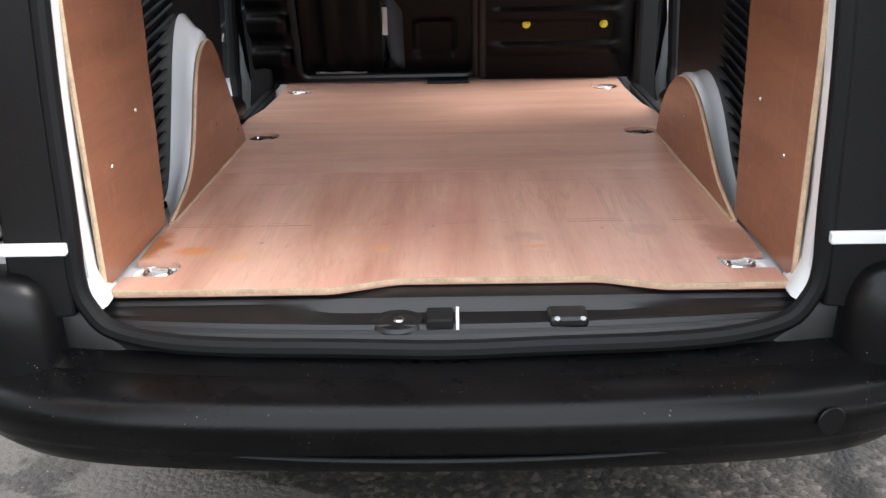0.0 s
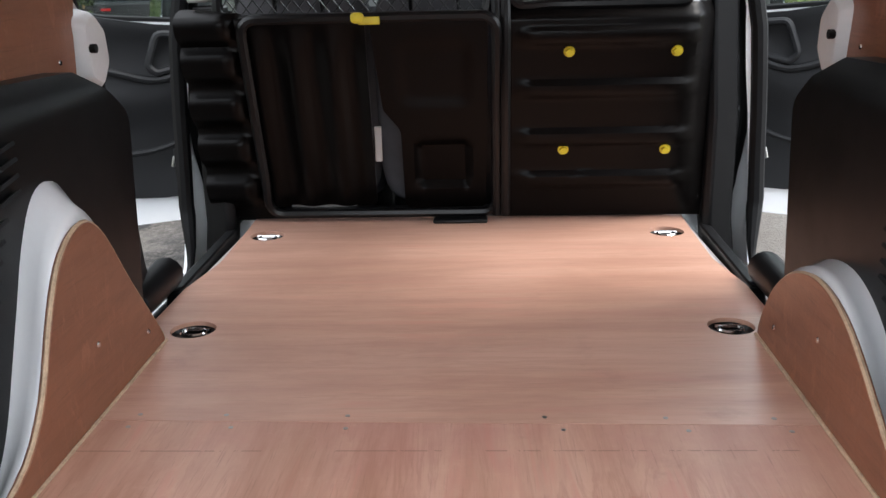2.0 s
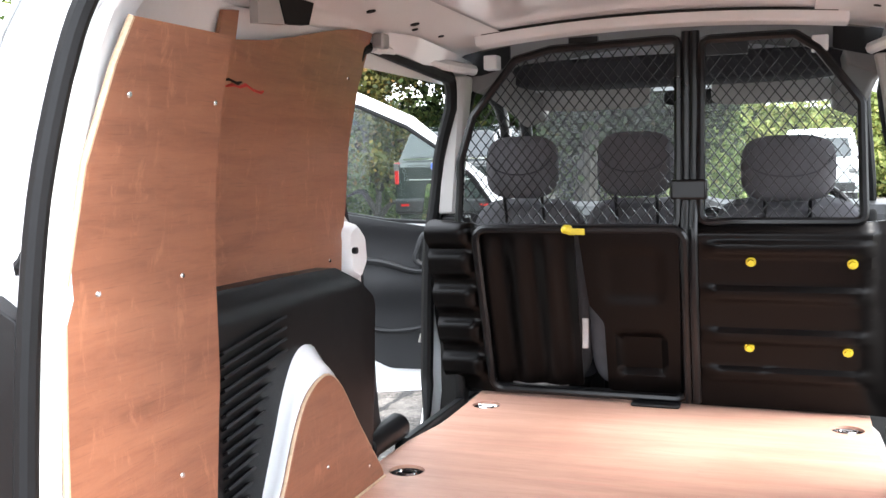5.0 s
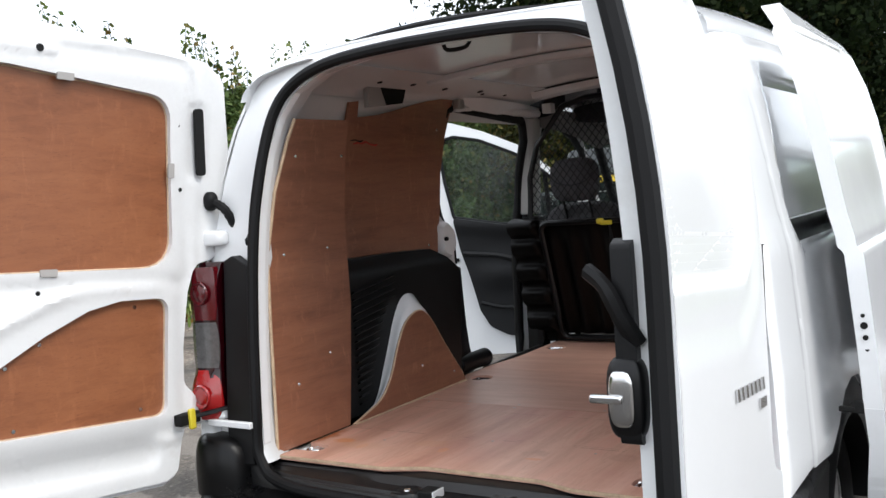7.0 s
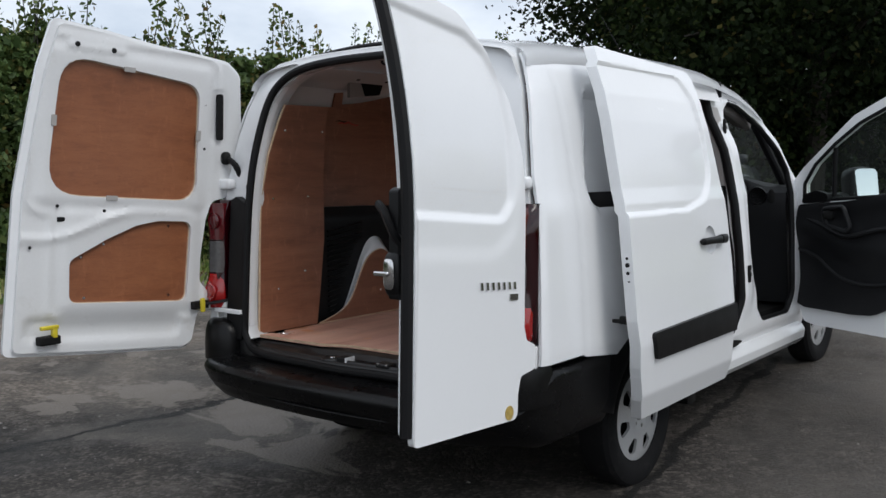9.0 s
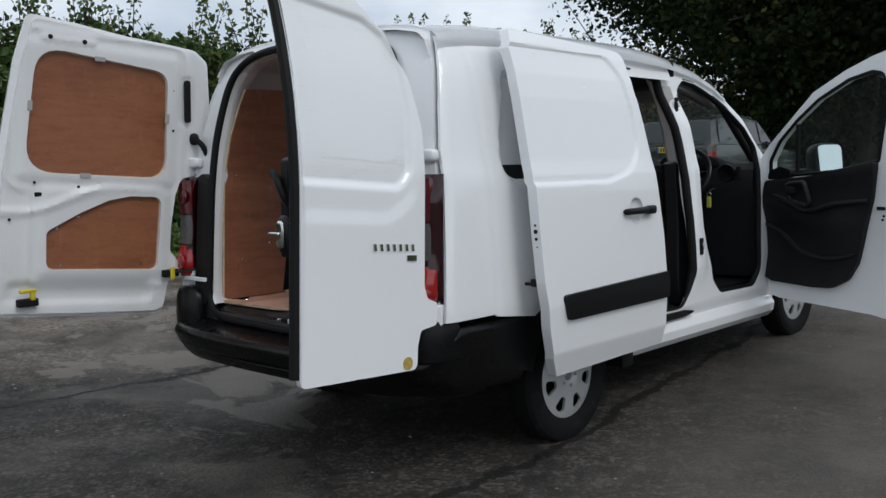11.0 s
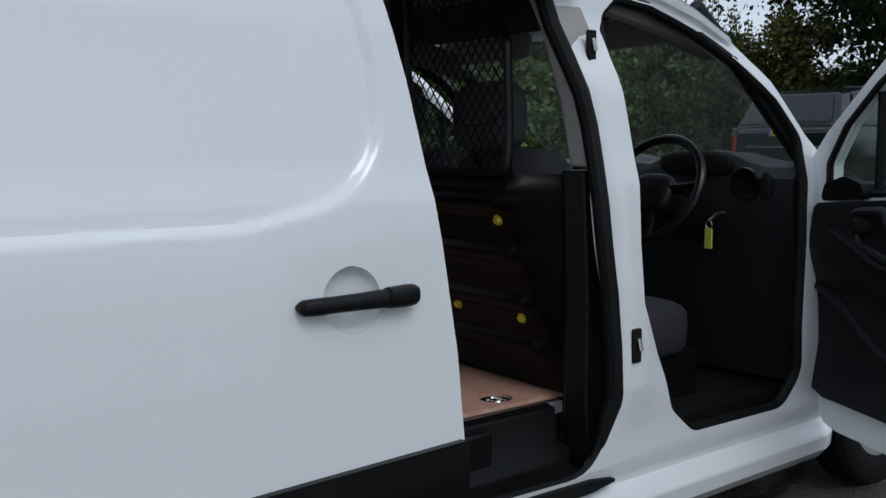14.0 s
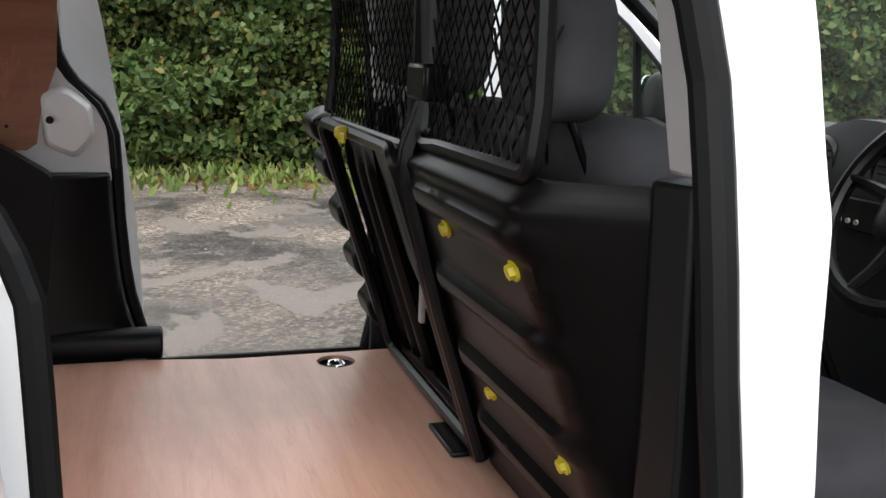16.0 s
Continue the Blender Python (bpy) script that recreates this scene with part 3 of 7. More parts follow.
def lathe(bm, profile, m, n=32):
    """Turns (radius, height) about the local z axis of m."""
    rings = []
    for i in range(n):
        a = 2 * math.pi * i / n
        rings.append([m @ Vector((r * math.cos(a), r * math.sin(a), h)) for r, h in profile])
    return loft(bm, rings, cap=False, loop=False, wrap=True)


def disc(bm, c, normal, r, depth, n=14, r2=None):
    z = Vector(normal).normalized()
    x = z.orthogonal().normalized()
    y = z.cross(x)
    c = Vector(c)
    ring = lambda rad, h: [c + z * h + (x * math.cos(2 * math.pi * i / n) + y * math.sin(2 * math.pi * i / n)) * rad for i in range(n)]
    return loft(bm, [ring(r, 0), ring(r2 or r, depth)])


def pillow(bm, c, s, m=None, power=3.2, nu=20, nv=14):
    """A soft, padded block: a superellipsoid."""
    def f(v, p):
        return math.copysign(abs(v) ** (2 / p), v)
    rings = []
    for j in range(1, nv):
        b = -math.pi / 2 + math.pi * j / nv
        ring = []
        for i in range(nu):
            a = 2 * math.pi * i / nu
            p = Vector((c[0] + s[0] / 2 * f(math.cos(b), power) * f(math.cos(a), power),
                        c[1] + s[1] / 2 * f(math.cos(b), power) * f(math.sin(a), power), c[2] + s[2] / 2 * f(math.sin(b), power)))
            ring.append(m @ p if m is not None else p)
        rings.append(ring)
    return loft(bm, rings)


def empty(name, label, category, group="", kind=""):
    return tagged(new(name), label, category, group, kind)


# ---- ground and surroundings ----
def rise(x, y):
    """The yard climbs a little towards the front of the van and the parked car."""
    return 0.044 * min(max(y - 1.0, 0.0), 4.5) * smoothstep(-6.0, -3.0, x) + 0.32 * smoothstep(4.8, 8.6, y) * smoothstep(-1.0, -2.6, x) * smoothstep(-6.0, -4.8, x)


def ground_sheet():
    bm = bmesh.new()
    xs = [-400, -60, -20] + [x * 0.5 for x in range(-24, 25)] + [20, 60, 400]
    ys = [-400, -60, -20] + [y * 0.5 for y in range(-18, 61)] + [45, 80, 400]
    grid = [[bm.verts.new((x, y, 0.018 * noise.noise((x * 0.5, y * 0.5, 3)) - 0.028 + rise(x, y) if abs(x) < 14 and -10 < y < 32 else -0.025 + rise(x, y))) for x in xs] for y in ys]
    for a, b in zip(grid, grid[1:]):
        for i in range(len(xs) - 1):
            bm.faces.new((a[i], a[i + 1], b[i + 1], b[i]))
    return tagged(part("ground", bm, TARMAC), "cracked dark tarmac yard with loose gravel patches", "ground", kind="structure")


ground_sheet()


def leaves_mesh(name, pos, size, material, parent=None, up=0.3, long=1.5, seed=1):
    """Many small folded leaves at the places given."""
    rng = np.random.default_rng(seed)
    n = len(pos)
    d = rng.normal(size=(n, 3)) + (0, 0, up)
    d /= np.linalg.norm(d, axis=1)[:, None]
    e = np.cross(d, rng.normal(size=(n, 3)))
    e /= np.linalg.norm(e, axis=1)[:, None]
    nrm = np.cross(d, e)
    s = size * rng.uniform(0.6, 1.35, (n, 1))
    a, c = pos - d * s * long / 2, pos + d * s * long / 2
    fold = nrm * s * 0.16
    b, f = pos + e * s * 0.5 + fold, pos - e * s * 0.5 + fold
    co = np.stack([a, b, c, f], 1).reshape(-1, 3)
    me = bpy.data.meshes.new(name)
    me.vertices.add(4 * n)
    me.vertices.foreach_set("co", co.ravel())
    me.loops.add(4 * n)
    me.loops.foreach_set("vertex_index", np.arange(4 * n, dtype=np.int32))
    me.polygons.add(n)
    me.polygons.foreach_set("loop_start", np.arange(0, 4 * n, 4, dtype=np.int32))
    me.update(calc_edges=True)
    me.materials.append(material)
    ob = new(name, me)
    if parent is not None:
        ob.parent = parent
    return ob


def wavy(p, s, seed=0.0):
    return noise.fractal((p[0] * s + seed, p[1] * s - seed, p[2] * s + 2 * seed), 1.0, 2.1, 4)


def hedge(name, label, a, b, height, depth, count, size, material, seed, shoots=0, clump=0):
    """A hedge from a to b; its face looks to the left of that way."""
    rng = np.random.default_rng(seed)
    a, b = Vector((*a, 0)), Vector((*b, 0))
    run = b - a
    along, length = run.normalized(), run.length
    out = Vector((-along.y, along.x, 0))
    h = empty(name, label, "hedge", kind="stuff")
    top = lambda t: height * (1 + 0.16 * wavy((t * length, 0, 0), 0.30, seed) + 0.06 * wavy((t * length, 5, 0), 1.1, seed))
    # dark sheet behind the leaves stands in for the shade inside
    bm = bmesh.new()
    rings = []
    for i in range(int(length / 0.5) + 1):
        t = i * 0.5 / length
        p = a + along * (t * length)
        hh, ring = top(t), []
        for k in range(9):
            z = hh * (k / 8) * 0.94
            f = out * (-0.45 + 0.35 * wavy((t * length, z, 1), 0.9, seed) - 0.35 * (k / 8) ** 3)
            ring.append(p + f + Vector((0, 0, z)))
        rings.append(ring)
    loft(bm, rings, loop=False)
    part("branch_shade", bm, SHADE_SHEET, h)
    pos = []
    for _ in range(count):
        t = rng.uniform()
        z = top(t) * rng.uniform() ** 0.9
        lump = 0.45 * wavy((t * length, z, 1), 0.9, seed) + 0.22 * wavy((t * length, z, 4), 2.6, seed)
        k = z / top(t)
        w = lump - rng.exponential(0.14) - 0.4 * k ** 3
        p = a + along * (t * length) + out * (w + (0.12 if k < 0.1 else 0)) + Vector((0, 0, z + rng.normal() * 0.05))
        pos.append(p)
    stems = bmesh.new()
    for _ in range(shoots):
        t, lean = rng.uniform(), rng.normal(size=2) * 0.16
        base = a + along * (t * length) - out * rng.uniform(0.1, 0.7) + Vector((0, 0, top(t) * 0.90))
        tall = rng.uniform(0.45, 1.25)
        tip = base + Vector((lean[0] * tall, lean[1] * tall, tall))
        tube(stems, [base, base.lerp(tip, 0.5), tip], [0.010, 0.007, 0.003], 4)
        for j in range(int(46 * tall)):
            q = j / (46 * tall)
            turn = j * 2.4
            reach = 0.04 + 0.10 * (1 - q) * rng.uniform(0.4, 1.3)
            pos.append(base.lerp(tip, q) + Vector((math.cos(turn) * reach, math.sin(turn) * reach, rng.normal() * 0.02)))
    if shoots:
        part("stems", stems, BARK, h)
    clumps = []
    for _ in range(clump):
        t, z = rng.uniform(), height * rng.uniform(0.05, 0.98)
        r = rng.uniform(0.10, 0.30)
        mid = a + along * (t * length) + out * (0.45 * wavy((t * length, z, 1), 0.9, seed) + 0.08 - 0.4 * (z / height) ** 3) + Vector((0, 0, z))
        for j in range(int(520 * r)):
            d = Vector(rng.normal(size=3)).normalized() * r * rng.uniform(0.55, 1.0)
            clumps.append(mid + Vector((d.x * 0.7, d.y, d.z * 0.8 - 0.10 * r)))
    if clump:
        leaves_mesh("clumps", np.array([tuple(p) for p in clumps]), size * 1.25, LEAF_CLUMP, h, seed=seed + 1)
    leaves_mesh("leaves", np.array([tuple(p) for p in pos]), size, material, h, seed=seed)
    return h


def tree(label, at, height, spread, count, size, material, seed, trunk=0.22, low=0.15):
    rng = np.random.default_rng(seed)
    t = empty("tree", label, "tree")
    bm = bmesh.new()
    base = Vector((*at, 0))
    crown, limbs = [], []
    spine = spline([base, base + Vector((0.1, 0.15, height * 0.3)), base + Vector((-0.15, 0.1, height * 0.62)), base + Vector((0.1, -0.1, height * 0.95))], 5)
    tube(bm, spine, [trunk * (1 - 0.9 * i / (len(spine) - 1)) + 0.02 for i in range(len(spine))], 10)
    for i in range(22):
        k = rng.uniform(low, 0.95)
        p = spine[int(k * (len(spine) - 1))]
        ang, reach = rng.uniform(0, 2 * math.pi), spread * (1.15 - 0.75 * abs(k - 0.45)) * rng.uniform(0.6, 1.05)
        q = p + Vector((math.cos(ang) * reach, math.sin(ang) * reach, height * rng.uniform(0.0, 0.17)))
        mid = p.lerp(q, 0.5) + Vector((0, 0, 0.25))
        limb = spline([p, mid, q], 4)
        tube(bm, limb, [0.07 * (1 - 0.85 * j / (len(limb) - 1)) + 0.006 for j in range(len(limb))], 6)
        limbs.append((p, mid, q))
    part("trunk", bm, BARK, t)
    pos = []
    for _ in range(count):
        p, mid, q = limbs[rng.integers(len(limbs))]
        k = rng.uniform(0.25, 1.05)
        c = p.lerp(mid, k * 2) if k < 0.5 else mid.lerp(q, k * 2 - 1)
        off = Vector(rng.normal(size=3)) * spread * 0.16
        if wavy(tuple(c + off), 0.8, seed) > -0.28:
            pos.append(tuple(c + off))
    leaves_mesh("crown", np.array(pos), size, material, t, seed=seed)
    return t


hedge("hedge", "dense green bramble and hawthorn hedge beside the yard", (-8.0, 16.0), (-9.4, -14.0), 3.2, 1.0, 110000, 0.062, LEAF, 11, shoots=230, clump=900)
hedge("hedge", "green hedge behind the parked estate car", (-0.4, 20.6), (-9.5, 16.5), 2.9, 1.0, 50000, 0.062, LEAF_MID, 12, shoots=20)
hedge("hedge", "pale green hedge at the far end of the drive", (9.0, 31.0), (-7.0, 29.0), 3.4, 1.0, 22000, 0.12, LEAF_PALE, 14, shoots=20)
hedge("hedge", "pale hedge beyond the grass verge, coloured as if sunlit", (22.0, 12.0), (4.5, 22.0), 2.6, 1.0, 16000, 0.12, LEAF_PALE, 13, shoots=20)
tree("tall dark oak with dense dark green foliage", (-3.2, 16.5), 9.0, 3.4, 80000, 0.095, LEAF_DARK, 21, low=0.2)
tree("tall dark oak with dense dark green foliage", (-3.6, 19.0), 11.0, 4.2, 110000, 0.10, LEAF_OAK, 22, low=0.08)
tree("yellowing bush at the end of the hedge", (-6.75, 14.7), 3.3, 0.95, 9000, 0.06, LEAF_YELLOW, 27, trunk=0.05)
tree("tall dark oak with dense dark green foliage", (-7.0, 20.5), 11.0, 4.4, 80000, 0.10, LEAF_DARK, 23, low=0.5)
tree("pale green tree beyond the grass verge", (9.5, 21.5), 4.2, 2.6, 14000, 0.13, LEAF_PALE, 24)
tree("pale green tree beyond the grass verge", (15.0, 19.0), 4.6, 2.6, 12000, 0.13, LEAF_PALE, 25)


def verge():
    rng = np.random.default_rng(5)
    bm = bmesh.new()
    rings = []
    for i in range(15):
        t = i / 14
        edge = Vector((2.9 + 1.0 * t + 0.25 * wavy((t * 9, 0, 0), 1.0), 5.5 + 16 * t, 0.2))
        rings.append([edge + Vector((0, 0, -0.01)), edge + Vector((0.25, 0, 0.09)), edge + Vector((3, 0, 0.16)), edge + Vector((9, 0, 0.3)), edge + Vector((22, 0, 0.6))])
    loft(bm, rings, loop=False)
    v = tagged(part("verge_ground", bm, surface("verge_turf", (0.13, 0.18, 0.05), 0.95, var=0.4, scale=2, fine=40, bump=0.8, dist=0.03, spec=0.1)),
               "rough green grass verge beside the drive", "verge", kind="structure")
    n = 26000
    x, y = rng.uniform(0, 1, n) ** 1.6 * 12, rng.uniform(5.5, 21, n)
    pos = np.stack([3.2 + (y - 5.5) / 16 + x, y, 0.32 + x * 0.02 + rng.uniform(0, 0.25, n)], 1)
    tagged(leaves_mesh("grass", pos, 0.07, GRASS, up=3.0, long=5.0, seed=6), "long pale green grass on the verge", "grass", kind="stuff")
    n = 5200
    y = rng.uniform(-12, 15, n)
    x = -7.85 + (y - 16) * 0.0467 + rng.exponential(0.35, n)
    pos = np.stack([x, y, rng.uniform(0.01, 0.14, n) * np.exp(-(x - (-7.85 + (y - 16) * 0.0467)) * 2.5) + 0.015], 1)
    tagged(leaves_mesh("grass", pos, 0.05, GRASS, up=2.0, long=3.2, seed=8), "thin grass along the foot of the hedge", "grass", kind="stuff")
    n = 2600
    y = rng.uniform(-10, 14, n)
    pos = np.stack([-7.55 + (y - 16) * 0.0467 + rng.normal(0, 0.16, n) + 0.5 * (rng.uniform(size=n) < 0.2), y, np.full(n, 0.02)], 1)
    tagged(leaves_mesh("fallen_leaves", pos, 0.04, LITTER, up=0.0, seed=9), "brown fallen leaves on the tarmac edge", "leaves", kind="stuff")


def pebbles():
    """Loose stones on the yard, thicker towards the hedge."""
    rng = np.random.default_rng(31)
    base = [(0, 0, 0.55), (1, 0, 0), (0.2, 0.9, 0.05), (-0.8, 0.5, 0), (-0.7, -0.6, 0.05), (0.3, -0.95, 0), (0.1, 0.05, -0.4)]
    tri = [(0, 1, 2), (0, 2, 3), (0, 3, 4), (0, 4, 5), (0, 5, 1), (6, 2, 1), (6, 3, 2), (6, 4, 3), (6, 5, 4), (6, 1, 5)]
    verts, faces = [], []
    for k in range(2600):
        if k % 3:
            x, y = -1.6 - 6.0 * rng.uniform() ** 0.8, rng.uniform(-5, 6)
        else:
            x, y = rng.uniform(-3.5, 5.5), rng.uniform(-3.2, 6.5)
        r = 0.004 + 0.010 * rng.uniform() ** 3
        a, c = rng.uniform(0, 6.28), 0.018 * noise.noise((x * 0.5, y * 0.5, 3)) - 0.026 + rise(x, y)
        k0 = len(verts)
        for p in base:
            q = rng.uniform(0.75, 1.2) * r
            verts.append((x + (p[0] * math.cos(a) - p[1] * math.sin(a)) * q, y + (p[0] * math.sin(a) + p[1] * math.cos(a)) * q, c + p[2] * q))
        faces += [tuple(i + k0 for i in t) for t in tri]
    me = bpy.data.meshes.new("gravel")
    me.from_pydata(verts, [], faces)
    me.materials.append(GRAVEL)
    return tagged(new("gravel", me), "loose grey stones scattered on the tarmac", "gravel", kind="stuff")


verge()
pebbles()

# ---- the van: shape ----
van = empty("panel_van", "white panel van with every door open, parked on tarmac", "van")
side_x = lerp_of([(0.25, 0.80), (0.32, 0.84), (0.45, 0.885), (0.65, 0.905), (0.9, 0.892), (1.10, 0.876), (1.18, 0.868), (1.24, 0.852), (1.35, 0.832), (1.5, 0.805), (1.6, 0.78), (1.7, 0.74), (1.78, 0.69)])
rail_z = lerp_of([(0.0, 1.735), (0.3, 1.768), (1.0, 1.785), (1.6, 1.785), (2.05, 1.765), (2.4, 1.715), (2.62, 1.63), (2.8, 1.50), (3.0, 1.28), (3.3, 1.08)])
rail_x = lerp_of([(0.0, 0.705), (1.6, 0.695), (2.1, 0.69), (2.6, 0.70), (3.0, 0.755), (3.3, 0.80)])
LEAN = radians(4.5)


def rear_y(z, x=0.7):
    bow = 0.055 * max(0.0, 1 - (x / 0.70) ** 2)
    return -0.045 + math.tan(LEAN) * (z - 0.55) + 0.12 * max(0.0, (z - 1.15) / 0.7) ** 2 - bow


def inner(d0, v, lo, hi, r, soft=0.014):
    """1 inside a rounded rectangle, falling to 0 over soft at its edge."""
    du = max(lo[0] + r - d0, d0 - hi[0] + r, 0.0)
    dv = max(lo[1] + r - v, v - hi[1] + r, 0.0)
    e = r - math.hypot(du, dv) if du or dv else min(d0 - lo[0], hi[0] - d0, v - lo[1], hi[1] - v)
    return smoothstep(0.0, soft * 2, e)


def quarter(s):
    """Rear side panel with the pressed panel behind the sliding door."""
    rear = [(rear_y(z) + 0.012, z) for z in (1.74, 1.6, 1.45, 1.3, 1.15, 1.0, 0.8, 0.635)]
    line = [(0.25, 0.634), (0.27, 0.624), (0.52, 0.594), (0.64, 0.665), (0.74, 0.715), (0.86, 0.73), (0.98, 0.715), (1.10, 0.64), (1.18, 0.5), (1.2, 0.36), (1.25, 0.36), (1.25, 1.74)]

    def fn(y, z, w):
        back = 0.016 * smoothstep(0.05, 0.0, y - rear_y(z)) ** 2
        press = 0.032 * inner(y - 0.075 * smoothstep(1.27, 1.58, z), z, (0.362, 1.152), (1.5, 1.635), 0.09, 0.02)
        rib = -0.0025 * (smoothstep(0.266, 0.276, y) - smoothstep(0.276, 0.286, y)) if z > 0.6 else 0
        return Vector((s * (side_x(z) - back - press + rib - w), y, z))
    return part("side_panel", plate(rear + line, fn, thick=0.012, cu=0.02, cv=0.03), WHITE, van)


def roof():
    bm = bmesh.new()
    rings = []
    for y in [0.0, 0.04, 0.10, 0.2, 0.4, 0.7, 1.0, 1.3, 1.6, 1.85, 2.1, 2.3, 2.5, 2.64]:
        zr, xr = rail_z(y) - 0.045, side_x(rail_z(y) - 0.045) if y < 2.0 else rail_x(y) + 0.01
        h = 0.125 if y < 2.0 else 0.125 - 0.04 * (y - 2.0) / 0.64
        ring = []
        for i in range(25):
            a = math.pi * i / 24
            c, sn = math.cos(a), math.sin(a)
            px = xr * math.copysign(abs(c) ** 0.55, c)
            pz = zr + h * abs(sn) ** 0.8 + (0.006 * math.cos(px * 26) if abs(px) < 0.5 and 0.3 < y < 2.2 else 0)
            py = y + (rear_y(pz, abs(px)) if y < 0.3 else rear_y(1.8) * smoothstep(0.9, 0.3, y)) if y < 0.9 else y
            ring.append((px, py, pz))
        rings.append(ring)
    loft(bm, rings, loop=False)
    bmesh.ops.solidify(bm, geom=bm.faces[:], thickness=0.012)
    return part("roof", bm, WHITE, van)


# rear edge of the side opening: (z, y)
edge_y = lerp_of([(0.45, 1.435), (0.645, 1.419), (0.68, 1.404), (0.77, 1.388), (0.91, 1.377), (1.02, 1.374), (1.145, 1.368), (1.203, 1.340), (1.262, 1.276), (1.325, 1.248), (1.435, 1.240), (1.60, 1.262), (1.705, 1.282)])
EDGE_Z = (1.70, 1.60, 1.50, 1.42, 1.36, 1.32, 1.285, 1.25, 1.225, 1.20, 1.17, 1.13, 1.05, 0.92, 0.80, 0.72, 0.66)


def edge_back(s, z):
    """The right opening starts a little further back than the left one."""
    return edge_y(z) - (0.042 if s > 0 else 0.010)


def slide_hole(s):
    front = [(1.47, 0.45, 0.05), (1.965, 0.44, 0.14), (2.030, 0.63, 0.1), (2.029, 0.76, 0.04), (2.020, 0.90, 0.04), (2.008, 1.02, 0.04), (2.001, 1.13, 0.04), (1.999, 1.24, 0.03), (1.994, 1.33, 0.03), (1.979, 1.41, 0.03), (1.957, 1.49, 0.03), (1.934, 1.58, 0.03), (1.905, 1.675, 0.06), (1.31, 1.712, 0.012)]
    return front + [(edge_back(s, z), z, 0.006) for z in EDGE_Z]


FRONT_HOLE = [(2.36, 0.478, 0.08), (2.80, 0.470, 0.10), (2.885, 0.56, 0.10), (2.872, 0.70, 0.1), (2.905, 0.98, 0.1), (2.925, 1.16, 0.08), (2.925, 1.30, 0.08), (2.82, 1.414, 0.1), (2.655, 1.53, 0.12), (2.488, 1.609, 0.1), (2.31, 1.66, 0.1), (2.17, 1.675, 0.05), (2.108, 1.62, 0.05), (2.100, 1.50, 0.1), (2.115, 1.37, 0.1), (2.126, 1.20, 0.1), (2.120, 1.03, 0.1), (2.125, 0.87, 0.08), (2.205, 0.683, 0.08), (2.258, 0.56, 0.08)]


def aperture_x(y, z):
    x = side_x(z) - 0.064 + 0.01 * smoothstep(0.55, 0.36, z)
    back = smoothstep(1.50, 1.33, y)
    x += 0.036 * smoothstep(1.33, 1.48, z) * back
    return x + (min(x, rail_x(y) - 0.005) - x) * smoothstep(1.42, 1.66, z) * (1 - back)


def aperture(s):
    """Door surrounds: B pillar, sill and cant rail, set in behind the line of the closed doors."""
    top = [(y, rail_z(y) - 0.03) for y in (3.1, 2.95, 2.8, 2.65, 2.5, 2.3, 2.1, 1.8, 1.5, 1.215)]
    outline = [(1.20, 0.30), (3.12, 0.33)] + top

    def fn(y, z, w):
        x = aperture_x(y, z)
        # the pillar folds back towards the sliding door opening
        fold = 2.068 - 0.045 * smoothstep(1.0, 1.5, z)
        x += (0.012 - 0.034 * min(max(fold - y, 0.0), 0.09) / 0.06) * smoothstep(0.5, 0.72, z) * smoothstep(1.62, 1.40, z) * smoothstep(2.2, 2.12, y) * smoothstep(1.90, 1.96, y)
        return Vector((s * (x - w * (1 - 0.6 * smoothstep(1.4, 1.3, y))), y, z))
    ob = part("door_surround", plate(outline, fn, [rnd(slide_hole(s), 0.08, 6), rnd(FRONT_HOLE, 0.08, 6)], 0.026, 0.016, 0.04), WHITE, van, bevel=0.006)
    return ob


def sill(s):
    bm = bmesh.new()
    rings = []
    for y in (1.22, 1.3, 1.7, 2.2, 2.7, 3.02, 3.08):
        e = 0.02 if y in (1.22, 3.08) else 0
        rings.append([(s * (x - e), y, z) for x, z in ((0.74, 0.40), (0.80, 0.395), (0.835, 0.375), (0.855, 0.345), (0.85, 0.30), (0.82, 0.265), (0.76, 0.25), (0.70, 0.26))])
    loft(bm, rings)
    return part("sill", bm, WHITE, van, bevel=0.004)


def seal_path(hole, s, out=0.004):
    return [Vector((s * (aperture_x(y, z) + out), y, z)) for y, z in rnd(hole, 0.08, 6)]


for s in (1, -1):
    quarter(s)
    aperture(s)
    sill(s)
    bm = bmesh.new()
    path = seal_path(slide_hole(s), s, -0.012 if s > 0 else -0.020)
    tube(bm, path, [0.010 + (0.006 + 0.007 * smoothstep(1.45, 1.60, p.y)) * smoothstep(0.47, 0.60, p.z) for p in path], 10, closed=True)
    part("door_seal", bm, RUBBER, van, "black rubber door seal")
    bm = bmesh.new()
    tube(bm, seal_path(FRONT_HOLE, s, -0.018), 0.018, 10, closed=True)
    part("door_seal", bm, RUBBER, van, "black rubber door seal")
roof()

# rear frame round the load opening
OPEN = [(0.0, 1.764), (0.25, 1.758), (0.40, 1.738), (0.50, 1.692), (0.553, 1.622), (0.584, 1.52), (0.604, 1.35), (0.614, 1.15), (0.618, 0.95), (0.615, 0.75), (0.607, 0.645), (0.582, 0.592), (0.53, 0.575), (0.25, 0.57), (0.0, 0.568)]


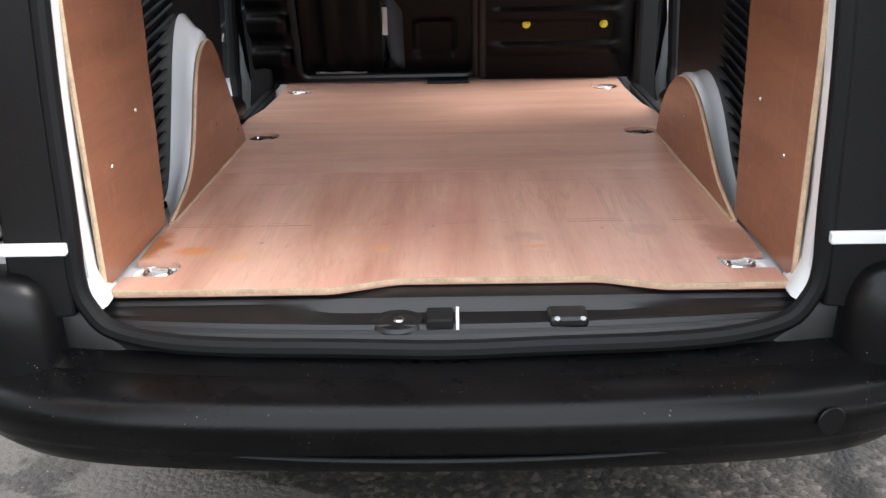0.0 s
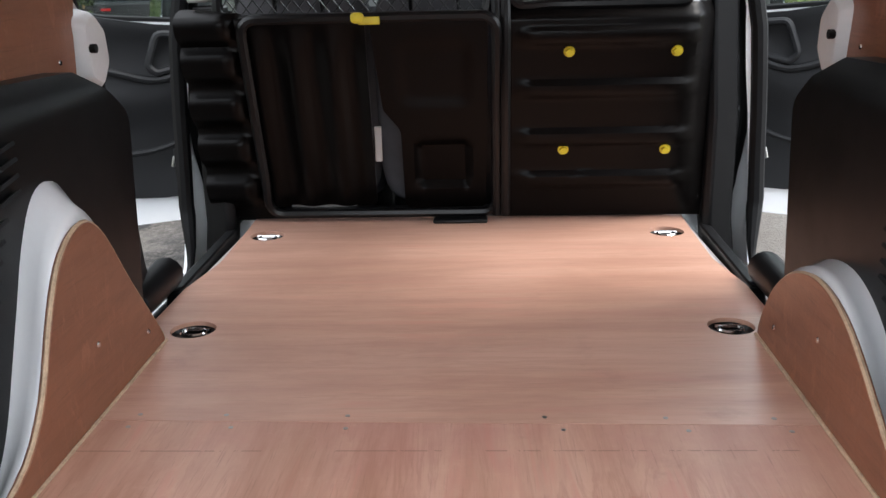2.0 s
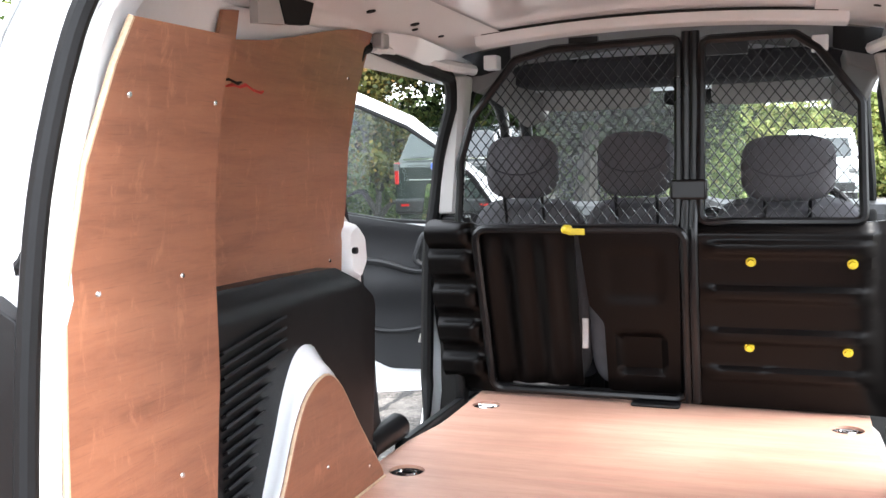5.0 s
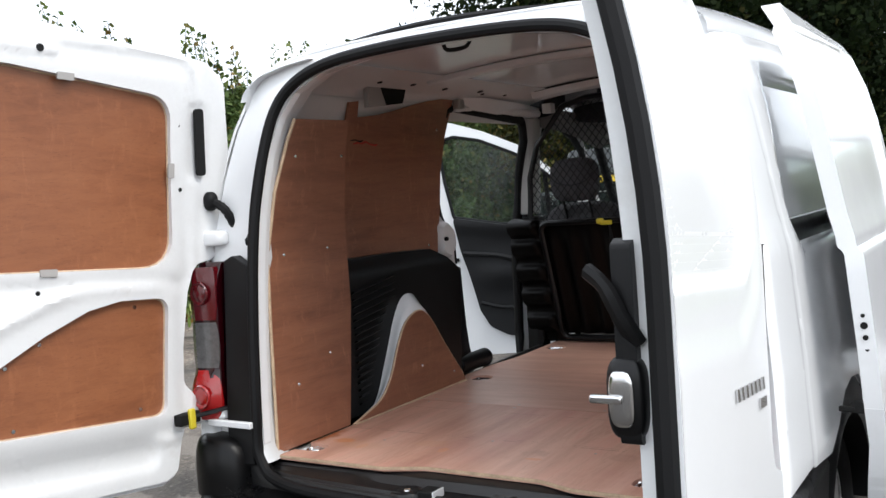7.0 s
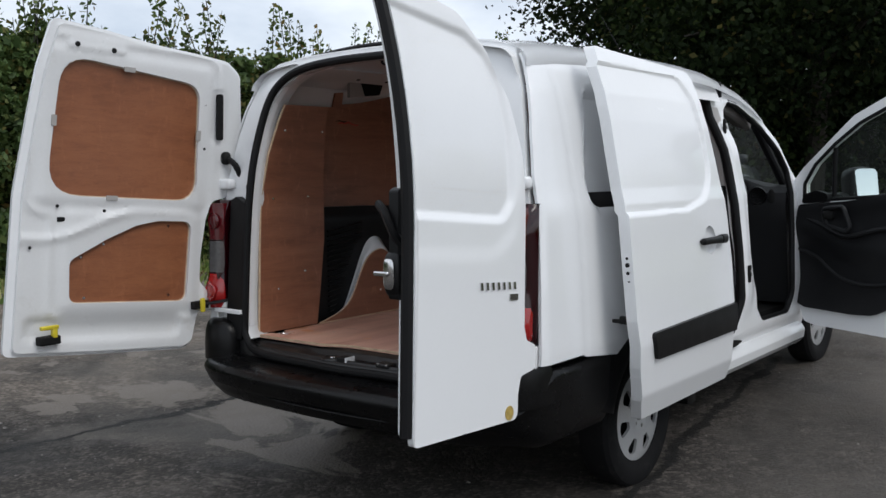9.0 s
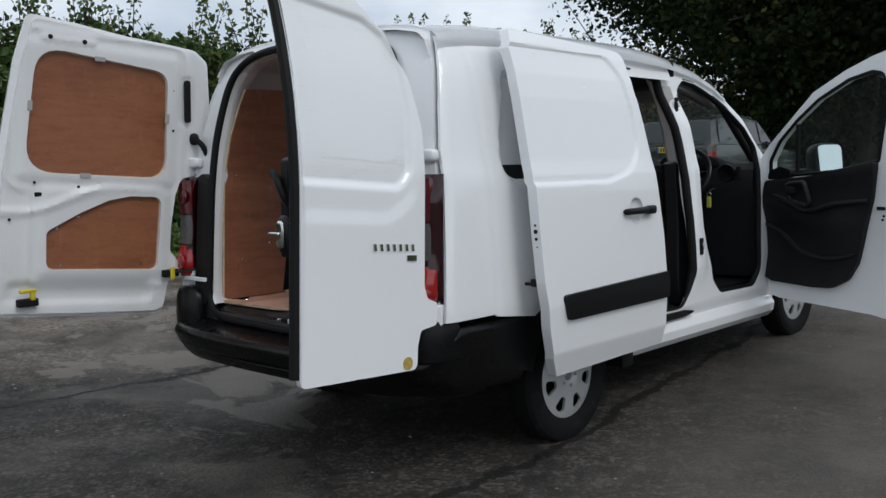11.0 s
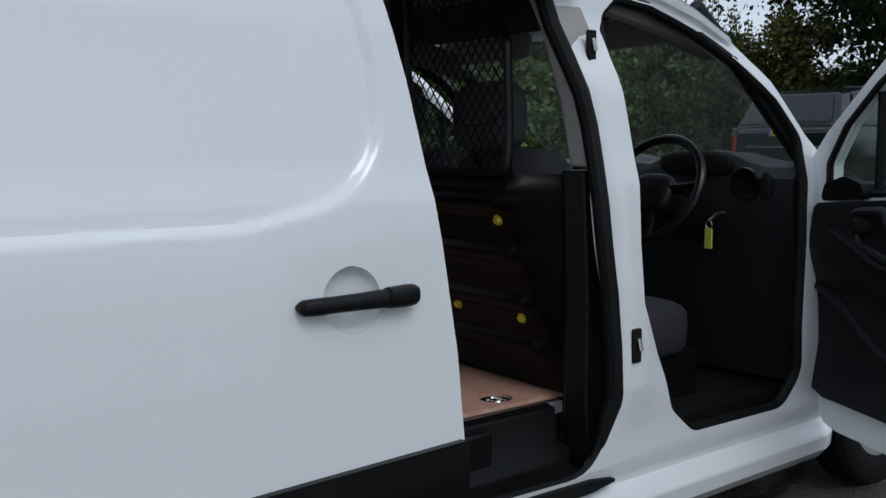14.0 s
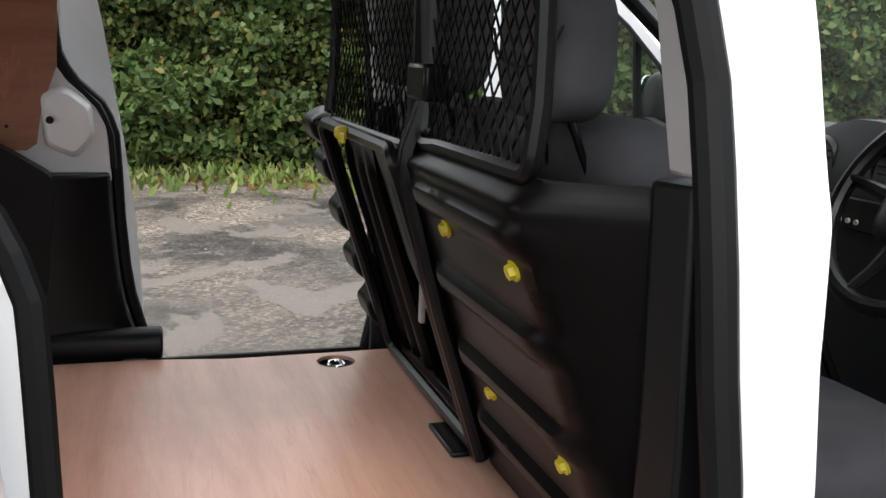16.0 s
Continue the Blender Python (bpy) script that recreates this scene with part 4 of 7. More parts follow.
def rear_frame():
    half = [(0.0, 1.822)] + [(0.4, 1.818), (0.58, 1.80), (0.68, 1.765)] + [(side_x(z) - 0.04, z) for z in (1.7, 1.6, 1.45, 1.3, 1.15, 0.95, 0.75, 0.60)] + [(0.66, 0.60)]
    inside = [p for p in OPEN if p[1] > 0.62][::-1]
    half = half + [(x, z) for x, z in inside[:-1]]
    outline = [p for p in half] + [(0.0005, 1.764), (-0.0005, 1.764)] + [(-x, z) for x, z in half[:0:-1]] + [(-0.0005, 1.822)]
    part("rear_frame", plate(outline, lambda x, z, w: Vector((x, rear_y(z, x) + 0.004 + w, z)), (), 0.03, 0.06, 0.06), WHITE, van)
    bm = bmesh.new()
    rings = []
    jamb_line = [(-x, z) for x, z in OPEN[11:0:-1]] + OPEN[:12]
    for g, dy in ((0.010, -0.006), (0.001, 0.012), (0.003, 0.04), (0.016, 0.11)):
        rings.append([Vector((x + math.copysign(g, x) * (abs(x) > 0.02), rear_y(z, x) + dy, z + (g if z > 1.2 else -g * 0.3))) for x, z in jamb_line])
    loft(bm, rings, cap=False, loop=False)
    part("opening_jamb", bm, WHITE_IN, van)
    bm = bmesh.new()
    half = [Vector((x * 1.014, rear_y(z, x) - 0.012, z + (0.014 if z > 1.6 else 0))) for x, z in OPEN if z > 0.7]
    half += [Vector(p) for p in ((0.625, -0.058, 0.645), (0.609, -0.062, 0.595), (0.572, -0.069, 0.557), (0.48, -0.085, 0.539), (0.355, -0.097, 0.534), (0.18, -0.106, 0.534), (0.0, -0.111, 0.531))]
    half[0].x = 0.0
    pts = spline(half + [Vector((-p.x, p.y, p.z)) for p in half[-2:0:-1]], 4, True)
    tube(bm, pts, 0.017, 10, closed=True)
    part("rear_seal", bm, RUBBER, van, "black rubber seal round the load opening")
    bm = bmesh.new()
    tube(bm, [Vector((x, rear_y(1.86, x) + 0.015, 1.832 - 0.045 * (x / 0.55) ** 2)) for x in np.linspace(-0.55, 0.55, 15)], 0.011, 6)
    part("roof_strip", bm, RUBBER, van, "black rubber strip along the rear roof edge")


rear_frame()


def windscreen():
    bm = bmesh.new()
    rings = []
    for k in range(7):
        t = k / 6
        y, z = 2.60 + 0.86 * t, 1.685 - 0.61 * t ** 1.08
        hw = 0.575 + 0.135 * t
        rings.append([Vector((x * hw, y - 0.10 * (x * x) * 0.9 + 0.07, z + 0.02 * (1 - x * x))) for x in np.linspace(-1, 1, 13)])
    loft(bm, rings, loop=False)
    bmesh.ops.solidify(bm, geom=bm.faces[:], thickness=0.005)
    ob = part("windscreen", bm, GLASS, van, "curved clear windscreen")
    ob.visible_shadow = False
    for s in (1, -1):
        bm = bmesh.new()
        tube(bm, spline([(s * 0.62, 2.58, 1.69), (s * 0.64, 2.76, 1.54), (s * 0.68, 3.0, 1.30), (s * 0.70, 3.2, 1.12)], 5), 0.026, 10)
        part("windscreen_pillar", bm, TRIM, van)


windscreen()
for s in (1, -1):
    bm = bmesh.new()
    loft(bm, [[(s * (x + dx), y, z + dz) for dx, dz in ((0.0, 0.0), (0.03, -0.012), (0.055, 0.0), (0.06, 0.06), (-0.06, 0.07), (-0.05, 0.02))] for y, x, z in ((2.04, 0.590, 1.645), (2.2, 0.590, 1.640), (2.4, 0.585, 1.610), (2.55, 0.58, 1.578), (2.68, 0.575, 1.545))])
    part("headliner_edge", bm, HEADLINER, van, "grey cloth headliner edge over the cab door", bevel=0.006)


def nose():
    """Bonnet, wings and front end."""
    bm = bmesh.new()
    rings = []
    for y, zt, hw, zb in ((3.0, 1.09, 0.80, 0.35), (3.3, 1.07, 0.855, 0.72), (3.6, 1.03, 0.865, 0.70), (3.9, 0.95, 0.85, 0.45), (4.12, 0.82, 0.78, 0.30), (4.22, 0.6, 0.68, 0.25)):
        ring = []
        for i in range(17):
            a = math.pi * i / 16
            c, sn = math.cos(a), math.sin(a)
            ring.append((hw * math.copysign(abs(c) ** 0.45, c), y, zb + (zt - zb) * abs(sn) ** 0.5))
        rings.append(ring)
    loft(bm, rings, loop=False)
    bmesh.ops.solidify(bm, geom=bm.faces[:], thickness=0.01)
    part("front_body", bm, WHITE, van)


nose()


# ---- load floor ----
def load_floor():
    under = [(-0.66, 0.075), (0.66, 0.075), (0.66, 1.28), (0.64, 1.95), (0.62, 2.05), (-0.62, 2.05), (-0.64, 1.95), (-0.66, 1.28)]
    part("floor_pan", plate(under, lambda x, y, w: Vector((x, y, 0.576 - w)), thick=0.03), WHITE_IN, van, "white painted steel floor pan")
    for s in (1, -1):
        rim = [(s * 0.49, 0.045), (s * 0.63, 0.045), (s * 0.63, 0.50), (s * 0.49, 0.50)]
        part("floor_flange", plate(rim, lambda x, y, w: Vector((x, y, 0.586 - w)), thick=0.009), WHITE_IN, van)
    t = 0.012
    lift = lambda x, y, w: Vector((x, y, 0.600 - w))
    slot = lambda s: [(s * 0.592, 0.066, 0), (s * 0.500, 0.066, 0.03), (s * 0.500, 0.139, 0.03), (s * 0.592, 0.143, 0)]
    rear_edge = [(-0.592, -0.004, 0.012), (-0.20, -0.004, 0.1), (-0.09, 0.038, 0.1), (0.27, 0.036, 0.1), (0.38, -0.004, 0.1), (0.596, -0.004, 0.012)]
    right = [(0.594, 0.02, 0)] + slot(1) + [(0.596, 0.40, 0.02), (0.596, 0.738, 0)]
    left = [(-x, 0.762 if y == 0.738 else y, r) for x, y, r in right[::-1]]
    sheet1 = part("floor_sheet", plate(rnd(rear_edge + right + left, 0.02, 4), lift, thick=t), PLY_REAR, van, "worn pink-brown plywood floor sheet with stains")
    rim = sorted({(round(x, 4), round(y, 4)) for x, y in rnd(rear_edge + right + left, 0.02, 4) if y < 0.045 and abs(x) < 0.598})
    bm = bmesh.new()
    loft(bm, [[(x, y + dy, z) for dy, z in ((-0.0025, 0.6006), (0.002, 0.6006), (0.002, 0.5925), (-0.0025, 0.5925))] for x, y in rim])
    part("sheet_edge", bm, PLYEDGE, sheet1, "pale layered plywood edge")
    edge = [(-0.596, 0.7645, 0), (0.596, 0.7405, 0), (0.596, 1.10, 0.02), (0.648, 1.20, 0.05), (0.645, 1.42, 0.1), (0.615, 1.62, 0.15), (0.618, 1.9, 0.1), (0.622, 2.06, 0.02)]
    edge += [(-x, y, r) for x, y, r in edge[:1:-1]]
    holes = [circle2(s * x, y, 0.047, 22) for x, y in ((0.548, 1.166), (0.548, 1.866)) for s in (1, -1)]
    part("floor_sheet", plate(rnd(edge, 0.02, 4), lift, holes, t), PLY_FRONT, van, "smooth pink-brown plywood floor sheet")
    for s in (1, -1):
        for y in (1.166, 1.866, 0.100):
            x = s * 0.548 if y > 1 else s * 0.540
            bm = bmesh.new()
            lathe(bm, [(0.0, 0.579), (0.030, 0.579), (0.040, 0.582), (0.046, 0.590), (0.047, 0.586), (0.044, 0.577)], Matrix.Translation((x, y, 0.001)), 22)
            cup = part("lashing_cup", bm, SATIN if y > 1 else WHITE_IN, van, "recessed lashing point in the floor")
            bm = bmesh.new()
            tube(bm, [Vector((x + 0.024 * math.cos(a), y + 0.019 * math.sin(a), 0.593)) for a in np.linspace(0, 2 * math.pi, 15)[:-1]], 0.0045, 6, True)
            tube(bm, [Vector((x - 0.030, y + 0.014, 0.592)), Vector((x + 0.030, y + 0.014, 0.592))], 0.006, 6)
            part("lashing_ring", bm, CHROME, cup, "chromed lashing ring")
    rng = random.Random(4)
    for x, y in [(s * k, yy) for yy in (0.022, -0.022) for s in (1, -1) for k in (0.16, 0.36, 0.52)] + [(-0.02, 0.33), (0.33, 0.30), (-0.36, 0.24)]:
        bm = bmesh.new()
        disc(bm, (x + rng.uniform(-.02, .02), y + (0.7515 - 0.02 * x if abs(y) < 0.1 else 0), 0.5995), (0, 0, 1), 0.0042, 0.0012, 8)
        part("screw_head", bm, STEEL, sheet1)


load_floor()


# ---- load space sides ----
ARCH = [(0.368, 0.602), (0.43, 0.618), (0.53, 0.650), (0.60, 0.715), (0.655, 0.815), (0.705, 0.885), (0.765, 0.920), (0.825, 0.924), (0.885, 0.882), (0.96, 0.785), (1.04, 0.690), (1.095, 0.625), (1.105, 0.602)]
wall_x = lerp_of([(0.55, 0.598), (0.75, 0.606), (0.95, 0.615), (1.2, 0.621), (1.35, 0.607), (1.5, 0.578), (1.62, 0.542)])
upper_x = lerp_of([(1.1, 0.732), (1.3, 0.738), (1.45, 0.728), (1.6, 0.705), (1.75, 0.668)])


ARCH_RIGHT = [(0.325, 0.602), (0.40, 0.622), (0.48, 0.650), (0.565, 0.702), (0.64, 0.752), (0.71, 0.788), (0.79, 0.808), (0.87, 0.806), (0.96, 0.778), (1.04, 0.725), (1.09, 0.665), (1.115, 0.62), (1.118, 0.602)]
BIG_LEFT = [(0.530, 0.602), (0.570, 0.618), (0.610, 0.668), (0.650, 0.745), (0.690, 0.825), (0.730, 0.905), (0.775, 0.965), (0.820, 0.988), (0.868, 0.978), (0.925, 0.915), (1.00, 0.815), (1.075, 0.695), (1.10, 0.602)]
BIG_RIGHT = [(0.485, 0.602), (0.540, 0.615), (0.60, 0.655), (0.655, 0.708), (0.71, 0.758), (0.77, 0.795), (0.84, 0.816), (0.91, 0.816), (0.98, 0.798), (1.05, 0.760), (1.10, 0.705), (1.125, 0.65), (1.13, 0.602)]




def load_side(s):
    arch, big = (ARCH, BIG_LEFT) if s < 0 else (ARCH_RIGHT, BIG_RIGHT)
    rear_line = [(rear_y(z) + 0.045, z) for z in (0.602, 0.8, 1.0, 1.2, 1.4, 1.55, 1.62)]
    poly = rear_line[::-1] + [(0.362, 0.602), (0.400, 0.80), (0.435, 1.0), (0.442, 1.2), (0.425, 1.42), (0.405, 1.622)]
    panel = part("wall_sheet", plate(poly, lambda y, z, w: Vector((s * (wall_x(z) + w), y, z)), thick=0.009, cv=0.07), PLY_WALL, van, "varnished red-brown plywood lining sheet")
    for y, z in ((0.163, 1.507), (0.395, 1.507), (0.123, 1.202), (0.339, 1.206), (0.13, 0.79), (0.30, 0.86)):
        bm = bmesh.new()
        disc(bm, (s * (wall_x(z) + 0.001), y, z), (-s, 0, 0), 0.006, 0.003, 10, 0.004)
        part("screw_head", bm, CHROME, panel)
    bm = bmesh.new()
    tube(bm, [(s * (wall_x(z) + 0.003), y - 0.001, z) for y, z in rear_line], 0.0055, 6)
    part("sheet_edge", bm, PLYEDGE, panel, "pale layered plywood edge")
    poly = [(0.40, 1.11), (1.17, 1.095), (1.192, 1.11), (1.205, 1.19), (1.242, 1.29), (1.250, 1.44), (1.27, 1.60), (1.295, 1.746), (1.20, 1.743), (1.10, 1.730), (1.01, 1.713), (0.90, 1.690), (0.78, 1.668), (0.655, 1.655), (0.650, 1.712), (0.595, 1.706), (0.59, 1.64), (0.40, 1.62)]
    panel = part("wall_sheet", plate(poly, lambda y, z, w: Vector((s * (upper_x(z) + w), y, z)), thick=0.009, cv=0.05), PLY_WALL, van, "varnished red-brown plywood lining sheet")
    for y, z in ((1.20, 1.62), (1.13, 1.15)):
        bm = bmesh.new()
        disc(bm, (s * (upper_x(z) + 0.001), y, z), (-s, 0, 0), 0.006, 0.003, 10, 0.004)
        part("screw_head", bm, CHROME, panel)
    # pale scrawl on the sheet
    if s < 0:
        bm = bmesh.new()
        tube(bm, [(-(upper_x(1.56) - 0.001), y, z) for y, z in ((0.640, 1.560), (0.665, 1.566), (0.690, 1.562), (0.715, 1.570), (0.745, 1.560), (0.775, 1.556), (0.790, 1.560))], [0.003, 0.007, 0.005, 0.008, 0.007, 0.006, 0.002], 6, flat=0.3)
        part("ink_mark", bm, surface("red_ink", (0.45, 0.03, 0.02), 0.6), panel, "red ink mark on the plywood")
        bm = bmesh.new()
        tube(bm, [(-(upper_x(1.56) - 0.0015), y, z) for y, z in ((0.625, 1.572), (0.65, 1.576), (0.68, 1.570), (0.70, 1.574))], [0.003, 0.006, 0.007, 0.003], 6, flat=0.3)
        part("ink_mark", bm, DARKBAR, panel, "black ink mark on the plywood")
    # black moulded lining over the wheel
    poly = [(0.36, 0.60), (0.42, 1.150), (0.80, 1.147), (1.06, 1.140, 0.03), (1.14, 1.10, 0.05), (1.235, 1.04, 0.05), (1.21, 0.80, 0.05), (1.185, 0.60)]
    lx = 0.655
    liner = part("wheel_lining", plate(rnd(poly, 0.01, 4), lambda y, z, w: Vector((s * (lx + w + 0.03 * smoothstep(1.09, 1.15, z)), y, z)), thick=0.06, cv=0.02), BLACK, van, "black moulded plastic wheel arch lining", bevel=0.006)
    for k in range(17):
        z = 0.655 + 0.0245 * k
        y1 = float(np.interp(z, [p[1] for p in big[:8]], [p[0] for p in big[:8]])) - 0.075 if z < big[6][1] else 0.74
        if y1 < 0.52:
            continue
        m = Matrix.Translation((s * (lx - 0.003), 0.6, z)) @ Matrix.Rotation(radians(8), 4, 'X') @ Matrix.Rotation(s * radians(28), 4, 'Y')
        bm = bmesh.new()
        box(bm, (0, (0.49 + y1) / 2 - 0.6, 0), (0.020, y1 - 0.49, 0.006), m)
        part("louvre", bm, BLACK, liner)
    # white wheel arch and its plywood cheek
    bm = bmesh.new()
    mid = [((a[0] * 0.45 + b[0] * 0.55), (a[1] * 0.45 + b[1] * 0.55)) for a, b in zip(arch, big)]
    sm = lambda line: [(p.x, p.y) for p in spline([(a, b, 0) for a, b in line], 3)]
    rings = [[(s * x, y, z) for y, z in sm(line)] for line, x in ((arch, 0.598), ([(a[0] * 0.7 + b[0] * 0.3 - 0.004, a[1] * 0.7 + b[1] * 0.3 + 0.006) for a, b in zip(arch, big)], 0.604), (mid, 0.622), (big, 0.648), (big, 0.67))]
    loft(bm, rings, loop=False)
    part("wheel_arch", bm, WHITE, van, "glossy white wheel arch", angle=75)
    cheek = part("arch_cheek", plate([(y, z) for y, z in sm(arch)], lambda y, z, w: Vector((s * (0.586 + w), y, z)), thick=0.012), PLY_WALL, van, "plywood cheek on the wheel arch", bevel=0.002)
    for y, z in ((0.80, 0.72), (1.02, 0.655)):
        bm = bmesh.new()
        disc(bm, (s * 0.587, y, z), (-s, 0, 0), 0.006, 0.003, 10, 0.004)
        part("screw_head", bm, CHROME, cheek)
    bm = bmesh.new()
    tube(bm, [(s * 0.591, y, z) for y, z in sm(arch)], 0.0042, 6)
    part("cheek_edge", bm, PLYEDGE, cheek, "pale plywood edge")
    bm = bmesh.new()
    tube(bm, [(s * 0.5835, arch[0][0], 0.603), (s * 0.5835, 0.8, 0.603), (s * 0.5835, arch[-1][0], 0.603)], 0.0034, 6)
    part("cheek_edge", bm, PLYEDGE, cheek, "pale plywood edge")
    # steel behind the lining sheets and the rounded pillar end
    poly = [(0.10, 0.58), (1.14, 0.58), (1.14, 1.15), (1.09, 1.45), (1.12, 1.72), (0.16, 1.72)]
    part("inner_side", plate(poly, lambda y, z, w: Vector((s * (min(side_x(z) - 0.045, upper_x(max(z, 1.1)) + 0.035) + w), y, z)), thick=0.012, cv=0.06, cu=0.1), WHITE_IN, van)
    poly = [(1.0, 1.02)] + [(edge_back(s, z) - 0.010, z) for z in (1.02, 1.10, 1.15, 1.19, 1.22, 1.26, 1.30, 1.34)] + [(1.12, 1.34)]
    cheek = part("pillar_gusset", plate(poly, lambda y, z, w: Vector((s * (0.7485 + w), y, z)), thick=0.014), WHITE_IN, van, "white painted pillar gusset", bevel=0.004)
    bm = bmesh.new()
    hexa = rnd([(1.105, 1.255, 0.04), (1.185, 1.285, 0.05), (1.27, 1.22, 0.05), (1.285, 1.11, 0.05), (1.215, 1.035, 0.03), (1.12, 1.075, 0.04)], 0.04, 4)
    loft(bm, [[(s * (x + 0.030), 1.266 - (0.02 if s > 0 else 0) + (y - 1.20) * k * 0.66, 1.165 + (z - 1.165) * k * 0.66) for y, z in hexa] for x, k in ((0.715, 1.05), (0.703, 1.0), (0.690, 0.95), (0.682, 0.84), (0.679, 0.62))])
    part("gusset_dome", bm, WHITE_IN, cheek)
    bm = bmesh.new()
    levels = [z for z in EDGE_Z if z > 1.0]
    loft(bm, [[(s * (upper_x(max(z, 1.1)) + 0.018), edge_back(s, z) - 0.016, z), (s * (upper_x(max(z, 1.1)) + 0.020), edge_back(s, z) - 0.008, z), (s * (aperture_x(1.2, z) - 0.012), edge_back(s, z) - 0.006, z), (s * (aperture_x(1.2, z) - 0.012), edge_back(s, z) - 0.016, z)] for z in levels])
    part("opening_return", bm, WHITE_IN, van, "white painted return at the side door")
    bm = bmesh.new()
    tube(bm, [(s * (upper_x(max(z, 1.1)) + 0.022), edge_back(s, z) - 0.004, z) for z in levels], 0.0085, 6)
    part("return_seal", bm, RUBBER, van, "black rubber edging at the side door")
    bm = bmesh.new()
    disc(bm, (s * 0.712, 1.225 - (0.02 if s > 0 else 0), 1.168), (-s, 0, 0), 0.009, 0.012, 10)
    part("rubber_plug", bm, RUBBER, cheek)
    bm = bmesh.new()
    loft(bm, [[(s * x, y, z) for x, y in ((0.655, 1.15), (0.665, 1.20), (0.70, edge_back(s, z) - 0.05), (0.735, edge_back(s, z) - 0.014), (0.775, edge_back(s, z) - 0.010), (0.775, 1.15))] for z in (1.042, 0.95, 0.85, 0.78, 0.72, 0.69, 0.656, 0.58)])
    part("lining_return", bm, BLACK, van, "black plastic lining at the side door", bevel=0.008)
    # roller cover and step well at the side door
    bm = bmesh.new()
    tube(bm, [(s * 0.685, 1.20, 0.635), (s * 0.695, 1.46, 0.628)], [0.036, 0.040], 14)
    part("roller_cover", bm, BLACK, van, "black plastic roller cover", bevel=0.006)
    bm = bmesh.new()
    rings = [[(s * x, y, z) for x, z in ((0.655, 0.598), (0.69, 0.590), (0.70, 0.50), (0.73, 0.455), (0.80, 0.44), (0.80, 0.42), (0.66, 0.42))] for y in (1.42, 1.5, 1.7, 1.90, 1.955)]
    loft(bm, rings)
    part("step_well", bm, BLACK, van, "black plastic side step", bevel=0.005)
    bm = bmesh.new()
    box(bm, (s * 0.70, 1.66, 0.52), (0.02, 0.12, 0.11))
    part("step_rib", bm, BLACK, van, bevel=0.01)
    # cant rail inside, above the sheets
    bm = bmesh.new()
    rings = []
    for y in (0.10, 0.3, 0.8, 1.2, 1.6, 1.9, 2.0):
        rings.append([(s * x, y, z) for x, z in ((0.715, 1.66), (0.690, 1.725), (0.665, 1.748), (0.645, 1.758), (0.54, 1.778), (0.44, 1.787))])
    loft(bm, rings, loop=False)
    rail = part("cant_rail", bm, WHITE_IN, van, "white painted roof rail with fixing holes", angle=25)
    # black discs laid on the rail give the dark of its holes
    for y, dz, r in ((0.30, 0, 0.013), (0.66, 0, 0.010), (0.86, 0.01, 0.012), (1.10, 0, 0.012), (1.36, 0.012, 0.013), (1.42, -0.012, 0.009), (1.6, 0, 0.009)):
        bm = bmesh.new()
        disc(bm, (s * (0.585 - dz), y, 1.7690 + dz * 0.2), (-s * 0.19, 0, -0.98), r, 0.003, 10)
        part("rail_hole", bm, DARKBAR, rail)
    # solid black block stands in for the shade of the recess
    bm = bmesh.new()
    loft(bm, [[(s * x, y + (z - 1.70) * 0.5, z) for y, z in ((0.765, 1.697), (0.865, 1.708), (0.865, 1.765), (0.70, 1.765))] for x in (0.654, 0.634)])
    part("speaker_recess", bm, DARKBAR, rail)
    bm = bmesh.new()
    loft(bm, [[(s * x, y, z) for y, z in ((0.655, 1.685), (0.775, 1.697), (0.735, 1.765), (0.655, 1.765))] for x in (0.656, 0.637)])
    part("recess_panel", bm, PALETRIM, rail)
    bm = bmesh.new()
    box(bm, (s * 0.655, 1.315, 1.725), (0.035, 0.045, 0.04))
    part("rail_stop", bm, STEEL, rail, bevel=0.006)
    # upper guide rail over the side opening
    bm = bmesh.new()
    tube(bm, spline([(s * 0.675, 1.30, 1.712), (s * 0.675, 1.48, 1.714), (s * 0.655, 1.75, 1.708), (s * 0.60, 1.95, 1.70)], 6), 0.018, 8)
    part("guide_rail", bm, WHITE_IN, van)


for s in (1, -1):
    load_side(s)


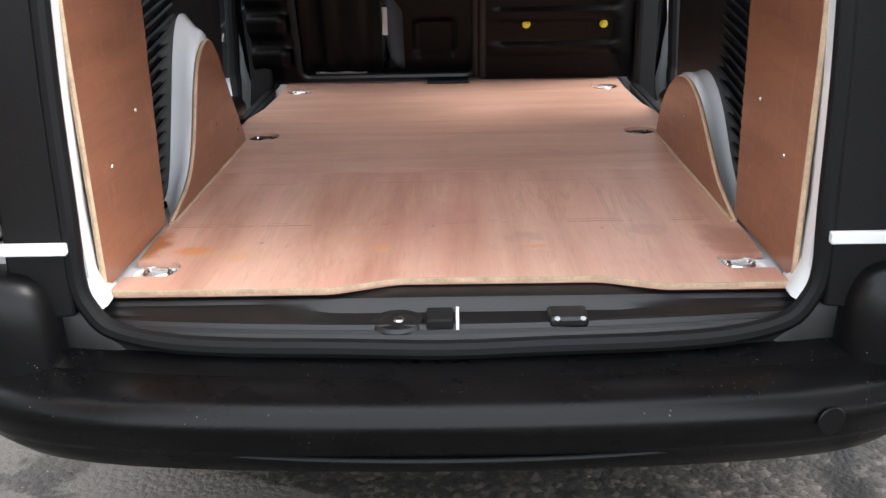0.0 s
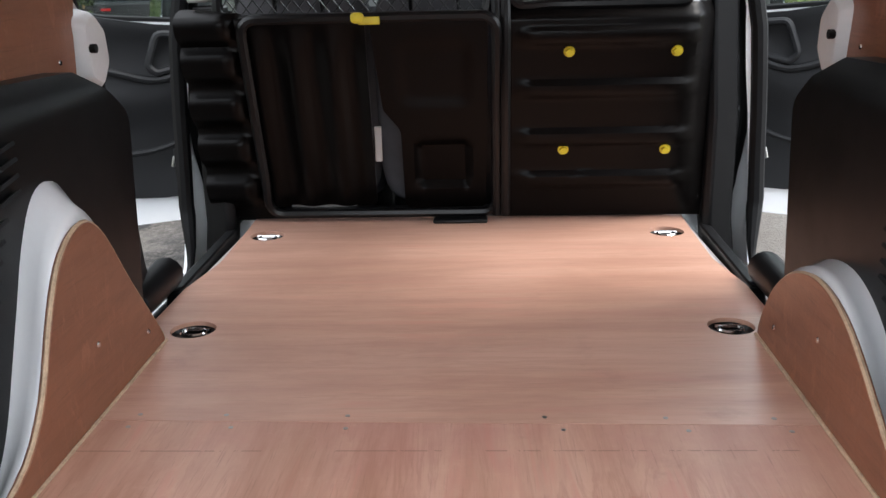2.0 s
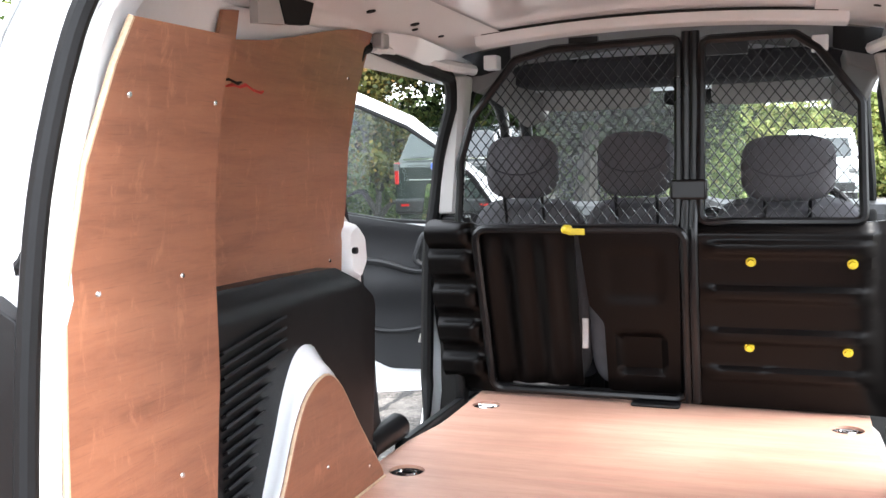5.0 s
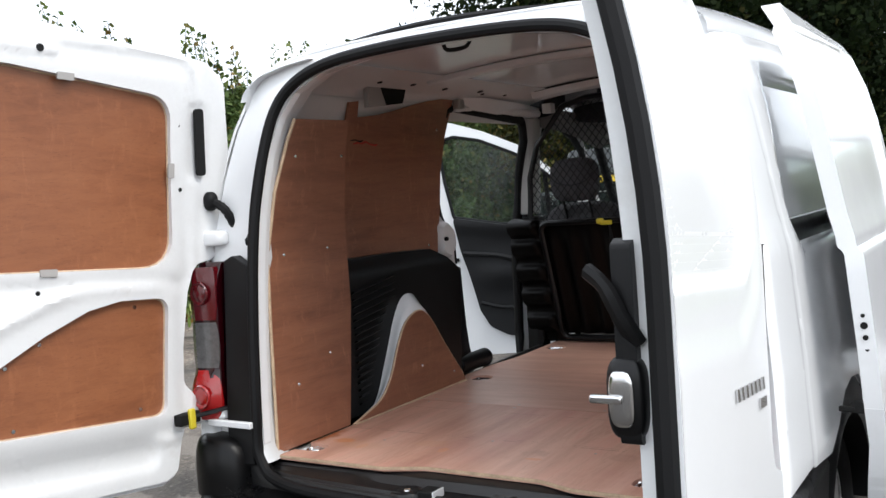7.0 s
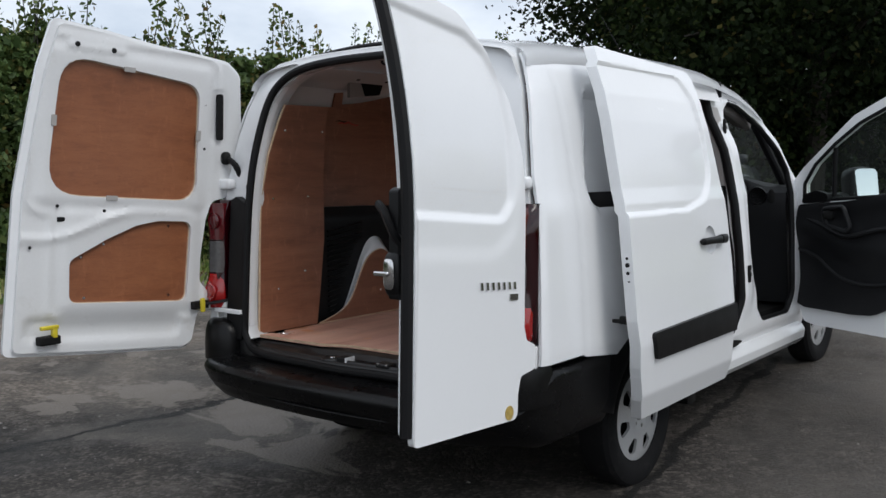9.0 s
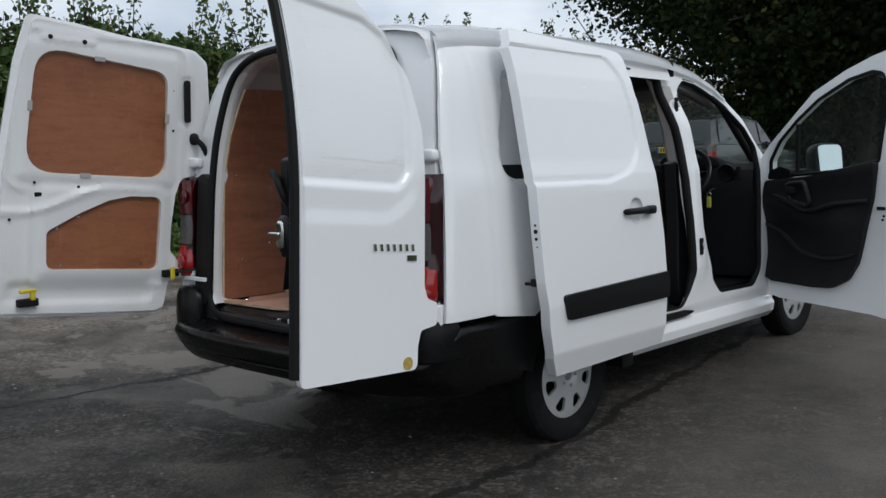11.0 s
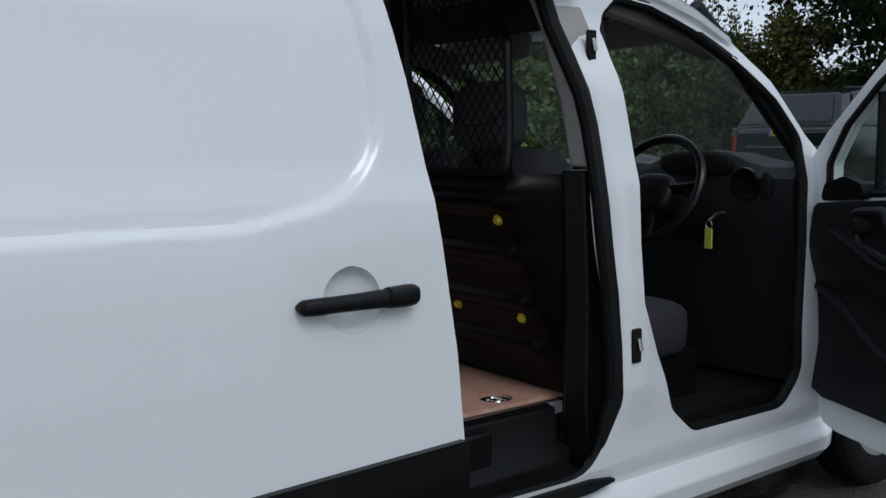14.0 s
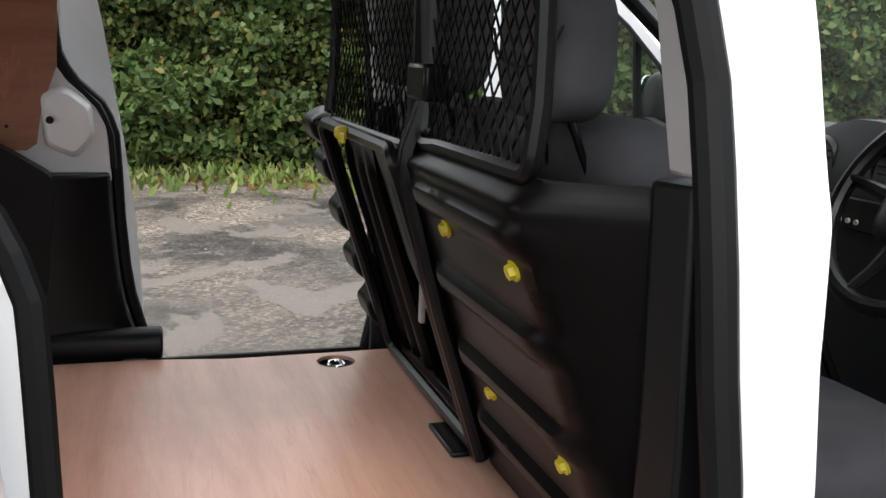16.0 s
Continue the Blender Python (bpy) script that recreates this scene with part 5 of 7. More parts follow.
def ceiling_inside():
    bm = bmesh.new()
    rings = []
    for y in (0.16, 0.4, 0.8, 1.2, 1.6, 1.95):
        rings.append([(x, y + 0.05 * (1 - (x / 0.5) ** 2) * (y < 0.2), 1.788 + 0.028 * (1 - (x / 0.48) ** 2)) for x in np.linspace(-0.48, 0.48, 13)])
    loft(bm, rings, loop=False)
    part("roof_inside", bm, WHITE, van, "white painted inside of the roof")
    for y, wdt, drop in ((0.19, 0.10, 0.025), (0.92, 0.09, 0.022), (1.80, 0.13, 0.032)):
        bm = bmesh.new()
        rings = []
        for x in np.linspace(-0.53, 0.53, 15):
            z = 1.787 + 0.026 * (1 - (x / 0.5) ** 2)
            rings.append([(x, y - wdt / 2, z), (x, y - wdt * 0.36, z - drop), (x, y + wdt * 0.36, z - drop), (x, y + wdt / 2, z)])
        loft(bm, rings)
        part("roof_bow", bm, WHITE_IN, van, "white painted roof cross member", bevel=0.006)
    # black tube drawn for the shadow line at the cross member
    bm = bmesh.new()
    tube(bm, [Vector((x, 1.722, 1.7835 + 0.026 * (1 - (x / 0.5) ** 2))) for x in np.linspace(-0.50, 0.50, 13)], 0.0042, 6)
    part("bow_shadow", bm, DARKBAR, van)
    bm = bmesh.new()
    tube(bm, spline([(-0.04, 0.22, 1.79), (-0.03, 0.22, 1.765), (0.03, 0.22, 1.765), (0.05, 0.22, 1.785)], 4), 0.006, 6)
    part("roof_catch", bm, DARKBAR, van, "black catch hanging from the roof edge")
    # cab headliner and header
    bm = bmesh.new()
    rings = []
    for y, z in ((1.98, 1.775), (2.15, 1.745), (2.35, 1.735), (2.55, 1.70), (2.66, 1.665)):
        rings.append([(x, y, z + 0.05 * (1 - (x / 0.62) ** 2)) for x in np.linspace(-0.60, 0.60, 11)])
    loft(bm, rings, loop=False)
    bmesh.ops.solidify(bm, geom=bm.faces[:], thickness=0.015)
    part("headliner", bm, HEADLINER, van, "grey felt cab headliner")
    bm = bmesh.new()
    pillow(bm, (0.0, 2.32, 1.70), (1.12, 0.26, 0.10), power=5)
    part("overhead_shelf", bm, FABRIC, van, "dark grey felt overhead shelf in the cab")
    for x in (-0.33, 0.33):
        bm = bmesh.new()
        pillow(bm, (x, 2.60, 1.655), (0.44, 0.025, 0.13), Matrix.Identity(4), 6)
        part("sun_visor", bm, PALETRIM, van)
    bm = bmesh.new()
    pillow(bm, (0.05, 2.66, 1.63), (0.24, 0.03, 0.065), None, 4)
    part("interior_mirror", bm, SATIN, van)
    for s in (1, -1):
        # added sheet gives the dark of the gap between cross member and door pillar
        part("dark_gap_sheet", plate(rnd([(0.50, 1.715), (0.60, 1.69), (0.705, 1.685), (0.70, 1.765), (0.60, 1.80), (0.50, 1.805)], 0.01, 3), lambda x, z, w: Vector((s * x, 2.035 + w, z)), thick=0.012), TRIM, van, "added dark sheet for the gap over the door pillar")
        # pale pillar trims with a black lower half
        bm = bmesh.new()
        rings = []
        for y, z, x in ((1.93, 1.68, 0.605), (1.965, 1.58, 0.630), (2.007, 1.40, 0.660), (2.027, 1.225, 0.682)):
            rings.append([(s * (x + dx), y + dy, z) for dx, dy in ((0.0, 0.02), (0.0, -0.02), (0.02, -0.035), (0.07, -0.035), (0.07, 0.09), (0.02, 0.09))])
        loft(bm, rings)
        part("pillar_trim", bm, PALETRIM, van, "pale grey B pillar trim", bevel=0.006)
        bm = bmesh.new()
        rings = []
        for z, x in ((1.215, 0.655), (0.9, 0.672), (0.6, 0.672), (0.45, 0.69)):
            rings.append([(s * (x + dx), 2.03 + dy, z) for dx, dy in ((0.0, 0.03), (0.0, -0.03), (0.02, -0.045), (0.085, -0.03), (0.085, 0.09), (0.02, 0.09))])
        loft(bm, rings)
        part("pillar_lower_trim", bm, BLACK, van, bevel=0.006)


ceiling_inside()


# ---- bulkhead ----
def bulk_y(z):
    return 2.03 - 0.33 * (z - 0.6) if z < 1.17 else 1.842 + 0.055 * smoothstep(1.17, 1.30, z)


def bulkhead():
    def ribs(z, levels, half=0.030):
        return max(math.exp(-((z - c) / half) ** 4) for c in levels)
    base = part("bulkhead_panel", plate(rnd([(0.105, 0.605), (0.742, 0.605), (0.748, 1.0), (0.735, 1.205, 0.03), (0.105, 1.205)], 0.01, 3),
                lambda x, z, w: Vector((x, bulk_y(z) + w + 0.022 * smoothstep(1.165, 1.205, z) - 0.018 * ribs(z, (1.125, 0.985, 0.848, 0.722), 0.022) * smoothstep(0.125, 0.19, x) * smoothstep(0.64, 0.56, x) + (2.02 - bulk_y(z)) * smoothstep(0.585, 0.70, x) ** 1.3, z)),
                thick=0.012, cu=0.02, cv=0.0085), BROWNBLACK, van, "ribbed black steel bulkhead behind the driver")
    for x, z in ((0.278, 1.087), (0.555, 1.084), (0.273, 0.813), (0.552, 0.810)):
        y = bulk_y(z)
        bm = bmesh.new()
        d = Vector((0, -1, -0.33)).normalized()
        disc(bm, Vector((x, y, z)), d, 0.015, 0.004, 16)
        disc(bm, Vector((x, y, z)) + d * 0.004, d, 0.0115, 0.008, 6, 0.010)
        part("bolt_cap", bm, YELLOW, base, "bright yellow bolt cap")
    part("bulkhead_edge", plate(rnd([(-0.735, 0.62), (-0.555, 0.605), (-0.560, 1.20), (-0.735, 1.215)], 0.02, 3),
         lambda x, z, w: Vector((x, bulk_y(z) + w - 0.034 * ribs(z, (1.165, 1.065, 0.945, 0.825, 0.70), 0.040) * smoothstep(-0.58, -0.61, x), z)), thick=0.012, cu=0.015, cv=0.0085), BROWNBLACK, van, "ribbed black steel bulkhead edge")
    # tube frame of the opening lower half
    at = lambda x, z, off=0.0: Vector((x + 0.007, bulk_y(z) - 0.012 + off, z))
    bm = bmesh.new()
    fr = [at(x, z) for x, z in rnd([(-0.575, 0.625), (0.083, 0.625), (0.083, 1.185), (-0.575, 1.185)], 0.045, 5)]
    dense = []
    for a, b in zip(fr, fr[1:] + fr[:1]):
        k = max(1, int((b - a).length / 0.08))
        dense += [a.lerp(b, i / k) for i in range(k)]
    tube(bm, [at(p.x - 0.007, p.z) for p in dense], 0.014, 8, True)
    part("lower_frame", bm, SATIN, van, "black tube frame of the folding bulkhead")
    # upper mesh frames
    left = [(-0.638, 1.185), (-0.632, 1.40), (-0.585, 1.545), (-0.445, 1.715), (-0.33, 1.742), (0.060, 1.752), (0.060, 1.185)]
    right = [(0.125, 1.205), (0.125, 1.745), (0.385, 1.745), (0.45, 1.70), (0.565, 1.545), (0.578, 1.205)]
    for line, tops in ((left, True), (right, False)):
        pts = rnd(line, 0.028, 4)
        at = (lambda x, z, off=0.0: Vector((x + 0.007, 1.862 + 0.012 * smoothstep(1.19, 1.32, z) + 0.014 * smoothstep(-0.6, 0.5, x) + off - 0.005, z)))
        bm = bmesh.new()
        fine = []
        for (x0, z0), (x1, z1) in zip(pts, pts[1:] + pts[:1]):
            k = max(1, int(math.hypot(x1 - x0, z1 - z0) / 0.06))
            fine += [(x0 + (x1 - x0) * i / k, z0 + (z1 - z0) * i / k) for i in range(k)]
        tube(bm, [at(x, z) for x, z in fine], 0.0135, 8, True)
        frame_ob = part("mesh_frame", bm, SATIN, van, "black tube mesh frame")
        bm = bmesh.new()
        step, slope = 0.034, 1.28
        for sg in (1, -1):
            lo = min(z - sg * slope * x for x, z in pts)
            hi = max(z - sg * slope * x for x, z in pts)
            c = lo + step * slope * 0.5
            while c < hi:
                cut = []
                for (x0, z0), (x1, z1) in zip(pts, pts[1:] + pts[:1]):
                    f0, f1 = z0 - sg * slope * x0 - c, z1 - sg * slope * x1 - c
                    if f0 * f1 < 0:
                        k = f0 / (f0 - f1)
                        cut.append((x0 + (x1 - x0) * k, z0 + (z1 - z0) * k))
                if len(cut) == 2 and math.dist(*cut) > 0.02:
                    (xa, za), (xb, zb) = sorted(cut, key=lambda q: q[1])
                    k = max(1, int((zb - za) / 0.12)) if min(za, zb) < 1.32 else 1
                    line3 = [at(xa + (xb - xa) * i / k, za + (zb - za) * i / k, 0.002 * sg) for i in range(k + 1)]
                    tube(bm, line3, 0.0020, 4, flat=1.0)
                c += step * slope
        part("wire_mesh", bm, SATIN, frame_ob, "black diamond wire mesh")
    at = lambda x, z, off=0.0: Vector((x + 0.007, bulk_y(z) - 0.012 + 0.022 * smoothstep(1.10, 1.19, z) * smoothstep(1.34, 1.25, z) + off, z))
    bm = bmesh.new()
    for x in (0.082, 0.106):
        tube(bm, [at(x, z, -0.004) for z in (0.62, 0.9, 1.15, 1.19, 1.3, 1.5, 1.772)], 0.0145, 10)
    part("bulkhead_post", bm, SATIN, van, "black steel bulkhead post")
    bm = bmesh.new()
    box(bm, (0.098, 1.885, 1.302), (0.108, 0.05, 0.062))
    part("lock_box", bm, SATIN, van, "black lock box on the bulkhead post", bevel=0.008)
    bm = bmesh.new()
    box(bm, (0.205, 1.885, 1.715), (0.12, 0.012, 0.035))
    part("frame_bracket", bm, SATIN, van)
    bm = bmesh.new()
    box(bm, (-0.22, 1.885, 1.765), (0.09, 0.02, 0.02))
    part("frame_bracket", bm, SATIN, van)
    for x in (-0.52, 0.46):
        bm = bmesh.new()
        box(bm, (x, 1.90, 1.715), (0.045, 0.05, 0.045))
        part("body_bracket", bm, WHITE_IN, van, bevel=0.004)
    bm = bmesh.new()
    pillow(bm, (-0.262, 1.812, 1.185), (0.035, 0.03, 0.028), power=2.6)
    box(bm, (-0.232, 1.806, 1.178), (0.055, 0.006, 0.020))
    part("release_catch", bm, YELLOW, van, "yellow release catch on the bulkhead frame", bevel=0.003)
    bm = bmesh.new()
    box(bm, (-0.015, 1.995, 0.607), (0.155, 0.06, 0.012))
    part("foot_plate", bm, SATIN, van, "black steel foot plate on the floor", bevel=0.005)
    bm = bmesh.new()
    box(bm, (-0.05, 2.075, 0.61), (1.26, 0.05, 0.03))
    part("bulkhead_foot", bm, SATIN, van, bevel=0.005)


bulkhead()


# ---- cab ----
def seat(x, width, kind):
    m = Matrix.Translation((x, 2.15, 0.62)) @ Matrix.Rotation(radians(13), 4, 'X')
    bm = bmesh.new()
    pillow(bm, (0, 0.055, 0.32), (width, 0.13, 0.66), m, 5, 24, 16)
    so = part("seat", bm, FABRIC2, van, "dark grey cloth cab seat")
    bm = bmesh.new()
    pillow(bm, (x, 2.43, 0.70), (width, 0.50, 0.19), None, 4.5, 24, 12)
    part("cushion", bm, FABRIC, so)
    bm = bmesh.new()
    box(bm, (x, 2.47, 0.50), (width * 0.85, 0.48, 0.26))
    part("seat_base", bm, BLACK, so, bevel=0.02)
    w, h = (0.272, 0.20) if kind == "driver" else (0.240, 0.205)
    z = {"driver": 1.360, "middle": 1.382, "folding": 1.378}[kind]
    bm = bmesh.new()
    pillow(bm, (x, 1.985, z), (w, 0.10, h), None, 3.4, 28, 18)
    head = part("headrest", bm, FABRIC2, so, "grey cloth headrest")
    bm = bmesh.new()
    tube(bm, spline([(x - w * 0.46, 1.94, z + 0.03), (x - w * 0.3, 1.934, z - 0.01), (x, 1.9335, z - 0.025), (x + w * 0.3, 1.934, z - 0.01), (x + w * 0.46, 1.94, z + 0.03)], 4), 0.0025, 5)
    part("seam", bm, FABRIC, head)
    for dx in (-0.065, 0.065):
        bm = bmesh.new()
        tube(bm, [(x + dx, 1.985, z - h / 2 + 0.01), (x + dx, 2.02, 1.19)], 0.006, 8)
        part("headrest_post", bm, SATIN, head)
    if kind == "middle":
        back = [(-0.145, 0.33), (-0.10, 0.27, 0.04), (-0.10, 0.03), (0.135, 0.03), (0.145, 0.575), (-0.165, 0.575)]
        part("back_board", plate(rnd(back, 0.02, 4), lambda u, v, w_: Vector((x + u, bulk_y(0.60 + v) + 0.028 + w_ + 0.022 * inner(u, v, (-0.07, 0.09), (0.10, 0.245), 0.03, 0.012) + 0.008 * inner(u, v, (-0.11, 0.33), (0.11, 0.53), 0.05, 0.02), 0.60 + v)), thick=0.012, cu=0.012, cv=0.012), BROWNBLACK, so, "brown-black moulded seat back board", bevel=0.006)
        bm = bmesh.new()
        box(bm, (0.155, -0.035, 0.25), (0.05, 0.004, 0.50), m @ Matrix.Rotation(radians(-6), 4, 'Y'))
        part("belt_webbing", bm, SATIN, so)
    if kind == "folding":
        # added pale strip where daylight comes through between the seats
        bm = bmesh.new()
        box(bm, (x + width / 2 + 0.006, 1.990, 0.83), (0.020, 0.012, 0.10))
        part("gap_light", bm, PALETRIM, so, "added pale strip for the daylight between the seats", bevel=0.003)
        back = plate(rnd([(-0.128, 0.03), (0.192, 0.03), (0.196, 0.575), (-0.128, 0.575)], 0.02, 4),
                     lambda u, v, w_: Vector((x + u, bulk_y(0.61 + v) + 0.028 + w_ - 0.012 * math.cos(u * 62) * smoothstep(0.56, 0.46, v), 0.61 + v)), thick=0.01, cu=0.012, cv=0.05)
        part("back_board", back, BROWNBLACK, so, "ridged brown-black seat back board")
        bm = bmesh.new()
        pillow(bm, (x + 0.02, 2.13, 0.625), (0.20, 0.10, 0.035), None, 3)
        part("under_tray", bm, PALETRIM, so)
    return so


seat(-0.448, 0.40, "folding")
seat(-0.076, 0.36, "middle")
seat(0.378, 0.47, "driver")


def dashboard():
    bm = bmesh.new()
    rings = []
    for x in np.linspace(-0.76, 0.76, 25):
        hood = 0.055 * math.exp(-((x - 0.40) / 0.17) ** 4) + 0.04 * math.exp(-((x + 0.02) / 0.13) ** 4)
        near = 2.86 + 0.05 * (abs(x) / 0.76) ** 2
        rings.append([(x, near + 0.10, 0.50), (x, near + 0.06, 0.74), (x, near + 0.03, 0.98), (x, near, 1.08), (x, near + 0.01, 1.17), (x, near + 0.05, 1.205 + hood), (x, near + 0.20, 1.22 + hood * 0.6), (x, 3.40, 1.15), (x, 3.45, 0.5)])
    loft(bm, rings)
    d = part("dashboard", bm, DASH, van, "dark grey moulded plastic dashboard")
    for x in (0.60, -0.62, 0.10, -0.12):
        y = 2.875 + 0.03 * (abs(x) / 0.76)
        bm = bmesh.new()
        lathe(bm, [(0.0, 0.0), (0.043, 0.0), (0.046, 0.012), (0.053, 0.014), (0.056, 0.0)], Matrix.Translation((x, y, 1.150)) @ Matrix.Rotation(radians(90), 4, 'X'), 22)
        v = part("air_vent", bm, SATIN, d, "round black air vent")
        bm = bmesh.new()
        for k in (-0.024, -0.008, 0.008, 0.024):
            box(bm, (x, y - 0.008, 1.150 + k), (0.075, 0.008, 0.004))
        part("vent_slat", bm, BLACK, v)
    bm = bmesh.new()
    pillow(bm, (0.685, 2.885, 1.15), (0.035, 0.02, 0.085), None, 3)
    part("side_vent", bm, DARKBAR, d)
    bm = bmesh.new()
    box(bm, (0.0, 2.862, 1.05), (0.20, 0.015, 0.07))
    rd = part("radio", bm, SATIN, d, "black radio with small buttons", bevel=0.004)
    for k in range(5):
        bm = bmesh.new()
        disc(bm, (-0.06 + 0.025 * k, 2.853, 1.035), (0, -1, 0), 0.006, 0.004, 10)
        part("button", bm, PALETRIM, rd)
    bm = bmesh.new()
    pillow(bm, (0.40, 2.90, 1.215), (0.30, 0.06, 0.09), None, 3)
    part("instrument_binnacle", bm, DARKBAR, d)
    # steering wheel
    m = Matrix.Translation((0.43, 2.63, 1.135)) @ Matrix.Rotation(radians(62), 4, 'X')
    bm = bmesh.new()
    tube(bm, [m @ Vector((0.185 * math.cos(a), 0.185 * math.sin(a), 0)) for a in np.linspace(0, 2 * math.pi, 41)[:-1]], 0.0155, 10, True)
    wheel = part("steering_wheel", bm, SATIN, van, "black three-spoke steering wheel")
    bm = bmesh.new()
    pillow(bm, (0, -0.01, -0.012), (0.17, 0.14, 0.06), m, 3)
    hub = part("wheel_boss", bm, BLACK, wheel)
    for a, r0 in ((8, 0.06), (172, 0.06), (252, 0.05), (288, 0.05)):
        c, sn = math.cos(radians(a)), math.sin(radians(a))
        bm = bmesh.new()
        tube(bm, [m @ Vector((c * r0, sn * r0 - 0.005, -0.015)), m @ Vector((c * 0.13, sn * 0.13, -0.012)), m @ Vector((c * 0.182, sn * 0.182, 0))], [0.026, 0.018, 0.014], 8, flat=0.6)
        part("spoke", bm, BLACK, wheel)
    bm = bmesh.new()
    disc(bm, m @ Vector((0, 0.012, 0.016)), (m.to_3x3() @ Vector((0, 0, 1))), 0.016, 0.003, 12)
    part("wheel_emblem", bm, CHROME, wheel, "small chrome emblem")
    bm = bmesh.new()
    tube(bm, [m @ Vector((0, 0, -0.03)), m @ Vector((0, 0, -0.30))], 0.05, 12)
    part("steering_column", bm, BLACK, van)
    bm = bmesh.new()
    box(bm, (0.0, 3.1, 0.42), (1.5, 0.9, 0.03))
    box(bm, (0.0, 2.45, 0.40), (1.5, 0.9, 0.03))
    part("cab_floor", bm, BLACK, van, "black rubber cab floor")
    bm = bmesh.new()
    tube(bm, spline([(0.10, 2.80, 0.70), (0.10, 2.72, 0.85), (0.10, 2.70, 0.93)], 4), 0.012, 8)
    pillow(bm, (0.10, 2.70, 0.95), (0.05, 0.05, 0.07), None, 2.4)
    part("gear_lever", bm, BLACK, van)


dashboard()
keys = empty("key_ring", "key ring with a yellow plastic tag hanging from the ignition", "keys")
bm = bmesh.new()
box(bm, (0.529, 2.805, 0.972), (0.030, 0.006, 0.068))
part("key_tag", bm, YELLOWTAG, keys, "yellow plastic key tag", bevel=0.004)
bm = bmesh.new()
tube(bm, [Vector((0.529 + 0.012 * math.cos(a), 2.805, 1.018 + 0.013 * math.sin(a))) for a in np.linspace(0, 2 * math.pi, 15)[:-1]], 0.0018, 6, True)
tube(bm, [(0.529, 2.805, 1.03), (0.527, 2.84, 1.05), (0.525, 2.895, 1.055)], 0.004, 6)
part("key", bm, STEEL, keys)


# ---- doors ----
def rear_door(s, hinge, angle, outline, name_label, panels, press=None, bow=0.12):
    m = Matrix.Translation((s * hinge, -0.02, 0.55)) @ Matrix.Rotation(-LEAN, 4, 'X') @ Matrix.Rotation(radians(s * angle), 4, 'Z')
    bend = lambda v: bow * max(0.0, (v - 1.15) / 0.7) ** 2
    drift = lambda v: Vector((0.023 - 0.017 * (v - 0.5), 0.022, 0)) if s > 0 else Vector((0, 0, 0))
    at = lambda d, v, w: m @ Vector((-s * d, w + bend(v), v - 0.55)) + drift(v)
    outer = rnd(outline, 0.03, 5)
    fn = (lambda d, v, w: at(d, v, w + press(d, v))) if press else at
    door = part("rear_door", plate(outer, fn, thick=0.022, cu=0.02 if s < 0 else 0.0075, cv=0.02 if s < 0 else 0.0075), WHITE, van, name_label, bevel=0.004 if s < 0 else 0.0, angle=32 if s < 0 else 50)
    cu, cv = sum(p[0] for p in outer) / len(outer), sum(p[1] for p in outer) / len(outer)
    inset = [(cu + (u - cu) * 0.955, cv + (v - cv) * 0.975) for u, v in outer]
    holes = [rnd(p, r, 6) for p, r in panels]

    def emboss(d, v, w):
        if w > 0.01:
            e = 0.0
            for p, _ in panels:
                du = max(min(q[0] for q in p) - d, d - max(q[0] for q in p), 0)
                dv = max(min(q[1] for q in p) - v, v - max(q[1] for q in p), 0)
                e = max(e, math.exp(-(math.hypot(du, dv) / 0.045) ** 2))
            far = 0.045 * math.sqrt(max(0.0, -math.log(max(e, 1e-9))))
            w = w - 0.014 * (1 - e)
            w += 0.007 * math.exp(-((far - 0.075) / 0.014) ** 2)
            if s < 0:
                w -= 0.016 * inner(d, v, (0.21, 0.575), (0.90, 0.700), 0.05, 0.02)
                w += 0.010 * math.exp(-((v - 1.128 + 0.13 * smoothstep(0.42, 0.84, d)) / 0.017) ** 2) * smoothstep(0.16, 0.24, d)
                w += 0.008 * inner(d, v, (0.52, 1.758), (0.78, 1.808), 0.02, 0.008) - 0.008 * inner(d, v, (0.045, 1.44), (0.125, 1.69), 0.03, 0.01)
        return at(d, v, w + 0.022)
    part("inner_frame", plate(inset, emboss, holes, 0.062 if s > 0 else 0.035, 0.015, 0.015), WHITE_IN, door, "white pressed steel inner frame", bevel=0.008)
    for k, hole in enumerate(holes):
        c0, c1 = sum(p[0] for p in hole) / len(hole), sum(p[1] for p in hole) / len(hole)
        big = [(c0 + (u - c0) * 0.995, c1 + (v - c1) * 0.995) for u, v in hole]
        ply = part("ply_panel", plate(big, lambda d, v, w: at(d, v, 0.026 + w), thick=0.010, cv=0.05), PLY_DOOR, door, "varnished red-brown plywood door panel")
        bm = bmesh.new()
        tube(bm, [at(u, v, 0.037) for u, v in big], 0.003, 5, True)
        part("panel_edge", bm, PLYEDGE, ply)
    if s > 0:
        bm = bmesh.new()
        edge = lerp_of([(0.462, 0.746), (1.1, 0.760), (1.55, 0.788), (1.815, 0.806)])
        low, high = min(p[1] for p in inset), max(p[1] for p in inset)
        tube(bm, [at(edge(z) + 0.004, z, 0.020) for z in np.linspace(low + 0.015, high - 0.02, 14)], 0.020, 8)
        part("edge_seal", bm, RUBBER, door, "black rubber edge seal")
        bm = bmesh.new()
        pillow(bm, at(0.822, 1.805, 0.02), (0.05, 0.06, 0.035), None, 2.6)
        part("corner_rubber", bm, RUBBER, door, "black rubber corner on the door top")
    return door, at


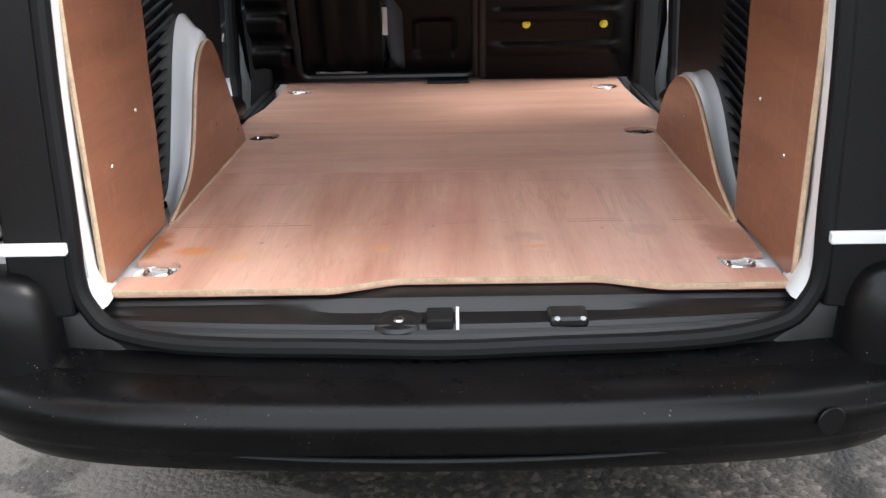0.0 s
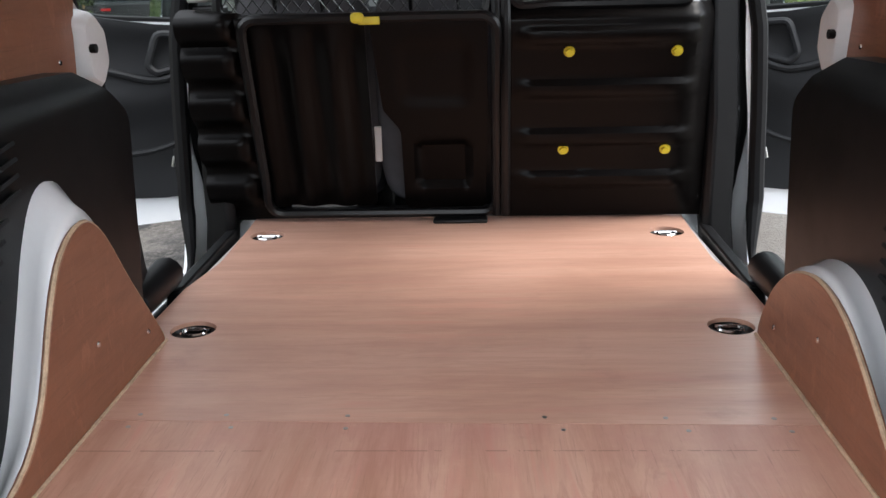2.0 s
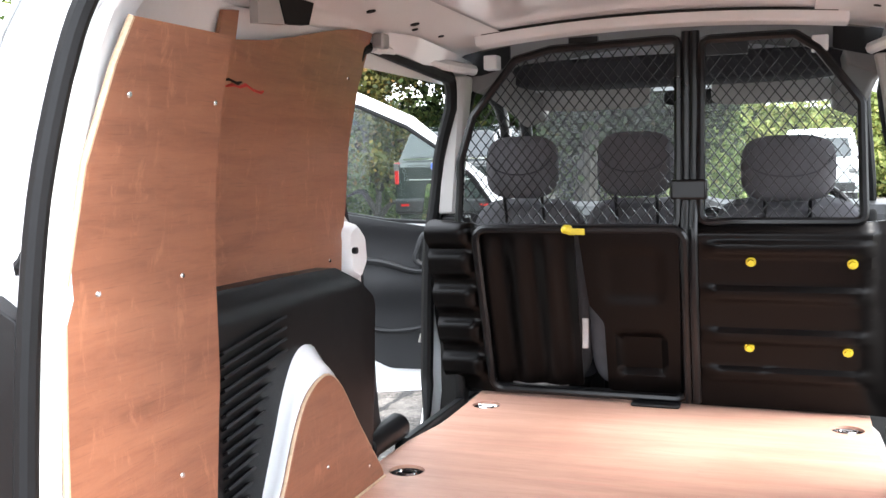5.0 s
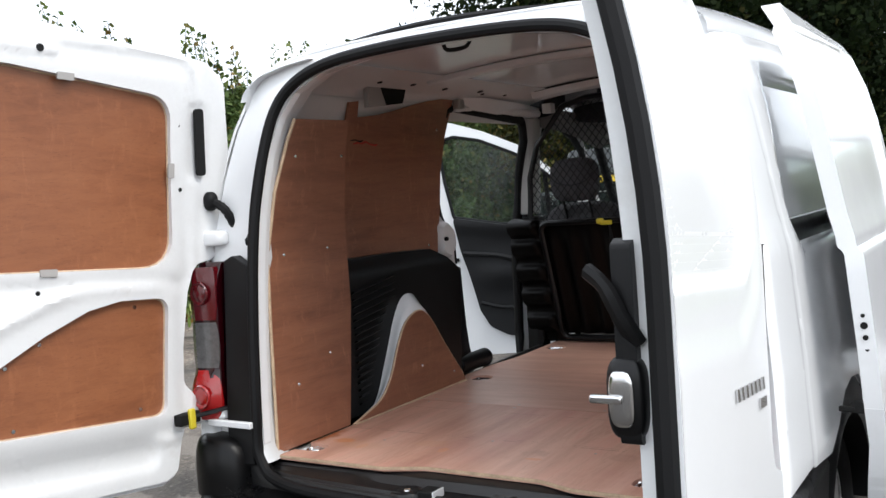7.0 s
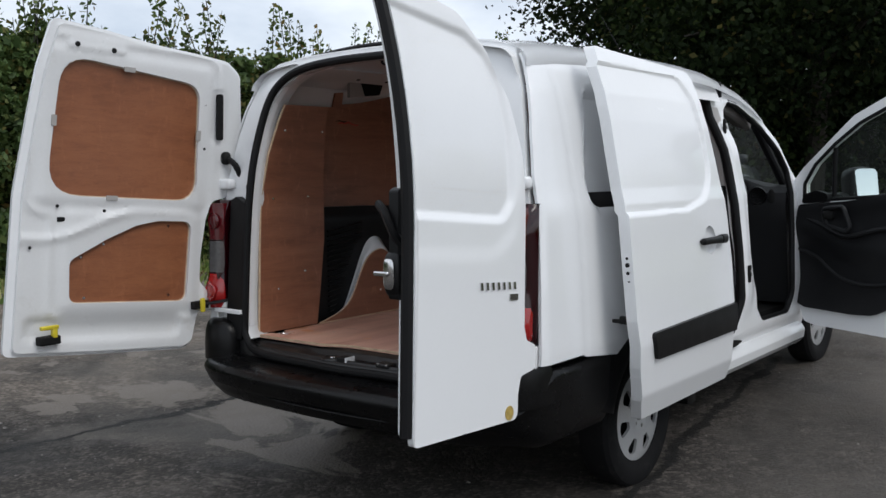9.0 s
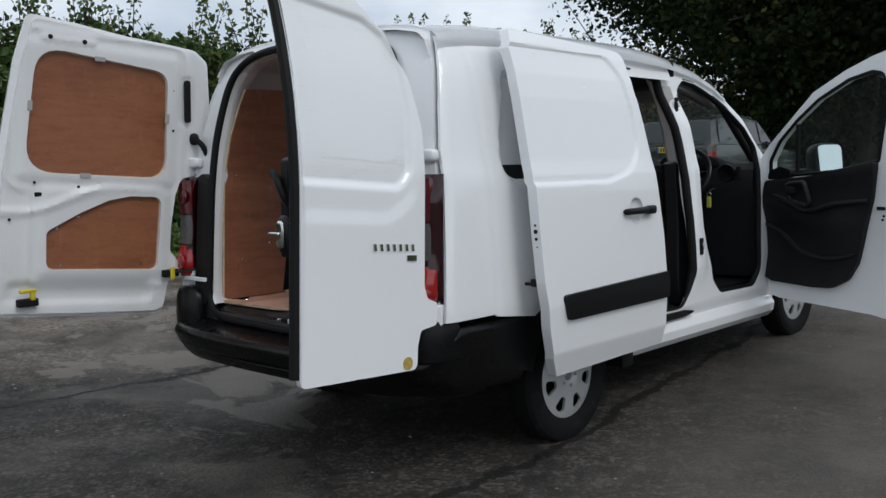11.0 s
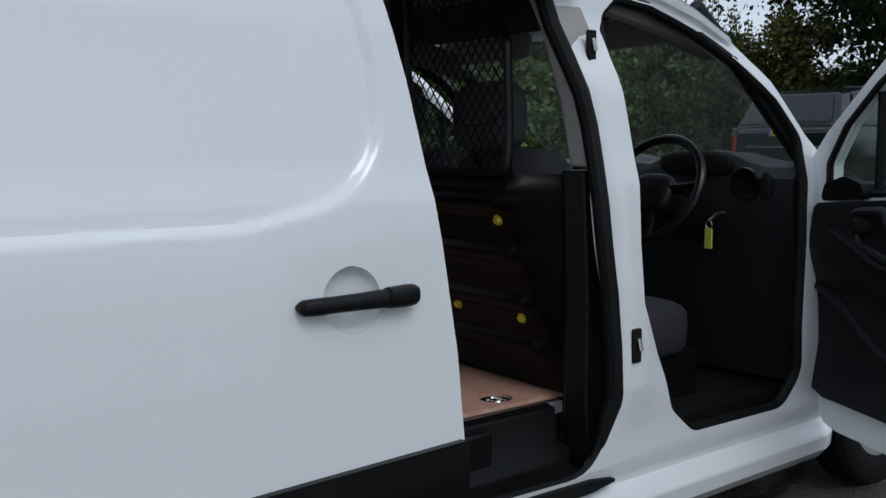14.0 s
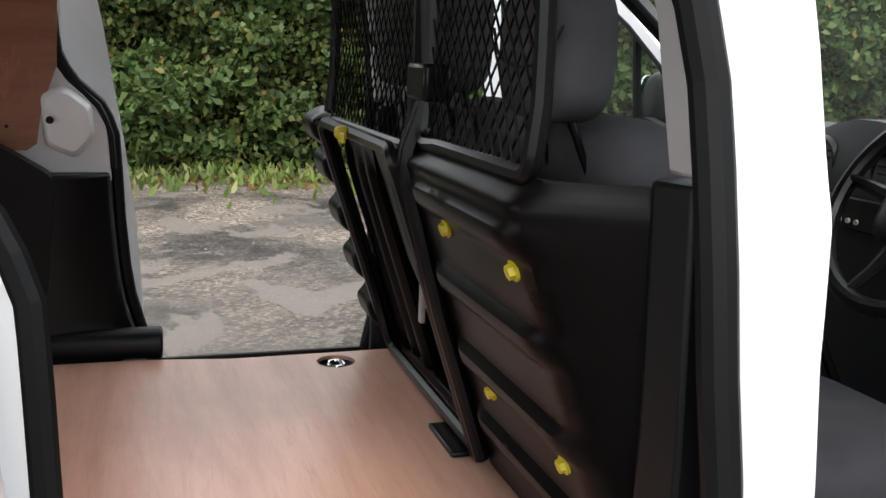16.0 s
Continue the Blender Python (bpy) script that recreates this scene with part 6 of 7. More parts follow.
left_line = [(0.16, 0.552), (0.20, 0.528), (0.55, 0.526), (0.958, 0.532), (0.935, 1.169), (0.870, 1.68), (0.826, 1.876), (0.616, 1.862), (0.383, 1.836), (0.182, 1.826), (0.05, 1.815, 0.06), (-0.02, 1.765, 0.06), (-0.045, 1.58), (-0.062, 1.424, 0.05), (-0.05, 1.25, 0.03), (0.016, 1.207, 0.03), (0.085, 1.188, 0.05), (0.113, 1.106), (0.132, 0.93), (0.133, 0.82, 0.05), (0.09, 0.775, 0.03), (-0.01, 0.765, 0.01), (-0.01, 0.70, 0.01), (0.137, 0.69, 0.02)]
p_top = [(0.168, 1.183, 0.10), (0.82, 1.178, 0.13), (0.785, 1.738, 0.12), (0.185, 1.688, 0.08)]
p_low = [(0.203, 0.742), (0.717, 0.742), (0.720, 0.915), (0.567, 1.007, 0.03), (0.441, 1.068), (0.342, 1.091), (0.19, 1.093)]
left_door, lat = rear_door(-1, 0.849, 100, left_line, "open white rear door with plywood panels inside", [(p_top, 0.10), (p_low, 0.04)], bow=0.06)


def dot(parent, at, d, v, w, r, material, name="fixing", depth=0.003, n=12):
    bm = bmesh.new()
    a, b = at(d, v, w), at(d, v, w + depth)
    disc(bm, a, b - a, r, depth, n, r * 0.9)
    return part(name, bm, material, parent)


for d, v in ((0.731, 1.783), (0.582, 1.779)):
    dot(left_door, lat, d, v, 0.058, 0.011, DARKBAR, "grommet")
for d, v in ((0.773, 1.135), (0.581, 1.124), (0.706, 1.077), (0.875, 0.965), (0.155, 1.61), (0.143, 1.417)):
    dot(left_door, lat, d, v, 0.052, 0.007, DARKBAR, "grommet")
for d, v in ((0.575, 0.985), (0.668, 0.93), (0.29, 1.07), (0.28, 0.77), (0.65, 0.762)):
    dot(left_door, lat, d, v, 0.036, 0.006, CHROME, "screw_head")
bm = bmesh.new()
box(bm, (0, 0, 0), (0.055, 0.012, 0.02))
bmesh.ops.transform(bm, matrix=Matrix.Translation(lat(0.744, 1.083, 0.048)) @ Matrix.Rotation(radians(-10), 4, 'Z') @ Matrix.Rotation(radians(90), 4, 'Z'), verts=bm.verts[:])
part("slot", bm, DARKBAR, left_door, bevel=0.004)
part("vent_slot", plate(rnd([(0.057, 1.462), (0.087, 1.462), (0.104, 1.664), (0.074, 1.664)], 0.012, 4), lambda d, v, w: lat(d, v, 0.050 + w), thick=0.012), DARKBAR, left_door, "black louvre slot")
for d, v, tall in ((0.51, 1.712, 0), (0.553, 1.178, 0), (0.178, 1.472, 1), (0.803, 1.474, 1)):
    part("panel_clip", plate(rnd([(d - (0.010 if tall else 0.024), v - (0.022 if tall else 0.010)), (d + (0.010 if tall else 0.024), v - (0.022 if tall else 0.010)), (d + (0.010 if tall else 0.024), v + (0.022 if tall else 0.010)), (d - (0.010 if tall else 0.024), v + (0.022 if tall else 0.010))], 0.004, 3),
         lambda dd, vv, w: lat(dd, vv, 0.056 + w), thick=0.006), PALETRIM, left_door, "pale plastic panel clip")
bm = bmesh.new()
a = lat(0.032, 1.385, 0.05)
hose = spline([a, a + Vector((0.05, 0.01, -0.03)), a + Vector((0.075, 0.05, -0.12)), a + Vector((0.12, 0.10, -0.17)), Vector((-0.665, 0.02, 1.25)), Vector((-0.635, 0.05, 1.30))], 9)
tube(bm, hose, [0.013 + 0.0022 * (i % 2) for i in range(len(hose))], 8)
part("cable_hose", bm, RUBBER, left_door, "black corrugated cable hose")
bm = bmesh.new()
pillow(bm, a, (0.045, 0.045, 0.06), None, 2.4)
part("hose_boot", bm, RUBBER, left_door)
bm = bmesh.new()
c = lat(0.141, 0.725, 0.065)
box(bm, c, (0.03, 0.08, 0.035))
ck = part("check_body", bm, DARKBAR, left_door, bevel=0.004)
bm = bmesh.new()
box(bm, c + Vector((0.02, 0.0, 0.0)), (0.016, 0.022, 0.062))
part("check_lever", bm, YELLOW, ck, "yellow check lever", bevel=0.005)
bm = bmesh.new()
tube(bm, [c, Vector((-0.72, -0.03, 0.755))], 0.007, 6)
part("check_strap", bm, SATIN, ck)
bm = bmesh.new()
c = lat(0.795, 0.597, 0.06)
box(bm, c, (0.04, 0.09, 0.035))
lk = part("bottom_latch", bm, DARKBAR, left_door, bevel=0.006)
bm = bmesh.new()
box(bm, c + Vector((0.012, 0.02, 0.032)), (0.02, 0.022, 0.045))
box(bm, c + Vector((0.012, 0.0, 0.052)), (0.02, 0.075, 0.016))
part("latch_lever", bm, YELLOW, lk, "yellow latch lever", bevel=0.004)

right_line = [(0.205, 0.478), (0.748, 0.462), (0.762, 1.1), (0.79, 1.55), (0.81, 1.815), (0.66, 1.812), (0.46, 1.78, 0.1), (0.335, 1.685, 0.1), (0.24, 1.52, 0.1), (0.197, 1.35, 0.1), (0.186, 1.19), (0.176, 0.78), (0.16, 0.735, 0.02), (0.105, 0.715, 0.01), (0.105, 0.635, 0.02), (0.19, 0.618, 0.02), (0.205, 0.56)]


def sheer(pts, r=0.05):
    """A test for a pressed panel: 1 inside a rounded outline, falling to 0 over soft at its edge."""
    line = np.array(rnd(pts, r, 5))
    a, b = line, np.roll(line, -1, 0)
    run = b - a
    size = (run ** 2).sum(1)

    def test(u, v, soft):
        q = np.array((u, v))
        k = np.clip(((q - a) * run).sum(1) / size, 0, 1)
        gap = math.sqrt(((a + run * k[:, None] - q) ** 2).sum(1).min())
        cross = ((a[:, 1] > v) != (b[:, 1] > v)) & (u < (b[:, 0] - a[:, 0]) * (v - a[:, 1]) / (b[:, 1] - a[:, 1] + 1e-12) + a[:, 0])
        return smoothstep(-soft, soft, gap if cross.sum() % 2 else -gap)
    return test


window_press = sheer([(0.745, 1.132, 0.01), (0.30, 1.132, 0.07), (0.247, 1.20, 0.08), (0.250, 1.42, 0.1), (0.28, 1.588, 0.08), (0.345, 1.672, 0.08), (0.43, 1.715, 0.05), (0.795, 1.745, 0.02)])
lower_press = sheer([(0.75, 1.02, 0.01), (0.36, 1.02, 0.08), (0.235, 1.10, 0.1), (0.22, 1.5), (0.30, 1.72), (0.8, 1.8)])


def right_press(d, v):
    return 0.016 * window_press(d, v, 0.015) + 0.006 * lower_press(d, v, 0.035) - 0.006 * smoothstep(0.735, 0.755, d - 0.075 * max(0.0, v - 1.15))


right_door, rat = rear_door(1, 0.89, 90, right_line, "open white rear door seen from outside", [([(0.30, 1.22), (0.66, 1.22), (0.68, 1.65), (0.36, 1.68)], 0.06)], right_press)
# plain raised bars stand for the model badge
for k in range(7):
    bm = bmesh.new()
    d = 0.426 - 0.0308 * k
    q = [rat(d + du + 0.004 * (dv > 0), 0.920 + dv, -0.0015 - w) for w in (0, 0.004) for du, dv in ((0.009, -0.012), (-0.004, -0.012), (-0.004, 0.012), (0.009, 0.012))]
    loft(bm, [q[:4], q[4:]])
    part("badge_bar", bm, CHROME, right_door, "chrome badge bar")
bm = bmesh.new()
q = [rat(0.249 + du, 0.883 + dv, -0.001 - w) for w in (0, 0.004) for du, dv in ((0.024, -0.010), (-0.024, -0.010), (-0.024, 0.010), (0.024, 0.010))]
loft(bm, [q[:4], q[4:]])
part("badge_plaque", bm, CHROME, right_door, "small chrome badge")
bm = bmesh.new()
disc(bm, rat(0.256, 0.504, -0.001), rat(0.256, 0.504, -0.01) - rat(0.256, 0.504, 0), 0.024, 0.0015, 20)
part("round_sticker", bm, surface("gold_sticker", (0.42, 0.30, 0.08), 0.4, var=0.3, scale=60), right_door, "small gold sticker")
part("lock_plate", plate(rnd([(0.70, 0.90), (0.755, 0.88), (0.765, 1.20), (0.735, 1.215), (0.69, 1.12)], 0.012, 4), lambda d, v, w: rat(d, v, 0.060 + w), thick=0.035), BLACK, right_door, "black plastic lock housing", bevel=0.006)
bm = bmesh.new()
pillow(bm, rat(0.738, 0.958, 0.083), (0.068, 0.06, 0.135), None, 3.4)
lockb = part("lock_body", bm, SATIN, right_door)
bm = bmesh.new()
pillow(bm, rat(0.768, 0.958, 0.085), (0.042, 0.016, 0.09), None, 3.5)
part("lock_face", bm, CHROME, lockb, "chrome lock face")
bm = bmesh.new()
box(bm, rat(0.776, 0.958, 0.108), (0.055, 0.014, 0.014))
part("lock_tongue", bm, CHROME, lockb, bevel=0.004)
bm = bmesh.new()
tube(bm, spline([rat(0.742, 1.045, 0.065), rat(0.762, 1.09, 0.085), rat(0.77, 1.135, 0.105), rat(0.765, 1.16, 0.135)], 4), [0.022] * 4 + [0.02] * 4 + [0.018] * 5, 8, flat=0.7)
part("pull_handle", bm, BLACK, right_door, "black pull handle")


slide_press = sheer([(-0.5, 1.15, 0), (0.92, 1.148, 0.3), (1.11, 1.186, 0.3), (1.205, 1.280, 0.3), (1.205, 1.44, 0.1), (1.168, 1.62, 0.08), (1.09, 1.706, 0.05), (-0.5, 1.722, 0)])


def sliding_door(s):
    off = 0.147
    line = [(0.442, 1.784, 0.02), (0.398, 1.70), (0.385, 1.55), (0.385, 1.25), (0.378, 1.1), (0.383, 0.9), (0.395, 0.75), (0.43, 0.565), (0.475, 0.43), (0.535, 0.345, 0.012), (1.385, 0.358, 0.012), (1.362, 0.60), (1.346, 0.88), (1.322, 1.10), (1.302, 1.24), (1.28, 1.40), (1.245, 1.57), (1.240, 1.742, 0.04)]
    if s < 0:
        line = [(p[0] + 0.058 * (p[0] > 1.0), *p[1:]) for p in line]
    hy, hz = 1.115, 1.009

    def fn(y, z, w):
        x = side_x(z) + off
        x -= 0.014 * slide_press(y, z, 0.010)
        return Vector((s * (x - w), y, z))
    door = part("sliding_door", plate(rnd(line, 0.02, 5), fn, [circle2(hy, hz, 0.0605, 40)], thick=0.045, cu=0.009, cv=0.009), WHITE, van, "open white sliding side door", bevel=0.0025)
    bm = bmesh.new()
    rings = []
    for r, dep in ((0.0612, 0.0), (0.0598, 0.007), (0.0555, 0.0135), (0.045, 0.0195), (0.028, 0.023), (0.0005, 0.0245)):
        rings.append([fn(hy + r * math.cos(a), hz + r * math.sin(a), dep) for a in np.linspace(0, 2 * math.pi, 41)[:-1]])
    loft(bm, rings, cap=False)
    part("handle_dish", bm, WHITE, door)
    strip = rnd([(0.505, 0.692, 0.02), (0.545, 0.585, 0.02), (1.358, 0.590, 0.004), (1.350, 0.714, 0.004)], 0.02, 5)
    part("rub_strip", plate(strip, lambda y, z, w: Vector((s * (side_x(z) + off + 0.016 - w), y, z)), thick=0.022, cv=0.02), BLACK, door, "black plastic rub strip", bevel=0.007)
    bm = bmesh.new()
    rings = []
    for y, hgt, out in ((0.999, 0.004, 0.014), (1.002, 0.010, 0.021), (1.008, 0.0142, 0.027), (1.03, 0.0150, 0.032), (1.07, 0.0145, 0.035), (1.12, 0.0152, 0.037), (1.168, 0.0168, 0.0375), (1.1705, 0.0150, 0.0345), (1.1745, 0.0150, 0.0345), (1.177, 0.0190, 0.0385), (1.215, 0.0205, 0.038), (1.234, 0.0195, 0.035), (1.243, 0.0155, 0.030), (1.247, 0.008, 0.022)):
        x = side_x(hz) + off
        rings.append([(s * (x + out * 0.55 + math.copysign(abs(math.cos(a)) ** 0.75, math.cos(a)) * out * 0.45), y, hz + math.copysign(abs(math.sin(a)) ** 0.75, math.sin(a)) * hgt + 0.01 * (y - 1.1)) for a in np.linspace(0, 2 * math.pi, 19)[:-1]])
    loft(bm, rings)
    part("door_handle", bm, BLACK, door, "black plastic door handle")
    for z, r in ((0.93, 0.009), (0.90, 0.007), (0.985, 0.007), (0.96, 0.012)):
        bm = bmesh.new()
        disc(bm, (s * (side_x(z) + off - 0.022), 0.3815 if z > 0.9 else 0.386, z), (0, -1, 0), r * 0.75, 0.003, 10)
        part("door_bolt", bm, DARKBAR, door)
    bm = bmesh.new()
    box(bm, (s * (side_x(0.75) + off - 0.06), 0.405, 0.75), (0.03, 0.02, 0.03))
    box(bm, (s * (side_x(0.75) + off - 0.085), 0.40, 0.745), (0.04, 0.012, 0.014))
    part("door_catch", bm, DARKBAR, door, bevel=0.003)
    bm = bmesh.new()
    for y in (0.9, 1.2):
        box(bm, (s * (side_x(1.2) + 0.04), y, 1.205), (0.12, 0.03, 0.03))
    part("hinge_arm", bm, SATIN, door)
    # rail on the body side
    rail = rnd([(0.358, 1.228, 0.005), (0.360, 1.19, 0.03), (0.385, 1.160, 0.03), (1.24, 1.160, 0.005), (1.24, 1.228, 0.005)], 0.01, 5)
    part("slide_rail", plate(rail, lambda y, z, w: Vector((s * (side_x(z) - 0.012 - w), y, z)), thick=0.03), SATIN, van, "black sliding door rail", bevel=0.004)
    return door


def front_door(s):
    a = radians(70)
    h = Vector((s * 0.825, 3.02, 0))
    u, n = Vector((s * math.sin(a), -math.cos(a), 0)), Vector((s * math.cos(a), math.sin(a), 0))
    lean = lambda z: 0.02 * max(0.0, (z - 1.15) / 0.6) ** 1.3
    belly = lambda z: 0.03 * math.exp(-((z - 0.75) / 0.35) ** 2)
    at = lambda d, z, w: h + u * (d * 1.03) + n * (belly(z) - lean(z) - w) + Vector((0, 0, z))
    line = [(0.06, 0.405, 0.03), (0.123, 0.391), (0.755, 0.370), (0.835, 0.358, 0.03), (0.873, 0.372, 0.02), (0.892, 0.592), (0.918, 0.929), (0.936, 1.196), (0.931, 1.521), (0.908, 1.748, 0.04), (0.875, 1.795, 0.05), (0.75, 1.765), (0.587, 1.708), (0.371, 1.605, 0.1), (0.235, 1.485, 0.1), (0.044, 1.315, 0.1), (-0.02, 1.24, 0.03), (-0.035, 0.95), (-0.03, 0.6)]
    win = rnd([(0.045, 1.120, 0.02), (0.050, 1.221, 0.05), (0.124, 1.335, 0.08), (0.252, 1.452, 0.1), (0.404, 1.562, 0.1), (0.601, 1.654, 0.1), (0.748, 1.686, 0.05), (0.812, 1.672, 0.04), (0.838, 1.608, 0.06), (0.822, 1.425, 0.1), (0.783, 1.206, 0.02), (0.506, 1.153)], 0.03, 5)
    door = part("front_door", plate(rnd(line, 0.03, 5), at, [win], 0.055, 0.05, 0.05), WHITE, van, "open white front door", bevel=0.008)
    g = part("door_glass", plate(win, lambda d, z, w: at(d, z, 0.020 + w), thick=0.004, cv=0.08), TINTED, door, "tinted door glass")
    g.visible_shadow = False
    bm = bmesh.new()
    tube(bm, [at(d, z, 0.05) for d, z in win], 0.011, 6, True)
    part("glass_seal", bm, RUBBER, door)
    bm = bmesh.new()
    tube(bm, [at(0.226, 1.15, 0.03), at(0.241, 1.43, 0.03)], 0.014, 8)
    part("quarter_bar", bm, RUBBER, door)
    trim = rnd([(0.003, 0.520, 0.03), (0.076, 0.491, 0.03), (0.37, 0.482, 0.1), (0.50, 0.490, 0.1), (0.605, 0.545, 0.06), (0.662, 0.644, 0.1), (0.71, 0.856), (0.754, 1.011), (0.783, 1.206, 0.02), (0.506, 1.153), (0.342, 1.125), (0.045, 1.10, 0.02), (0.012, 0.905, 0.03), (-0.026, 0.86, 0.03)], 0.03, 5)

    def padded(d, z, w):
        if w > 0.01:
            w += 0.035 * math.exp(-((z - 0.86 - 0.1 * smoothstep(0.4, 0.1, d)) / 0.09) ** 2) * smoothstep(0.76, 0.5, d) - 0.02 * math.exp(-((d - 0.2) ** 2 + (z - 0.68) ** 2) / 0.02)
            w += 0.018 * math.exp(-((z - 1.07 - 0.13 * d) / 0.05) ** 2)
        return at(d, z, w + 0.055)
    tr = part("door_trim", plate(trim, padded, thick=0.028, cu=0.03, cv=0.025), TRIM, door, "black moulded door trim")
    bm = bmesh.new()
    loop = rnd([(0.20, 1.082, 0.03), (0.345, 1.095, 0.03), (0.385, 0.98, 0.03), (0.355, 0.955, 0.02), (0.22, 0.985, 0.03)], 0.03, 4)
    tube(bm, [at(d, z, 0.102 + 0.02 * smoothstep(0.25, 0.36, d)) for d, z in loop], 0.0135, 8, True)
    part("grab_handle", bm, DASH, tr, "dark grey grab handle")
    bm = bmesh.new()
    tube(bm, spline([at(0.05, 1.035, 0.088), at(0.188, 0.99, 0.108), at(0.354, 0.928, 0.118), at(0.536, 0.972, 0.110), at(0.735, 0.992, 0.088)], 5), 0.014, 8)
    part("armrest", bm, TRIM, tr)
    bm = bmesh.new()
    tube(bm, spline([at(0.02, 0.84, 0.088), at(0.16, 0.80, 0.112), at(0.32, 0.69, 0.118), at(0.50, 0.66, 0.104), at(0.65, 0.69, 0.086)], 5), 0.011, 8)
    part("pocket_lip", bm, TRIM, tr)
    bm = bmesh.new()
    pillow(bm, at(0.235, 1.045, 0.092), (0.07, 0.06, 0.055), None, 3)
    part("release_handle", bm, DARKBAR, tr)
    cheek = rnd([(0.05, 1.105, 0.02), (0.225, 1.12, 0.02), (0.225, 1.165, 0.03), (0.15, 1.185, 0.04), (0.07, 1.16, 0.02)], 0.02, 4)
    part("mirror_cheek", plate(cheek, lambda d, z, w: at(d, z, 0.050 + w), thick=0.04), BLACK, tr, bevel=0.01)
    # door mirror outside the glass
    c = at(0.292, 1.205, -0.14)
    bm = bmesh.new()
    mm = Matrix.Translation(c) @ Matrix.Rotation(s * (a - radians(14)), 4, 'Z') @ Matrix.Rotation(radians(-9), 4, 'X')
    pillow(bm, (0, 0.03, 0), (0.19, 0.13, 0.235), mm, 3.6, 24, 16)
    mir = part("door_mirror", bm, BLACK, door, "black door mirror")
    face = [mm @ Vector((x, -0.037, z)) for x, z in rnd([(-0.075, -0.095), (0.075, -0.095), (0.078, 0.098), (-0.078, 0.098)], 0.035, 5)]
    bm = bmesh.new()
    loft(bm, [face, [p + (mm.to_3x3() @ Vector((0, 0.006, 0))) for p in face]])
    part("mirror_glass", bm, MIRROR, mir, "silver mirror glass")
    bm = bmesh.new()
    tube(bm, [mm @ Vector((-s * 0.08, 0.03, -0.06)), at(0.16, 1.14, 0.01)], 0.03, 8)
    part("mirror_arm", bm, BLACK, mir)
    bm = bmesh.new()
    box(bm, at(0.793, 0.952, 0.056), (0.05, 0.014, 0.02), None)
    part("door_latch", bm, DARKBAR, door, bevel=0.003)
    for d, z in ((0.887, 1.004), (0.836, 0.97), (0.803, 0.911), (0.796, 0.89)):
        dot(door, at, d, z, 0.054, 0.008, DARKBAR, "fixing")
    bm = bmesh.new()
    tube(bm, [at(0.13, 0.398, 0.03), at(0.755, 0.378, 0.03)], 0.010, 6)
    part("bottom_seal", bm, RUBBER, door)
    return door


for s in (1, -1):
    sliding_door(s)
    front_door(s)
    for (y, z), tall in (((2.085, 0.765), 0.090), ((2.030, 1.53), 0.085)):
        bm = bmesh.new()
        t = 0.012
        box(bm, (s * (aperture_x(y, z) + t + 0.004), y, z), (0.012, 0.030, tall), None)
        st = part("striker_plate", bm, DARKBAR, van, "black striker plate on the pillar", bevel=0.004)
        bm = bmesh.new()
        tube(bm, [(s * (aperture_x(y, z) + t + 0.012), y, z + 0.02), (s * (aperture_x(y, z) + t + 0.02), y, z - 0.01)], 0.006, 6)
        part("striker_pin", bm, STEEL, st)
    bm = bmesh.new()
    rings = []
    for y, k in ((1.30, 1.0), (1.6, 1.0), (1.95, 0.8), (2.03, 0.2)):
        rings.append([(s * x, y, 0.415 + dz * k) for x, dz in ((0.74, -0.02), (0.835, -0.02), (0.835, 0.02), (0.74, 0.02))])
    loft(bm, rings)
    part("lower_track", bm, DARKBAR, van, "black lower door track")


